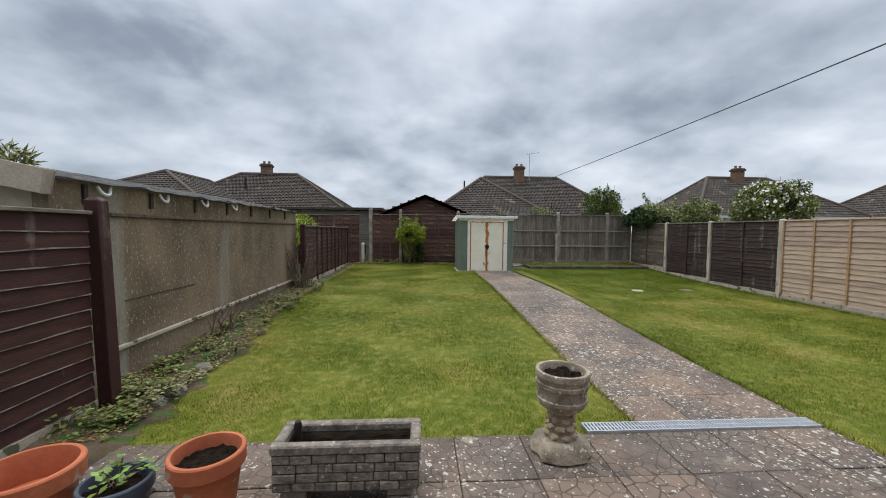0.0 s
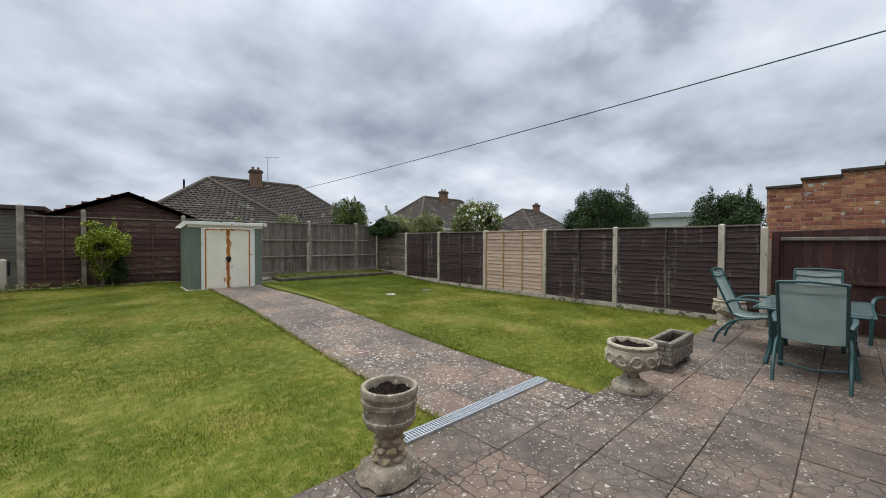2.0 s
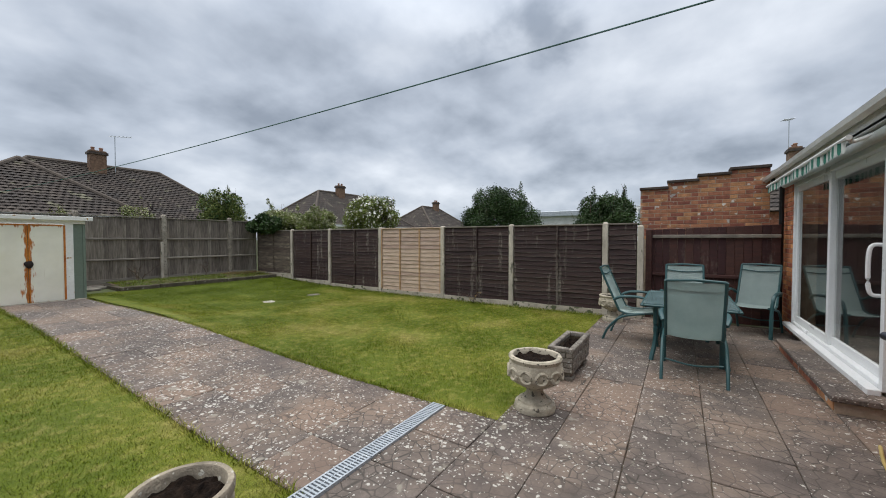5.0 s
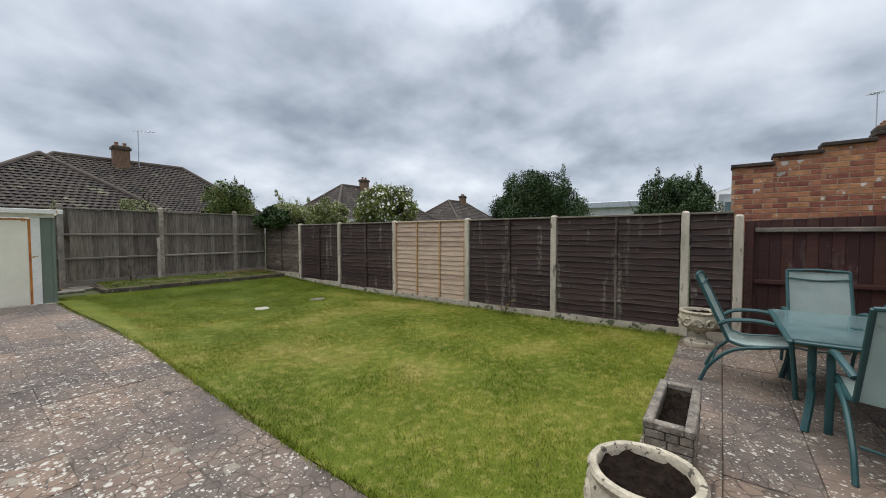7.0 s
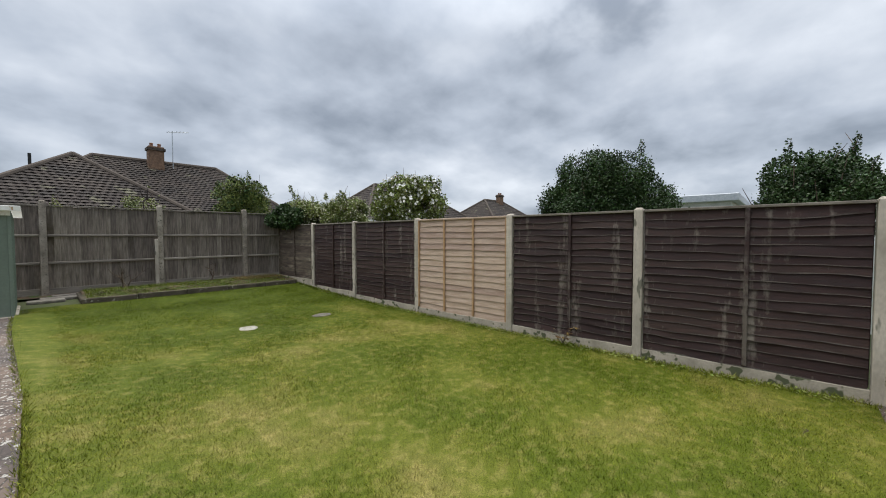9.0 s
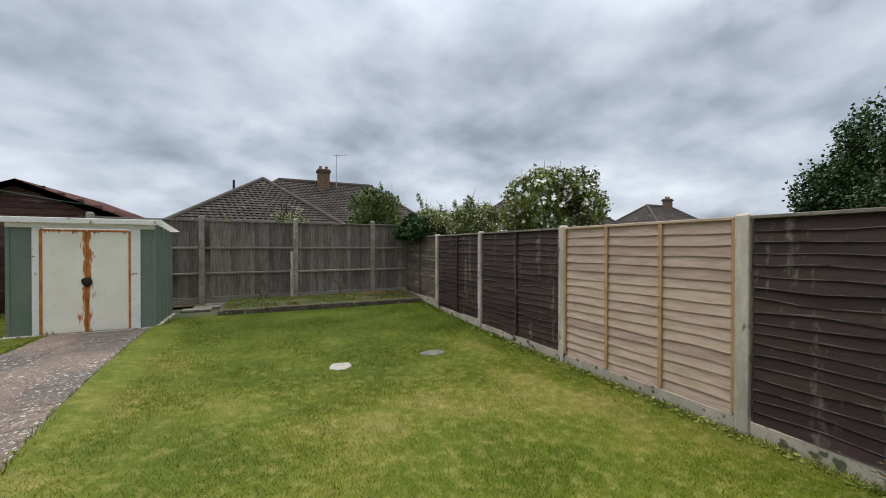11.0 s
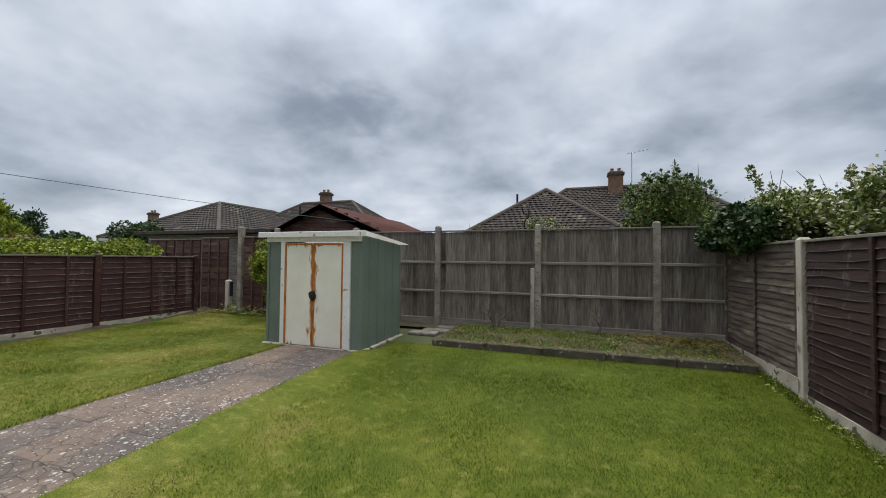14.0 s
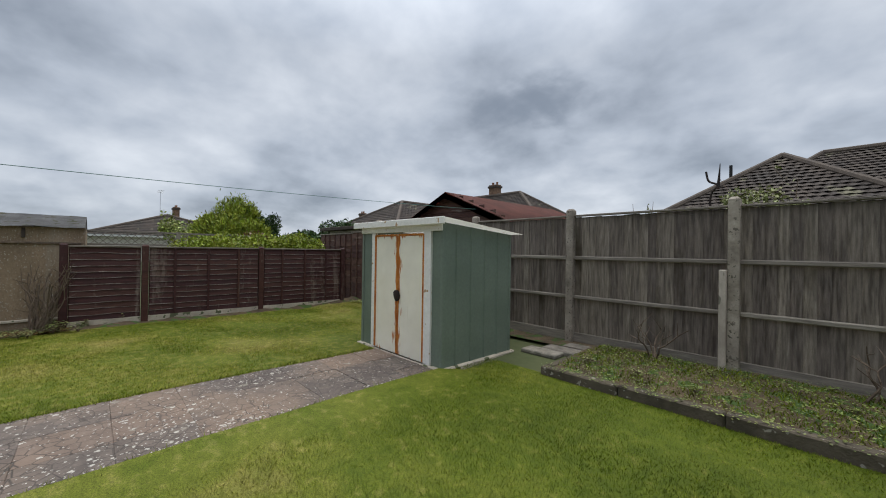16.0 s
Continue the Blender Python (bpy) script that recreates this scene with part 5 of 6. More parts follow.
def trough(x0, x1, y0, y1, z, h, foot, label, material="darkcast"):
    """A cast trough with block courses in its sides, on two block feet."""
    t = thing("stone_trough", ((x0 + x1) / 2, (y0 + y1) / 2, z), label, "planter")
    b = 0.045
    z1 = z + h
    for a in ((x0, x1, y0, y0 + b), (x0, x1, y1 - b, y1), (x0, x0 + b, y0 + b, y1 - b), (x1 - b, x1, y0 + b, y1 - b)):
        part("side", boxed(a[0], a[1], a[2], a[3], z + foot, z1 - 0.05), "joint", t)
    part("floor", boxed(x0 + b, x1 - b, y0 + b, y1 - b, z + foot, z + foot + 0.03), material, t)
    for a in ((x0 - 0.012, x1 + 0.012, y0 - 0.012, y0 + b), (x0 - 0.012, x1 + 0.012, y1 - b, y1 + 0.012), (x0 - 0.012, x0 + b, y0 + b, y1 - b), (x1 - b, x1 + 0.012, y0 + b, y1 - b)):
        part("rim", boxed(*a, z1 - 0.05, z1, bevel=0.008), material, t)
    rr = random.Random(int(x0 * 10))
    ch = (h - foot - 0.05) / 4
    for face in range(4):
        lo, hi = (x0, x1) if face < 2 else (y0, y1)
        for c in range(4):
            u = lo
            while u < hi - 0.02:
                w = rr.uniform(0.07, 0.15)
                e = min(u + w, hi)
                if hi - e < 0.04:
                    e = hi
                d = rr.uniform(0.004, 0.012)
                za, zb = z + foot + c * ch + 0.003, z + foot + (c + 1) * ch - 0.003
                q = ((u + 0.003, e - 0.003, y0 - d, y0 + 0.01), (u + 0.003, e - 0.003, y1 - 0.01, y1 + d), (x0 - d, x0 + 0.01, u + 0.003, e - 0.003), (x1 - 0.01, x1 + d, u + 0.003, e - 0.003))[face]
                part("block", boxed(*q, za, zb, bevel=0.004), material, t)
                u = e
    long_x = (x1 - x0) > (y1 - y0)
    for k in (0, 1):
        for c in range(2):
            za, zb = z + c * foot / 2 + 0.001, z + (c + 1) * foot / 2 - 0.004
            if long_x:
                xx = x0 + 0.03 if k == 0 else x1 - 0.17
                part("foot", boxed(xx, xx + 0.14, y0 + 0.01 * (c + 1), y1 - 0.01, za, zb, bevel=0.006), material, t)
            else:
                yy = y0 + 0.03 if k == 0 else y1 - 0.17
                part("foot", boxed(x0 + 0.01 * (c + 1), x1 - 0.01, yy, yy + 0.14, za, zb, bevel=0.006), material, t)
    part("soil", mound(bmesh.new(), (x0 + x1) / 2, (y0 + y1) / 2, (x1 - x0) / 2 - b, (y1 - y0) / 2 - b, z1 - 0.085, 0.035, square=True), "soil", t, "dark crumbly soil")
    return t


trough(-0.76, 0.0, 1.93, 2.19, 0.012, 0.36, 0.11, "dark lichened stone-block trough at the lawn's edge")
trough(4.28, 5.06, 1.79, 2.04, 0.012, 0.35, 0.09, "long grey stone-block trough filled with soil")
fig = thing("garden_ornament", (-0.68, 2.1, 0.30), "small dark ornament standing in the stone trough", "ornament")
part("ornament_body", lathe(bmesh.new(), -0.68, 2.1, [(0.02, 0.28), (0.028, 0.31), (0.018, 0.36), (0.022, 0.39), (0.016, 0.415), (0.004, 0.42)], 12), "dark_metal", fig, smooth=True)

# barrel planter on a pebbled stem
bp = thing("pedestal_planter", (0.96, 2.36, 0.012), "weathered barrel-shaped stone planter on a pebbled pedestal", "planter")
X, Y = 0.96, 2.40
part("base", lathe(bmesh.new(), X, Y, [(0.17, 0.012), (0.19, 0.03), (0.185, 0.07), (0.15, 0.115), (0.11, 0.125)], 28, 0.25, 3), "cast", bp, smooth=True)
part("stem", lathe(bmesh.new(), X, Y, [(0.105, 0.11), (0.092, 0.16), (0.074, 0.24), (0.07, 0.31), (0.085, 0.34)], 24), "cast", bp, smooth=True)
for r in range(4):
    zz, rad = 0.15 + r * 0.052, 0.094 - r * 0.0085
    for k in range(8):
        a = math.tau * (k + 0.5 * (r % 2)) / 8
        rock(X + math.cos(a) * rad * 0.88, Y + math.sin(a) * rad * 0.88, zz, 0.027, r * 9 + k, "stone", "pebble", parent=bp)
part("bowl", lathe(bmesh.new(), X, Y, [(r, 0.325 + (z - 0.335) * 0.92) for r, z in ((0.06, 0.335), (0.128, 0.34), (0.145, 0.355), (0.153, 0.39), (0.165, 0.395), (0.166, 0.415), (0.157, 0.42), (0.163, 0.50), (0.173, 0.505), (0.174, 0.53), (0.165, 0.535), (0.167, 0.56), (0.176, 0.57), (0.178, 0.60), (0.172, 0.612), (0.152, 0.612), (0.146, 0.60), (0.14, 0.54))], 44, 0.012), "cast", bp, smooth=True)
part("soil", mound(bmesh.new(), X, Y, 0.145, 0.145, 0.535, 0.03), "soil", bp, "dark crumbly soil")


def urn(x, y, s, label):
    t = thing("stone_urn", (x, y, 0.012), label, "urn", "carved stone urns")
    z = 0.012
    prof = [(0.17, 0.0), (0.178, 0.03), (0.17, 0.06), (0.145, 0.075), (0.14, 0.09), (0.10, 0.11), (0.075, 0.15), (0.072, 0.18), (0.085, 0.195), (0.083, 0.205)]
    part("foot", lathe(bmesh.new(), x, y, [(r * s, z + h * s) for r, h in prof], 36, 0.03), "paleurn", t, smooth=True)
    prof = [(0.07, 0.20), (0.12, 0.21), (0.19, 0.25), (0.225, 0.30), (0.232, 0.35), (0.225, 0.40), (0.215, 0.425), (0.225, 0.445), (0.232, 0.46), (0.222, 0.475), (0.195, 0.475), (0.185, 0.46), (0.185, 0.40)]
    bowl = part("bowl", lathe(bmesh.new(), x, y, [(r * s, z + h * s) for r, h in prof], 44, 0.025, x), "paleurn", t, smooth=True)
    for k in range(11):
        a0 = math.tau * k / 11
        bm = bmesh.new()
        for sgn in (1, -1):
            pts = []
            for i in range(15):
                q = i / 14 * 4.4
                rad = 0.062 * (1 - 0.75 * i / 14)
                da, dz = (sgn * 0.05 + sgn * rad * math.cos(q)) / 0.232, 0.335 + rad * math.sin(q) * (1 if k % 2 else -1)
                rr = 0.228 if dz > 0.29 else 0.228 - (0.29 - dz) * 0.9
                pts.append((x + s * rr * math.cos(a0 + da), y + s * rr * math.sin(a0 + da), z + s * dz))
            tube(bm, pts, 0.0165 * s, 6, 0.007 * s)
        part("scroll", bm, "paleurn", bowl, smooth=True)
    part("soil", mound(bmesh.new(), x, y, 0.19 * s, 0.19 * s, z + 0.435 * s, 0.03), "soil", t, "dark crumbly soil")


urn(3.51, 1.93, 1.0, "pale carved stone urn full of soil on the patio")
urn(7.72, 1.9, 1.0, "pale carved stone urn beside the fence")

# drain channel
dr = thing("drain_channel", (2.3, 2.67, 0), "galvanised slotted drain grating across the path", "drain")
for k, (a, b) in enumerate(((1.25, 2.17), (2.18, 3.1))):
    gr = part("grating", boxed(a, b, 2.605, 2.617, 0.004, 0.03), "galv", dr)
    part("edge_rail", boxed(a, b, 2.718, 2.73, 0.004, 0.03), "galv", gr)
    part("mid_rail", boxed(a, b, 2.664, 2.671, 0.004, 0.028), "galv", gr)
    n = 34
    for i in range(n + 1):
        x = a + (b - a - 0.014) * i / n
        part("bar", boxed(x, x + 0.0135, 2.617, 2.718, 0.006, 0.029), "galv", gr)
part("trench", boxed(1.24, 3.11, 2.60, 2.735, -0.02, 0.003), "joint", dr)

# ---- table and chairs ----
tb = thing("patio_table", (6.22, 0.78, 0.012), "dark teal metal patio table with frosted glass top", "table")
T0, T1, T2, T3 = 5.5, 6.95, 0.28, 1.28
part("tabletop", boxed(T0 + 0.03, T1 - 0.03, T2 + 0.03, T3 - 0.03, 0.703, 0.711), "table_glass", tb, "frosted glass top")
for a in ((T0, T1, T2, T2 + 0.04), (T0, T1, T3 - 0.04, T3), (T0, T0 + 0.04, T2 + 0.04, T3 - 0.04), (T1 - 0.04, T1, T2 + 0.04, T3 - 0.04)):
    part("edge_frame", boxed(*a, 0.675, 0.702, bevel=0.008), "teal", tb)
for x, y, sx, sy in ((T0 + 0.12, T2 + 0.16, -1, -1), (T0 + 0.12, T3 - 0.16, -1, 1), (T1 - 0.12, T2 + 0.16, 1, -1), (T1 - 0.12, T3 - 0.16, 1, 1)):
    part("leg", tube(bmesh.new(), spline([(x, y, 0.69), (x - sx * 0.02, y, 0.5), (x - sx * 0.02, y, 0.25), (x + sx * 0.06, y + sy * 0.04, 0.012)]), 0.027, 8), "teal", tb, smooth=True)
part("parasol_cap", lathe(bmesh.new(), 6.2, 0.78, [(0.03, 0.70), (0.034, 0.718), (0.02, 0.72)], 14), "teal", tb, smooth=True)


def sling_chair():
    """A reclining sling chair at the origin, facing +x."""
    t = thing("patio_chair", (0, 0, 0), "teal metal patio chair with pale mesh sling seat", "chair", "chairs round the patio table")
    w = 0.255
    back = [(-0.02, 0.44), (-0.10, 0.62), (-0.20, 0.85), (-0.29, 1.06)]
    seat = [(0.46, 0.455), (0.30, 0.43), (0.10, 0.41), (-0.02, 0.44)]

    def strip(pts):
        bm = bmesh.new()
        sp = spline([(p[0], 0, p[1]) for p in pts], 4)
        rows = []
        for p in sp:
            rows.append([bm.verts.new((p.x - 0.012 * (1 - (2 * j / 6 - 1) ** 2), w * (2 * j / 6 - 1) * 0.96, p.z - 0.016 * (1 - (2 * j / 6 - 1) ** 2))) for j in range(7)])
        for a, b in zip(rows, rows[1:]):
            for j in range(6):
                bm.faces.new((a[j], a[j + 1], b[j + 1], b[j]))
        bmesh.ops.solidify(bm, geom=bm.faces[:], thickness=0.004)
        return bm

    part("backrest", strip(back), "sling", t, "pale teal mesh back", smooth=True)
    part("seat", strip(seat), "sling", t, "pale teal mesh seat", smooth=True)
    for s in (-1, 1):
        part("back_frame", tube(bmesh.new(), spline([(p[0], s * w, p[1]) for p in back]), 0.016), "teal", t, smooth=True)
        part("seat_frame", tube(bmesh.new(), spline([(p[0], s * w, p[1]) for p in seat]), 0.016), "teal", t, smooth=True)
        part("arm_leg", tube(bmesh.new(), spline([(-0.09, s * (w + 0.02), 0.60), (0.02, s * (w + 0.05), 0.655), (0.25, s * (w + 0.05), 0.665), (0.40, s * (w + 0.04), 0.60), (0.44, s * (w + 0.03), 0.40), (0.47, s * (w + 0.03), 0.0)], 6), 0.02, 8, flat=1.25), "teal", t, smooth=True)
        part("rear_leg", tube(bmesh.new(), spline([(0.30, s * (w + 0.02), 0.43), (0.02, s * (w + 0.03), 0.36), (-0.16, s * (w + 0.03), 0.18), (-0.24, s * (w + 0.03), 0.0)], 5), 0.017), "teal", t, smooth=True)
    part("top_bar", tube(bmesh.new(), [(-0.29, -w, 1.06), (-0.295, 0, 1.075), (-0.29, w, 1.06)], 0.015), "teal", t, smooth=True)
    part("stretcher", tube(bmesh.new(), spline([(-0.14, -w, 0.20), (-0.155, 0, 0.17), (-0.14, w, 0.20)]), 0.010), "teal", t, smooth=True)
    part("back_bar", tube(bmesh.new(), spline([(-0.24, -w, 0.98), (-0.255, 0, 0.955), (-0.24, w, 0.98)]), 0.009), "teal", t, smooth=True)
    return t


chair = sling_chair()
chair.matrix_basis = pose(5.14, 0.74, 0.012, 0, 0, 0)
copy_thing(chair, pose(7.36, 0.81, 0.012, 0, 0, 180))
copy_thing(chair, pose(8.08, -0.16, 0.012, 0, 0, 160))
copy_thing(chair, pose(6.57, 1.58, 0.012, 0, 0, -93))

# ---- wheeled bin ----
def wheelie_bin(m):
    t = thing("wheelie_bin", (0, 0, 0), "black plastic wheelie bin with closed lid", "bin")

    def rounded(levels, r):
        """A closed hull of rounded rectangles: (height, half width, back, front)."""
        bm = bmesh.new()
        rings = []
        for z, a, b0, b1 in levels:
            ring = []
            for cx, cy in ((b1, a), (b0, a), (b0, -a), (b1, -a)):
                for k in range(4):
                    q = {(True, True): 0, (False, True): 90, (False, False): 180, (True, False): 270}[(cx > 0, cy > 0)] + 30 * k
                    ring.append(bm.verts.new((cx - math.copysign(r, cx) + r * math.cos(radians(q)), cy - math.copysign(r, cy) + r * math.sin(radians(q)), z)))
            rings.append(ring)
        for a, b in zip(rings, rings[1:]):
            for k in range(16):
                bm.faces.new((a[k], a[(k + 1) % 16], b[(k + 1) % 16], b[k]))
        bm.faces.new(rings[0])
        bm.faces.new(rings[-1])
        return bm

    bm = rounded(((0.05, 0.205, -0.235, 0.19), (0.30, 0.23, -0.25, 0.215), (0.86, 0.265, -0.30, 0.255), (0.90, 0.285, -0.32, 0.275), (0.95, 0.285, -0.32, 0.275)), 0.06)
    part("body", bm, "black", t, smooth=True)
    lid = part("lid", rounded(((0.952, 0.295, -0.35, 0.30), (0.962, 0.305, -0.36, 0.31), (0.982, 0.303, -0.36, 0.308), (0.996, 0.28, -0.33, 0.285)), 0.09), "black", t, smooth=True)
    part("lid_dome", rounded(((0.99, 0.25, -0.24, 0.25), (1.012, 0.245, -0.235, 0.245), (1.026, 0.21, -0.20, 0.21)), 0.10), "black", lid, smooth=True)
    for k in range(3):
        part("lid_rib", boxed(-0.36, -0.27, -0.2 + 0.17 * k, -0.14 + 0.17 * k, 0.985, 1.005, bevel=0.006), "black", lid)
    part("handle", tube(bmesh.new(), [(-0.40, -0.24, 0.97), (-0.40, 0.24, 0.97)], 0.018, 10), "black", t, smooth=True)
    for s in (-1, 1):
        part("handle_arm", boxed(-0.41, -0.31, s * 0.2 - 0.015, s * 0.2 + 0.015, 0.91, 0.975, bevel=0.005), "black", t)
        wbm = lathe(bmesh.new(), 0, 0, [(0.03, -0.025), (0.07, -0.028), (0.09, -0.022), (0.095, 0.0), (0.09, 0.022), (0.07, 0.028), (0.03, 0.025)], 24)
        for v in wbm.verts:
            v.co = Vector((-0.25 + v.co.x, s * 0.25 + v.co.z, 0.095 + v.co.y))
        part("wheel", wbm, "black", t, smooth=True)
    part("axle", tube(bmesh.new(), [(-0.25, -0.25, 0.10), (-0.25, 0.25, 0.10)], 0.012), "dark_metal", t)
    t.matrix_basis = m
    return t


wheelie_bin(pose(2.70, -0.36, 0.012, 0, 0, -82) @ Matrix.Diagonal((1, 1, 1.07, 1)))
solid("garden_hose", tube(bmesh.new(), spline([(4.2, -0.34, 0.03), (3.9, -0.27, 0.03), (3.62, -0.24, 0.05), (3.5, -0.3, 0.25), (3.52, -0.5, 0.42)]), 0.011), "hose", "yellow garden hose end beside the bin", "hose", smooth=True)

# ---- clothes line ----
pts = []
for i in range(41):
    u = i / 40
    y = -0.35 + 14.45 * u
    pts.append((1.88 - 0.45 * u, y, 2.30 - 0.484 * u + 0.564 * u * u))
solid("washing_line", tube(bmesh.new(), pts, 0.0032, 5), "wire", "thin green washing line strung across the garden", "wire", smooth=True)

# ---- neighbouring buildings ----
def hip_roof(parent, x0, x1, y0, y1, z0, rx0, rx1, ry, z1, courses=16, swap=False):
    """A hipped roof of raised tile courses with ridge tiles."""
    c = [Vector(p) for p in ((x0, y0, z0), (x1, y0, z0), (x1, y1, z0), (x0, y1, z0))]
    r = [Vector((rx0, ry, z1)), Vector((rx1, ry, z1))]
    if swap:
        c = [Vector((v.y, v.x, v.z)) for v in c]
        r = [Vector((v.y, v.x, v.z)) for v in r]
    for q, (a, b, p, s) in enumerate(((c[0], c[1], r[1], r[0]), (c[1], c[2], r[1], r[1]), (c[2], c[3], r[0], r[1]), (c[3], c[0], r[0], r[0]))):
        bm = bmesh.new()
        nrm = (b - a).cross(s - a).normalized()
        if nrm.z < 0:
            nrm = -nrm
        wide = (b - a).length
        for k in range(courses):
            f0, f1 = k / courses, (k + 1) / courses
            lo = (a.lerp(s, f0) + nrm * 0.05, b.lerp(p, f0) + nrm * 0.05)
            hi = (a.lerp(s, f1) + nrm * 0.005, b.lerp(p, f1) + nrm * 0.005)
            n = max(1, int((lo[1] - lo[0]).length / 0.27))
            for i in range(n):
                u0, u1 = (i + 0.02) / n, (i + 0.98) / n
                m0, m1 = (u0 + u1) / 2, (u0 + u1) / 2
                g = [lo[0].lerp(lo[1], u0), lo[0].lerp(lo[1], m0) + nrm * 0.025, lo[0].lerp(lo[1], u1), hi[0].lerp(hi[1], u1), hi[0].lerp(hi[1], m1) + nrm * 0.025, hi[0].lerp(hi[1], u0)]
                vs = [bm.verts.new(x) for x in g]
                bm.faces.new((vs[0], vs[1], vs[4], vs[5]))
                bm.faces.new((vs[1], vs[2], vs[3], vs[4]))
        under = [bm.verts.new(x) for x in (a, b, p, s)] if (p - s).length > 0.01 else [bm.verts.new(x) for x in (a, b, p)]
        bm.faces.new(under)
        part("roof_slope", bm, "tile", parent)
    bm = bmesh.new()
    if (r[1] - r[0]).length > 0.1:
        tube(bm, [r[0] + Vector((0, 0, 0.03)), r[1] + Vector((0, 0, 0.03))], 0.14, 8)
    for a, b in ((c[0], r[0]), (c[3], r[0]), (c[1], r[1]), (c[2], r[1])):
        tube(bm, [a + Vector((0, 0, 0.06)), b + Vector((0, 0, 0.04))], 0.12, 8)
    part("ridge_tiles", bm, "tile_ridge", parent)


def chimney(parent, x, y, z0, z1, s=0.4):
    ch = part("chimney", boxed(x - s, x + s, y - s * 0.7, y + s * 0.7, z0, z1, bevel=0.01), "chimney_brick", parent, "brick chimney stack")
    part("cap", boxed(x - s - 0.07, x + s + 0.07, y - s * 0.7 - 0.07, y + s * 0.7 + 0.07, z1 - 0.25, z1 - 0.1), "coping", ch)
    for k in (-0.5, 0.5):
        part("chimney_pot", lathe(bmesh.new(), x + k * s, y, [(0.10, z1 - 0.12), (0.09, z1 + 0.15), (0.115, z1 + 0.18), (0.09, z1 + 0.22)], 12), "clay", ch, smooth=True)


def aerial(parent, x, y, z0, z1):
    bm = tube(bmesh.new(), [(x, y, z0), (x, y, z1)], 0.025, 6)
    tube(bm, [(x - 0.3, y, z1 - 0.1), (x + 0.9, y, z1 + 0.1)], 0.02, 5)
    for k in range(6):
        xx = x - 0.2 + 0.2 * k
        tube(bm, [(xx, y - 0.25, z1 - 0.06 + 0.03 * k), (xx, y + 0.25, z1 - 0.06 + 0.03 * k)], 0.012, 4)
    part("aerial", bm, "galv", parent, "thin metal television aerial")


def bungalow(at, label, x0, x1, y0, y1, eave, roof, swap=False):
    t = thing("bungalow", at, label, "house", "neighbouring bungalows")
    part("wall", boxed(x0 + 0.4, x1 - 0.4, y0 + 0.4, y1 - 0.4, 0, eave), "render", t)
    part("fascia", boxed(x0, x1, y0, y1, eave - 0.16, eave + 0.02), "white_paint", t)
    for k in range(3):
        u = x0 + (x1 - x0) * (0.22 + 0.28 * k)
        wdw = part("window", boxed(u - 0.7, u + 0.7, y0 + 0.36, y0 + 0.395, 1.0, 2.1), "upvc", t)
        part("pane", boxed(u - 0.6, u + 0.6, y0 + 0.34, y0 + 0.355, 1.1, 2.0), "table_glass", wdw)
    if swap:
        hip_roof(t, y0, y1, x0, x1, eave, *roof, swap=True)
    else:
        hip_roof(t, x0, x1, y0, y1, eave, *roof)
    return t


h1 = bungalow((8, 32, 0), "bungalow with brown tiled hip roof and brick chimney", 1.6, 15.6, 27.6, 37.2, 2.7, (5.6, 12.0, 32.4, 6.15, 25))
part("wing_wall", boxed(1.2, 8.0, 24.6, 28, 0, 2.6), "render", h1)
part("wing_fascia", boxed(0.7, 8.5, 24.2, 28, 2.45, 2.62), "white_paint", h1)
hip_roof(h1, 0.7, 8.5, 24.2, 33.0, 2.6, 4.6, 4.61, 28.3, 5.45, 20)
chimney(h1, 8.5, 31.9, 5.5, 7.05)
aerial(h1, 9.4, 31.9, 5.8, 8.2)
part("flue", tube(bmesh.new(), [(3.2, 27, 3.8), (3.2, 27, 5.1)], 0.055, 8), "blackpipe", h1)
h2 = bungalow((-12, 32, 0), "bungalow with brown tiled hip roof and small chimney", -19.5, -5.2, 27.8, 36.5, 2.7, (-14.8, -10.2, 32.0, 6.0, 25))
chimney(h2, -12.75, 32.2, 5.4, 6.9)
part("vent_pipe", tube(bmesh.new(), [(-13.6, 30.2, 4.6), (-13.6, 30.2, 5.5)], 0.08, 8), "blackpipe", h2)
h3 = bungalow((-16, 25, 0), "bungalow with wide grey-brown tiled hip roof", -21.8, -11.8, 21.8, 34.5, 2.7, (26.0, 31.0, -16.8, 5.25, 16), True)
h4 = bungalow((27, 30, 0), "bungalow with brown hip roof and chimney beyond the fence", 20.6, 34.5, 26.5, 35, 2.8, (24.6, 30.0, 30.8, 6.2, 16))
chimney(h4, 27.0, 30.4, 5.6, 7.0)
h5 = bungalow((40, 28, 0), "far bungalow with brown roof and brick chimney", 36.0, 46.0, 25.0, 33, 2.8, (39.4, 43.0, 29.0, 5.7, 14))
chimney(h5, 42.0, 28.6, 5.0, 6.5)
h6 = bungalow((-42, 12, 0), "far bungalow with grey roof and aerials", -49, -38, 8.0, 22.0, 2.6, (-44.5, -42.5, 14.5, 4.9, 14))
chimney(h6, -43.5, 15.4, 4.4, 5.9)
aerial(h6, -43.4, 14.0, 4.6, 7.4)
h7 = bungalow((-34, 34, 0), "far bungalow with brick chimney behind the hedge", -40, -29, 30.5, 38, 2.6, (-36, -33, 34, 4.8, 12))
chimney(h7, -33.4, 32.6, 3.8, 6.0)
fg = thing("flat_roof_garage", (21, 6, 0), "white flat-roofed garage beyond the fence", "garage")
part("wall", boxed(18.5, 26, 4.0, 8.6, 0, 2.6), "white_paint", fg)
part("roof", boxed(18.3, 26.2, 3.8, 8.8, 2.6, 2.85, bevel=0.02), "galv", fg)
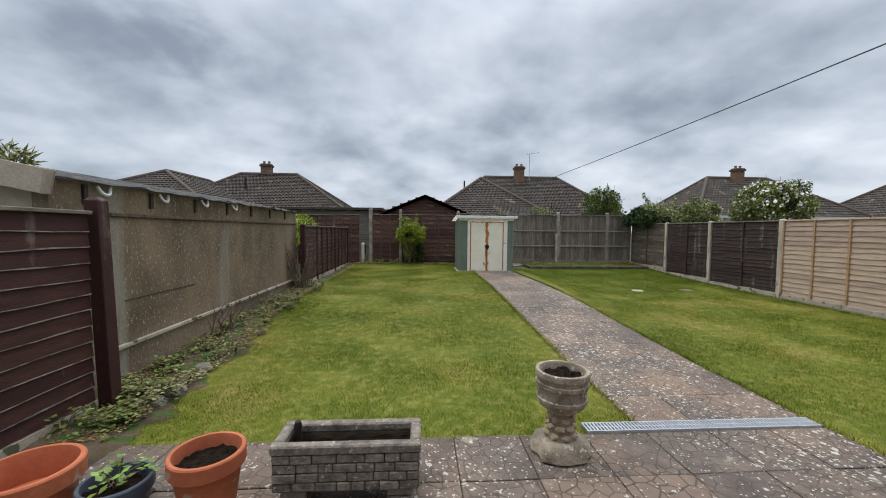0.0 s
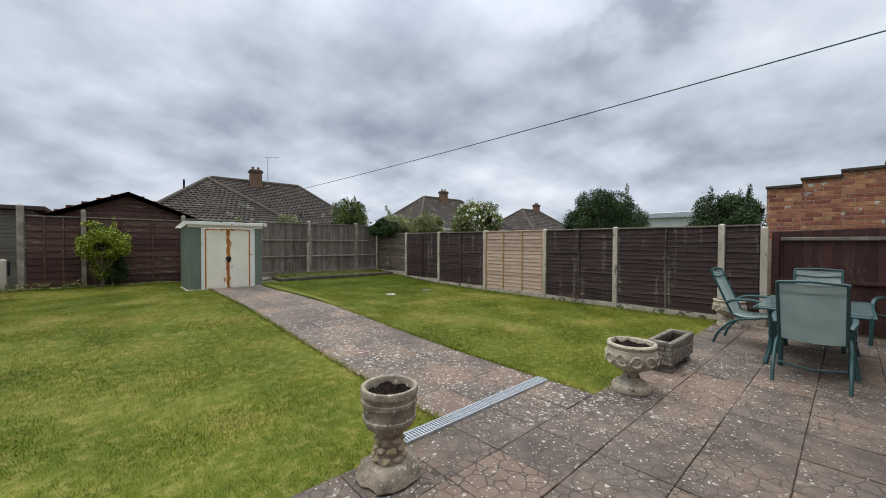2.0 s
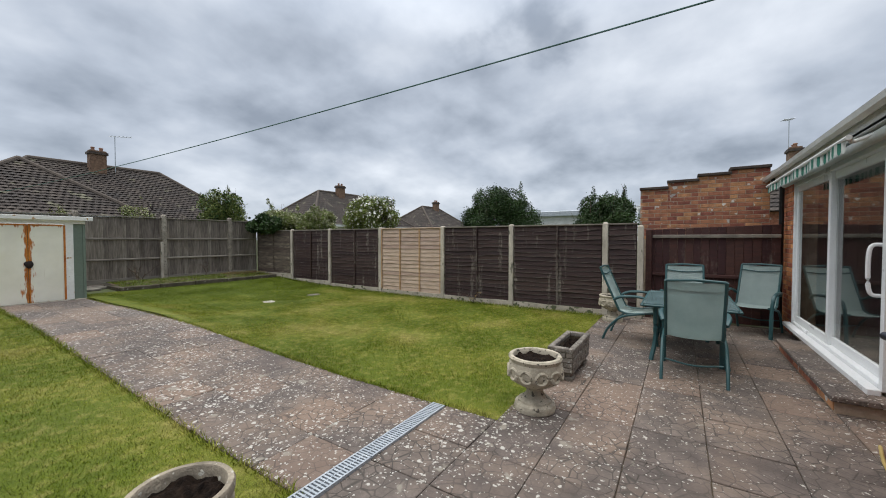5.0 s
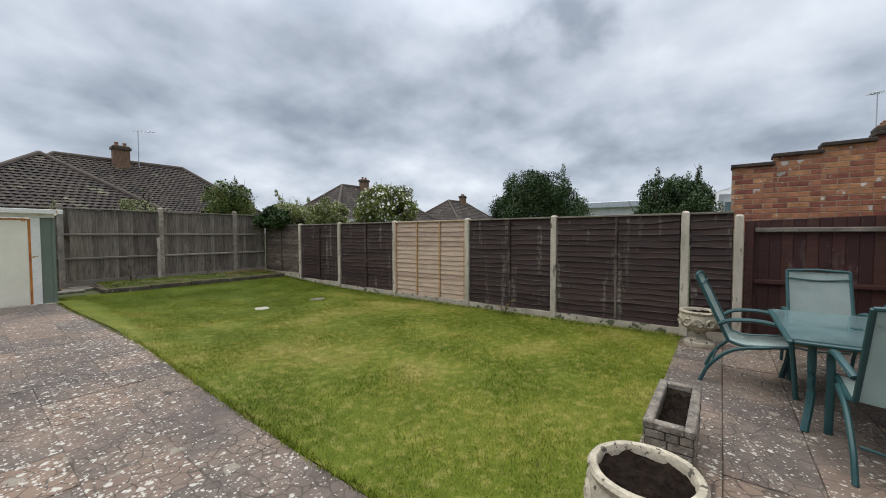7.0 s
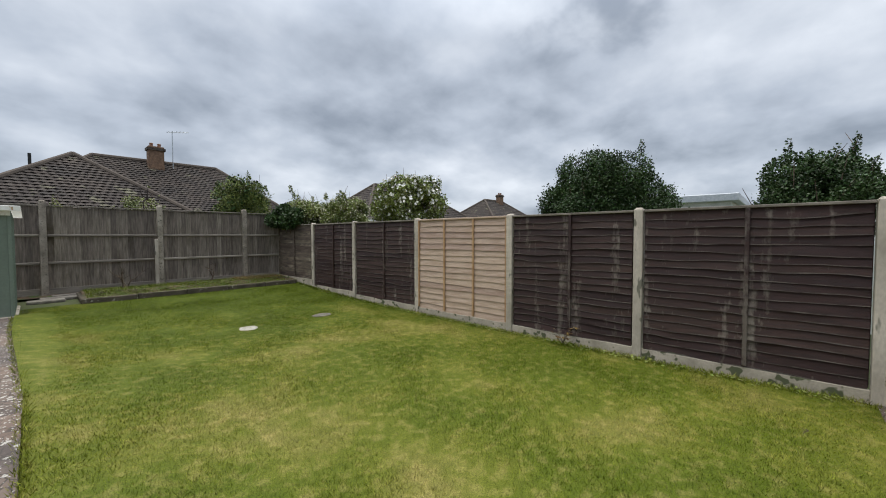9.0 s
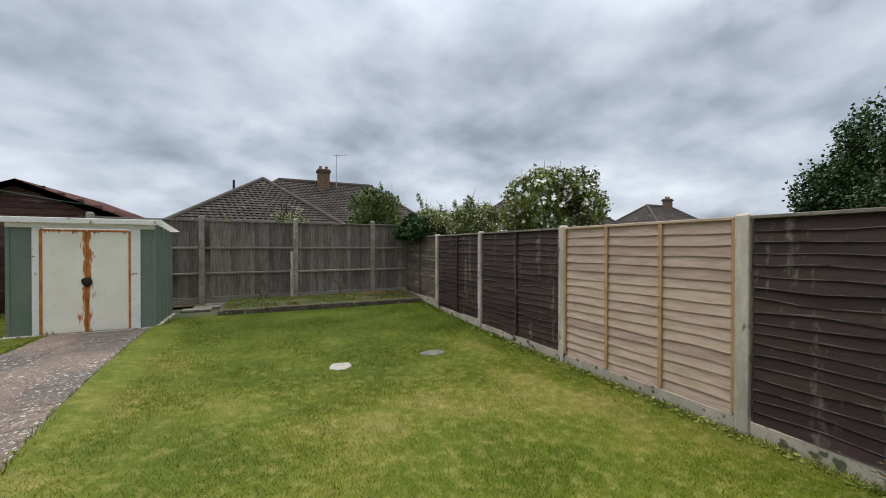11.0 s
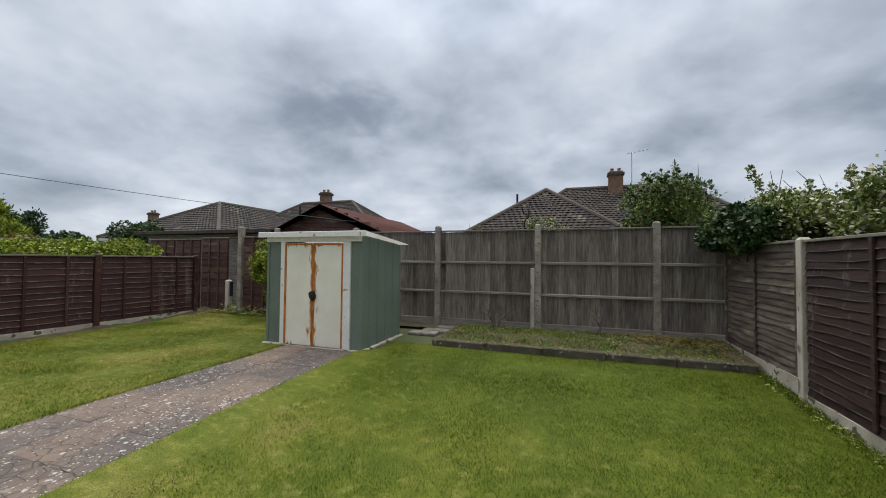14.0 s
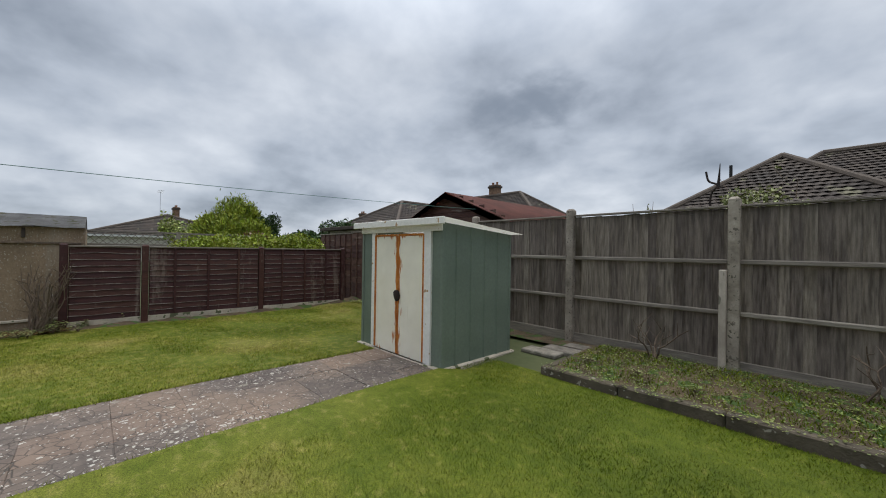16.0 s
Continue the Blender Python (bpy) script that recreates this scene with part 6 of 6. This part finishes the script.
cs = thing("conservatory", (12.5, 0.9, 0), "white-framed conservatory beyond the brick wall", "conservatory")
part("wall", boxed(10.6, 14, 0.0, 1.75, 0, 2.25), "upvc", cs)
bm = bmesh.new()
v = [bm.verts.new(c) for c in ((10.5, 1.9, 2.25), (14.1, 1.9, 2.25), (14.1, -0.2, 3.0), (10.5, -0.2, 3.0))]
f = bm.faces.new(v)
bmesh.ops.solidify(bm, geom=[f], thickness=0.08)
part("roof", bm, "upvc", cs)
for k in range(3):
    part("pane", boxed(10.57, 10.6, 0.25 + 0.5 * k, 0.65 + 0.5 * k, 1.5, 2.1), "table_glass", cs)
far_ch = thing("far_house", (30, -5.2, 0), "far brick house with chimney and aerial", "house")
part("wall", boxed(27, 36, -10, -2, 0, 3.0), "oldbrick", far_ch)
hip_roof(far_ch, 26.6, 36.4, -10.4, -1.6, 3.0, 30, 33, -6, 5.9, 12)
chimney(far_ch, 29.6, -4.6, 4.5, 6.8)
aerial(far_ch, 29.9, -4.4, 5.8, 8.6)
# neighbour's timber shed behind the back fence
ns = thing("timber_shed", (0.2, 16, 0), "brown timber shed with reddish felt gable roof", "shed")
bm = bmesh.new()
v = [bm.verts.new(c) for c in ((-1.35, 14.65, 0), (1.8, 14.65, 0), (1.8, 14.65, 2.2), (0.2, 14.65, 2.8), (-1.35, 14.65, 2.2))]
f = bm.faces.new(v)
e = bmesh.ops.extrude_face_region(bm, geom=[f])
bmesh.ops.translate(bm, verts=[q for q in e["geom"] if isinstance(q, bmesh.types.BMVert)], vec=(0, 4.2, 0))
part("body", bm, "redbrown_x", ns)
for k in range(7):
    z = 1.95 + k * 0.12
    half = 1.5 if z < 2.2 else 1.55 * (2.82 - z) / 0.62
    if half > 0.1:
        part("cladding_board", boxed(0.2 - half, 0.2 + half, 14.62, 14.645, z, z + 0.115, bevel=0.006), "redbrown_x", ns)
for s, x1, z1 in ((-1, -1.55, 2.13), (1, 2.0, 2.13)):
    bm = bmesh.new()
    v = [bm.verts.new(c) for c in ((0.2, 14.45, 2.88), (x1, 14.45, z1), (x1, 19.0, z1), (0.2, 19.0, 2.88))]
    f = bm.faces.new(v)
    bmesh.ops.solidify(bm, geom=[f], thickness=0.05)
    part("roof_slope", bm, "redroof", ns)
    bm = bmesh.new()
    v = [bm.verts.new(c) for c in ((0.2, 14.43, 2.86), (x1, 14.43, z1 - 0.02), (x1, 14.43, z1 - 0.14), (0.2, 14.43, 2.74))]
    f = bm.faces.new(v)
    bmesh.ops.solidify(bm, geom=[f], thickness=0.025)
    part("barge_board", bm, "redbrown", ns)
fs = thing("flat_roof_outbuilding", (-4.2, 17, 0), "grey boarded outbuilding with flat felt roof", "outbuilding")
part("wall", boxed(-7.5, -1.75, 15.6, 19, 0, 2.28), "render", fs)
for k in range(20):
    part("weatherboard", boxed(-7.5, -1.73, 15.575, 15.6, 0.25 + k * 0.1, 0.343 + k * 0.1, bevel=0.004), "grey_rail", fs)
part("roof", boxed(-7.8, -1.5, 15.3, 19.2, 2.29, 2.40, bevel=0.01), "coping", fs)

# ---- trees and shrubs ----
def crown_mesh(name, blobs, count, leaf, material, seed, upward=0.2, slim=0.45, petals=1):
    """Leaves scattered through uneven lobes, thickest near their skins."""
    rg = np.random.default_rng(seed)
    vol = np.array([b[3] * b[4] * b[5] for b in blobs]) ** (2 / 3)
    pick = rg.choice(len(blobs), count, p=vol / vol.sum())
    B = np.array(blobs)[pick]
    d = rg.normal(size=(count, 3))
    d /= np.linalg.norm(d, axis=1)[:, None]
    rad = rg.uniform(0.35, 1.0, count) ** 0.45 * (1 + 0.10 * rg.normal(size=count) * (rg.random(count) < 0.3))
    c = B[:, :3] + d * B[:, 3:6] * rad[:, None]
    # drop leaves in gaps
    keep = np.array([noise.noise(Vector(p) * 2.6) > -0.28 for p in c])
    c, d = c[keep], d[keep]
    n = len(c)
    u = rg.normal(size=(n, 3)) + d * 0.5
    u[:, 2] += upward
    u /= np.linalg.norm(u, axis=1)[:, None]
    s = np.cross(u, rg.normal(size=(n, 3)))
    s /= np.linalg.norm(s, axis=1)[:, None]
    if petals > 1:
        # open flowers: petals in a shallow cup round each centre
        face = d + 0.5 * rg.normal(size=(n, 3))
        face /= np.linalg.norm(face, axis=1)[:, None]
        e1 = np.cross(face, s)
        e1 /= np.linalg.norm(e1, axis=1)[:, None]
        e2 = np.cross(face, e1)
        turns = [math.tau * k / petals for k in range(petals)]
        u = np.concatenate([e1 * math.cos(q) + e2 * math.sin(q) + face * 0.35 for q in turns])
        s = np.concatenate([e2 * math.cos(q) - e1 * math.sin(q) for q in turns])
        c = np.tile(c, (petals, 1))
        n = len(c)
    L = leaf * rg.uniform(0.6, 1.3, n)[:, None]
    co = np.empty((n, 4, 3))
    co[:, 0], co[:, 1], co[:, 2], co[:, 3] = c, c + u * L * 0.5 + s * L * slim, c + u * L, c + u * L * 0.5 - s * L * slim
    return mesh_from(name, co.reshape(-1, 3).tolist(), np.arange(n * 4).reshape(-1, 4).tolist(), material)


def shrub(name, at, blobs, count, leaf, material, label, seed, flowers=None, category="shrub", twigs=0, trunk=0.05, slim=0.45, upward=0.2):
    t = thing(name, at, label, category)
    rg = random.Random(seed)
    o = Vector(at)
    bm = bmesh.new()
    tops = [Vector(b[:3]) for b in blobs]
    low = Vector((at[0], at[1], at[2]))
    fork = low.lerp(sum(tops, Vector()) / len(tops), 0.35)
    tube(bm, [low - Vector((0, 0, 0.05)), low.lerp(fork, 0.5) + Vector((0.03, 0.02, 0)), fork], trunk, 7, trunk * 0.7)
    for p in tops:
        tube(bm, spline([fork, fork.lerp(p, 0.5) + Vector((rg.uniform(-0.1, 0.1), rg.uniform(-0.1, 0.1), 0.05)), p], 3), trunk * 0.6, 5, trunk * 0.15)
    for k in range(twigs):
        b = rg.choice(blobs)
        a = Vector((b[0] + rg.uniform(-0.7, 0.7) * b[3], b[1] + rg.uniform(-0.7, 0.7) * b[4], b[2] + 0.6 * b[5]))
        tip = a + Vector((rg.uniform(-0.15, 0.15), rg.uniform(-0.15, 0.15), rg.uniform(0.3, 0.7) * b[5] + 0.15))
        tube(bm, [a, tip], 0.006, 4, 0.003)
        q = a.lerp(tip, 0.6)
        blobs = blobs + ([(q.x, q.y, q.z, 0.04, 0.04, (tip - a).length * 0.45)] if k % 2 else [])
    part("trunk", bm, "bark", t)
    me = crown_mesh("crown", blobs, count, leaf, material, seed, upward, slim)
    me.transform(Matrix.Translation(-o))
    c = tagged(new("crown", me), kind="stuff")
    c.parent = t
    if flowers:
        fm, fcount, fsize, fl = flowers
        me = crown_mesh("blossom", [(b[0], b[1], b[2] + 0.04, b[3] * 1.1, b[4] * 1.1, b[5] * 1.1) for b in blobs], fcount, fsize, fm, seed + 1, 0.3, 0.42, 5 if fm == "petal" else 1)
        me.transform(Matrix.Translation(-o))
        c = tagged(new("blossom", me), fl, kind="stuff")
        c.parent = t
    return t


def lobes(cx, cy, cz, rx, ry, rz, n, seed, size=0.5):
    rg = random.Random(seed)
    out = [(cx, cy, cz, rx * 0.75, ry * 0.75, rz * 0.75)]
    for i in range(n):
        a, e = rg.uniform(0, math.tau), rg.uniform(-0.6, 1.0)
        f = math.sqrt(max(0, 1 - e * e * 0.8))
        q = size * rg.uniform(0.7, 1.25)
        out.append((cx + rx * 0.62 * f * math.cos(a), cy + ry * 0.62 * f * math.sin(a), cz + rz * 0.62 * e, rx * q, ry * q, rz * q))
    return out


shrub("evergreen_shrub", (9.7, 5.05, 0), lobes(9.7, 5.05, 1.95, 1.0, 1.1, 0.95, 16, 1, 0.42), 90000, 0.031, "lf_dark", "dense dark green evergreen shrub behind the fence", 1, twigs=14)
shrub("evergreen_shrub", (10.3, 2.45, 0), lobes(10.3, 2.45, 1.85, 0.8, 0.85, 0.8, 14, 2, 0.42), 48000, 0.033, "lf_dark", "rounded dark green shrub near the brick wall", 2, twigs=22)
shrub("flowering_shrub", (8.95, 8.95, 0.1), lobes(8.85, 8.95, 2.08, 0.75, 0.88, 0.74, 18, 3, 0.4), 34000, 0.045, "lf_shrub", "white-flowering shrub leaning over the fence", 3, ("petal", 2300, 0.036, "white blossoms"), twigs=12)
shrub("hedge", (8.95, 12.6, 0.2), lobes(8.95, 11.8, 1.95, 0.6, 0.95, 0.55, 10, 4, 0.5) + lobes(8.8, 13.4, 1.95, 0.65, 1.1, 0.6, 10, 5, 0.5), 46000, 0.048, "lf_shrub", "leafy hedge with creamy tips hanging over the corner", 4, ("cream", 11000, 0.045, "cream flower tips"), "hedge", twigs=40)
shrub("ivy_clump", (8.75, 13.4, 0.2), lobes(8.2, 13.4, 2.0, 0.42, 0.85, 0.40, 12, 14, 0.5), 19000, 0.06, "lf_dark", "dark glossy leaves spilling over the fence corner", 44)
shrub("buddleia", (7.8, 15.4, 0.2), lobes(7.8, 15.4, 2.45, 1.0, 0.6, 0.92, 20, 6, 0.38), 26000, 0.06, "lf_shrub", "straggly buddleia with dark flower spikes behind the fence", 6, ("lf_dark", 1300, 0.10, "dark seed spikes"), twigs=14, slim=0.2, upward=0.6)
shrub("yellow_shrub", (5.2, 16, 0.2), lobes(5.3, 16.0, 2.2, 0.62, 0.5, 0.55, 9, 7, 0.4), 2600, 0.05, "lf_olive", "small yellowing shrub top behind the fence", 7, twigs=8)
shrub("yellow_shrub", (3.6, 16.5, 0.2), lobes(3.6, 16.5, 2.0, 0.3, 0.3, 0.42, 5, 8, 0.5), 900, 0.05, "lf_olive", "small yellowing shrub top behind the fence", 8, twigs=4)
shrub("golden_shrub", (-0.40, 13.62, 0.22), lobes(-0.33, 13.6, 1.42, 0.58, 0.42, 0.56, 16, 9, 0.45) + [(-0.38, 13.65, 0.85, 0.22, 0.2, 0.4)], 17000, 0.042, "lf_gold", "bright yellow-green shrub beside the metal shed", 9, twigs=12)
shrub("shrub_base", (-0.2, 13.75, 0.24), lobes(-0.15, 13.8, 0.8, 0.3, 0.2, 0.5, 6, 10, 0.5), 2600, 0.06, "lf_dark", "dark green undergrowth beneath the golden shrub", 10)
CONIFER = [(-15.9, 14.4, 2.5, 1.3, 1.3, 1.8)]
for k in range(14):
    a, far = k * 2.4, 0.5 + 1.15 * ((k * 0.37) % 1)
    CONIFER.append((-15.9 + far * math.cos(a), 14.4 + far * math.sin(a), 2.75 - 0.5 * far, 0.75, 0.75, 1.45 - 0.25 * far))
shrub("golden_conifer", (-15.9, 14.4, 0), CONIFER, 60000, 0.19, "lf_conifer", "golden green conifer with feathery outline", 11, category="tree", trunk=0.14, upward=1.3, slim=0.13)
# the conifer's shaded side, put in as an extra crown of dark leaves
shrub("conifer_shade", (-15.2, 14.9, 0), lobes(-15.2, 15.7, 2.3, 0.8, 0.8, 1.2, 10, 15, 0.4), 8000, 0.13, "lf_dark", "conifer's shaded side, added as darker green leaves", 15, category="tree", trunk=0.1, upward=0.8, slim=0.2)
shrub("climber_hedge", (-4.3, 11.5, 0), lobes(-4.2, 10.9, 1.42, 0.9, 0.9, 0.55, 8, 12, 0.5) + lobes(-4.3, 12.6, 1.42, 0.9, 1.1, 0.55, 8, 13, 0.5), 38000, 0.052, "lf_gold", "bright green climbing plant heaped behind the fence", 12, category="hedge")
shrub("rusty_shrub", (-9.5, 13.4, 0), lobes(-9.5, 13.4, 1.6, 1.3, 0.9, 0.8, 9, 16, 0.45), 5000, 0.12, "lf_rust", "rusty brown and green shrub beyond the fence", 16)
shrub("garden_tree", (-16, 24.0, 0), lobes(-14.5, 19.5, 2.2, 1.4, 1.2, 1.2, 10, 17, 0.45), 6000, 0.13, "lf_dark", "dark green rounded tree beyond the hedge", 17, category="tree", trunk=0.1)
shrub("bare_tree", (-26, 13.4, 0), lobes(-26, 13.4, 2.5, 1.5, 1.5, 1.2, 9, 18, 0.35), 2200, 0.16, "lf_mid", "thin bare-branched tree with sparse leaves", 18, category="tree", twigs=40, trunk=0.1)
shrub("palm_like_tree", (-6.6, 6.3, 0), lobes(-6.6, 6.3, 2.55, 0.4, 0.4, 0.35, 8, 19, 0.4), 700, 0.2, "lf_olive", "spiky-leaved small tree above the garage roof", 19, category="tree", slim=0.08, upward=0.5)
shrub("far_tree", (38, 9, 0), lobes(38, 9, 2.6, 2.2, 2.6, 1.5, 10, 20, 0.45), 6000, 0.25, "lf_mid", "far green tree behind the flat garage", 20, category="tree", trunk=0.15)
shrub("far_tree", (-30, 22, 0), lobes(-30, 23, 2.0, 5.0, 2.0, 1.4, 12, 21, 0.4), 7000, 0.25, "lf_dark", "far dark hedge and tree row", 21, category="tree", trunk=0.15)


def bare_climber(x, y, z, h, n, seed, spread, label):
    rg = random.Random(seed)
    t = thing("bare_shrub", (x, y, z), label, "shrub")
    for k in range(n):
        a = rg.uniform(0, math.tau)
        bm = bmesh.new()
        p = Vector((x + rg.uniform(-0.08, 0.08), y + rg.uniform(-0.1, 0.1), z - 0.02))
        pts = [p]
        for i in range(5):
            p = p + Vector((math.cos(a) * spread * h * 0.2 + rg.uniform(-0.05, 0.05), math.sin(a) * spread * h * 0.2 + rg.uniform(-0.05, 0.05), h * 0.2 * rg.uniform(0.6, 1.1)))
            pts.append(p)
        tube(bm, spline(pts, 3), 0.013, 5, 0.004)
        for i in (2, 3, 4):
            q = pts[i] + Vector((rg.uniform(-0.16, 0.16), rg.uniform(-0.16, 0.16), rg.uniform(0.04, 0.2)))
            tube(bm, [pts[i], q], 0.006, 4, 0.003)
        part("stem", bm, "bark", t)


bare_climber(-2.55, 8.25, 0.15, 1.25, 20, 1, 0.28, "dead brown climber stems against the wall's end")
bare_climber(-2.62, 5.1, 0.03, 0.5, 5, 2, 0.3, "thin dead twigs against the concrete wall")
bare_climber(4.6, 13.7, 0.31, 0.55, 5, 3, 0.7, "bare rose stems in the raised bed")
bare_climber(6.3, 13.75, 0.31, 0.6, 2, 5, 0.15, "thin bare stem in the raised bed")
bare_climber(-0.4, 13.8, 0.24, 0.8, 8, 6, 0.3, "dark bare stems under the golden shrub")

# leaf litter on the earth strip, moss and weeds by the fence
def litter(name, areas, count, size, material, seed, label):
    rg = np.random.default_rng(seed)
    vs, fs = [], []
    for i in range(count):
        a = areas[i % len(areas)]
        x, y = rg.uniform(a[0], a[1]), rg.uniform(a[2], a[3])
        c = Vector((x, y, ground_z(y, x) + a[4] + rg.uniform(0, 0.03)))
        t, s = rg.uniform(0, math.tau), size * rg.uniform(0.5, 1.4)
        d = Vector((math.cos(t), math.sin(t), rg.uniform(-0.4, 0.4))) * s
        p = Vector((-d.y, d.x, rg.uniform(-0.3, 0.3) * s)) * 0.4
        n = len(vs)
        vs += [c, c + d * 0.5 + p, c + d, c + d * 0.5 - p]
        fs.append((n, n + 1, n + 2, n + 3))
    return tagged(new(name, mesh_from(name, vs, fs, material)), label, "leaf litter", kind="stuff")


litter("leaf_litter", [(-2.8, -2.15, 2.6, 5.5, 0.03), (-2.8, -2.3, 5.5, 8.6, 0.03)], 8500, 0.026, "lf_rust", 3, "dry brown leaves and stalks on the earth strip")
litter("leaf_litter", [(-2.8, -2.1, 2.6, 5.5, 0.04), (-2.8, -2.3, 5.5, 8.6, 0.04)], 4200, 0.028, "lf_olive", 4, "low pale green weeds on the earth strip")
litter("leaf_litter", [(3.95, 8.1, 12.75, 14.0, 0.085)], 5200, 0.019, "lf_shrub", 5, "small green weeds spread over the raised bed")
litter("leaf_litter", [(6.8, 8.1, 13.2, 14.0, 0.095)], 1200, 0.035, "lf_rust", 6, "dry brown leaves on the raised bed")
litter("leaf_litter", [(-2.4, 1.1, 13.55, 14.0, 0.03), (8.0, 8.15, 2.2, 12.5, 0.0)], 2200, 0.035, "lf_mid", 7, "low green weeds along the fences")
litter("leaf_litter", [(3.82, 8.05, 12.56, 12.70, 0.095)], 1100, 0.022, "lf_shrub", 8, "moss and small weeds on the kerb top")
sprig("weed", 8.06, 4.95, 0.04, 0.18, 10, 0.05, "lf_rust", "rusty dry weed clump beside the fence", "weed", 301)
tre = thing("lattice_trellis", (-5.2, 10, 0), "grey diamond lattice trellis beyond the low fence", "trellis")
for yy in (8.6, 10.4, 12.2):
    part("post", boxed(-5.25, -5.17, yy - 0.04, yy + 0.04, 0, 1.95), "grey_rail", tre)
for zz in (1.62, 1.92):
    part("rail", boxed(-5.23, -5.19, 8.64, 12.16, zz - 0.02, zz + 0.02), "grey_rail", tre)
for s in (-1, 1):
    for k in range(24):
        yy = 8.8 + k * 0.14
        part("lath", boxed(-5.222 + 0.008 * s, -5.214 + 0.008 * s, -0.2, 0.2, -0.008, 0.008, m=Matrix.Translation((0, yy, 1.77)) @ Matrix.Rotation(radians(45 * s), 4, "X")), "grey_rail", tre)

# finial on the fence by the back post
fin = thing("iron_finial", (5.05, 14.3, 0.2), "black iron hook finial rising behind the fence", "ornament")
part("rod", tube(bmesh.new(), spline([(5.05, 14.3, 0.2), (5.05, 14.3, 1.9), (5.05, 14.3, 2.3), (5.12, 14.3, 2.42), (5.03, 14.3, 2.48), (5.0, 14.3, 2.6)]), 0.012), "dark_metal", fin, smooth=True)
part("spike", tube(bmesh.new(), [(5.12, 14.3, 2.38), (5.13, 14.3, 2.5), (5.14, 14.3, 2.68)], 0.024, 6, 0.004), "dark_metal", fin)

# ---- bricks and paving, piece by piece ----
bricks(house, 3.6, 8.9, 0.0, 2.44, HY, "x", [(DOOR[0], DOOR[1], 0, DOOR[3])], "brick", 300)
bricks(house, CORNER, 3.6, 0.0, 2.44, HY, "x", [(WIN[0], WIN[1], WIN[2], WIN[3])], "brick", 0, seed=2)
for b, a, z0, z1 in STEP_BRICKS:
    bricks(wall2, b, a, z0, z1, 9.02, "y", [], "oldbrick", 60, seed=int(a * 10 + 50))

patio = tagged(part("pavement", sheet(steps(-2.2, 8.6, 24), [-1.7, -0.62, 0.5, 1.5, 2.62], -0.001), "joint"), "weathered patio of square concrete flags with lichen", "patio", kind="structure")
path = tagged(part("path", sheet(steps(PATH0, PATH1, 3), steps(2.62, 11.82, 38), 0.004), "joint"), "lichened flagged garden path to the metal shed", "path", kind="structure")
P = 0.48
flag = []
for k in range(4):
    bm = boxed(-P / 2 + 0.003, P / 2 - 0.003, -P / 2 + 0.003, P / 2 - 0.003, -0.03, 0.012, bevel=0.004)
    for v in bm.verts:
        v.co.x += 0.004 * noise.noise(Vector((v.co.x * 9, v.co.y * 9, k)))
        v.co.y += 0.004 * noise.noise(Vector((v.co.x * 9, v.co.y * 9, k + 5)))
    me = bpy.data.meshes.new("flag")
    bm.to_mesh(me)
    bm.free()
    me.materials.append(MAT["paving"])
    flag.append(me)
rng = random.Random(12)


def lay(x, y, parent):
    ob = new("flag", flag[rng.randrange(4)])
    ob.parent = parent
    ob.matrix_basis = pose(x, y, ground_z(y, x) + rng.uniform(-0.004, 0.003), rng.uniform(-0.4, 0.4) + math.degrees(math.atan((ground_z(y + 0.2, x) - ground_z(y - 0.2, x)) / 0.4)), rng.uniform(-0.5, 0.5), rng.uniform(-0.5, 0.5) + 90 * 0)
    return ob


for i in range(-8, 15):
    for j in range(-4, 5):
        x, y = 1.93 + i * P, 0.45 + j * P
        if x > 8.5 or (y > 2.2 and x > 3.1) or x < -2.1 or (y < -0.6 and x > CORNER):
            continue
        lay(x, y, patio)
for j in range(19):
    for i in range(3):
        lay(1.93 + i * P, 2.37 + P * 0.5 + 0.12 + (j + 0.5) * P, path).scale = (1.012, 1.012, 1)
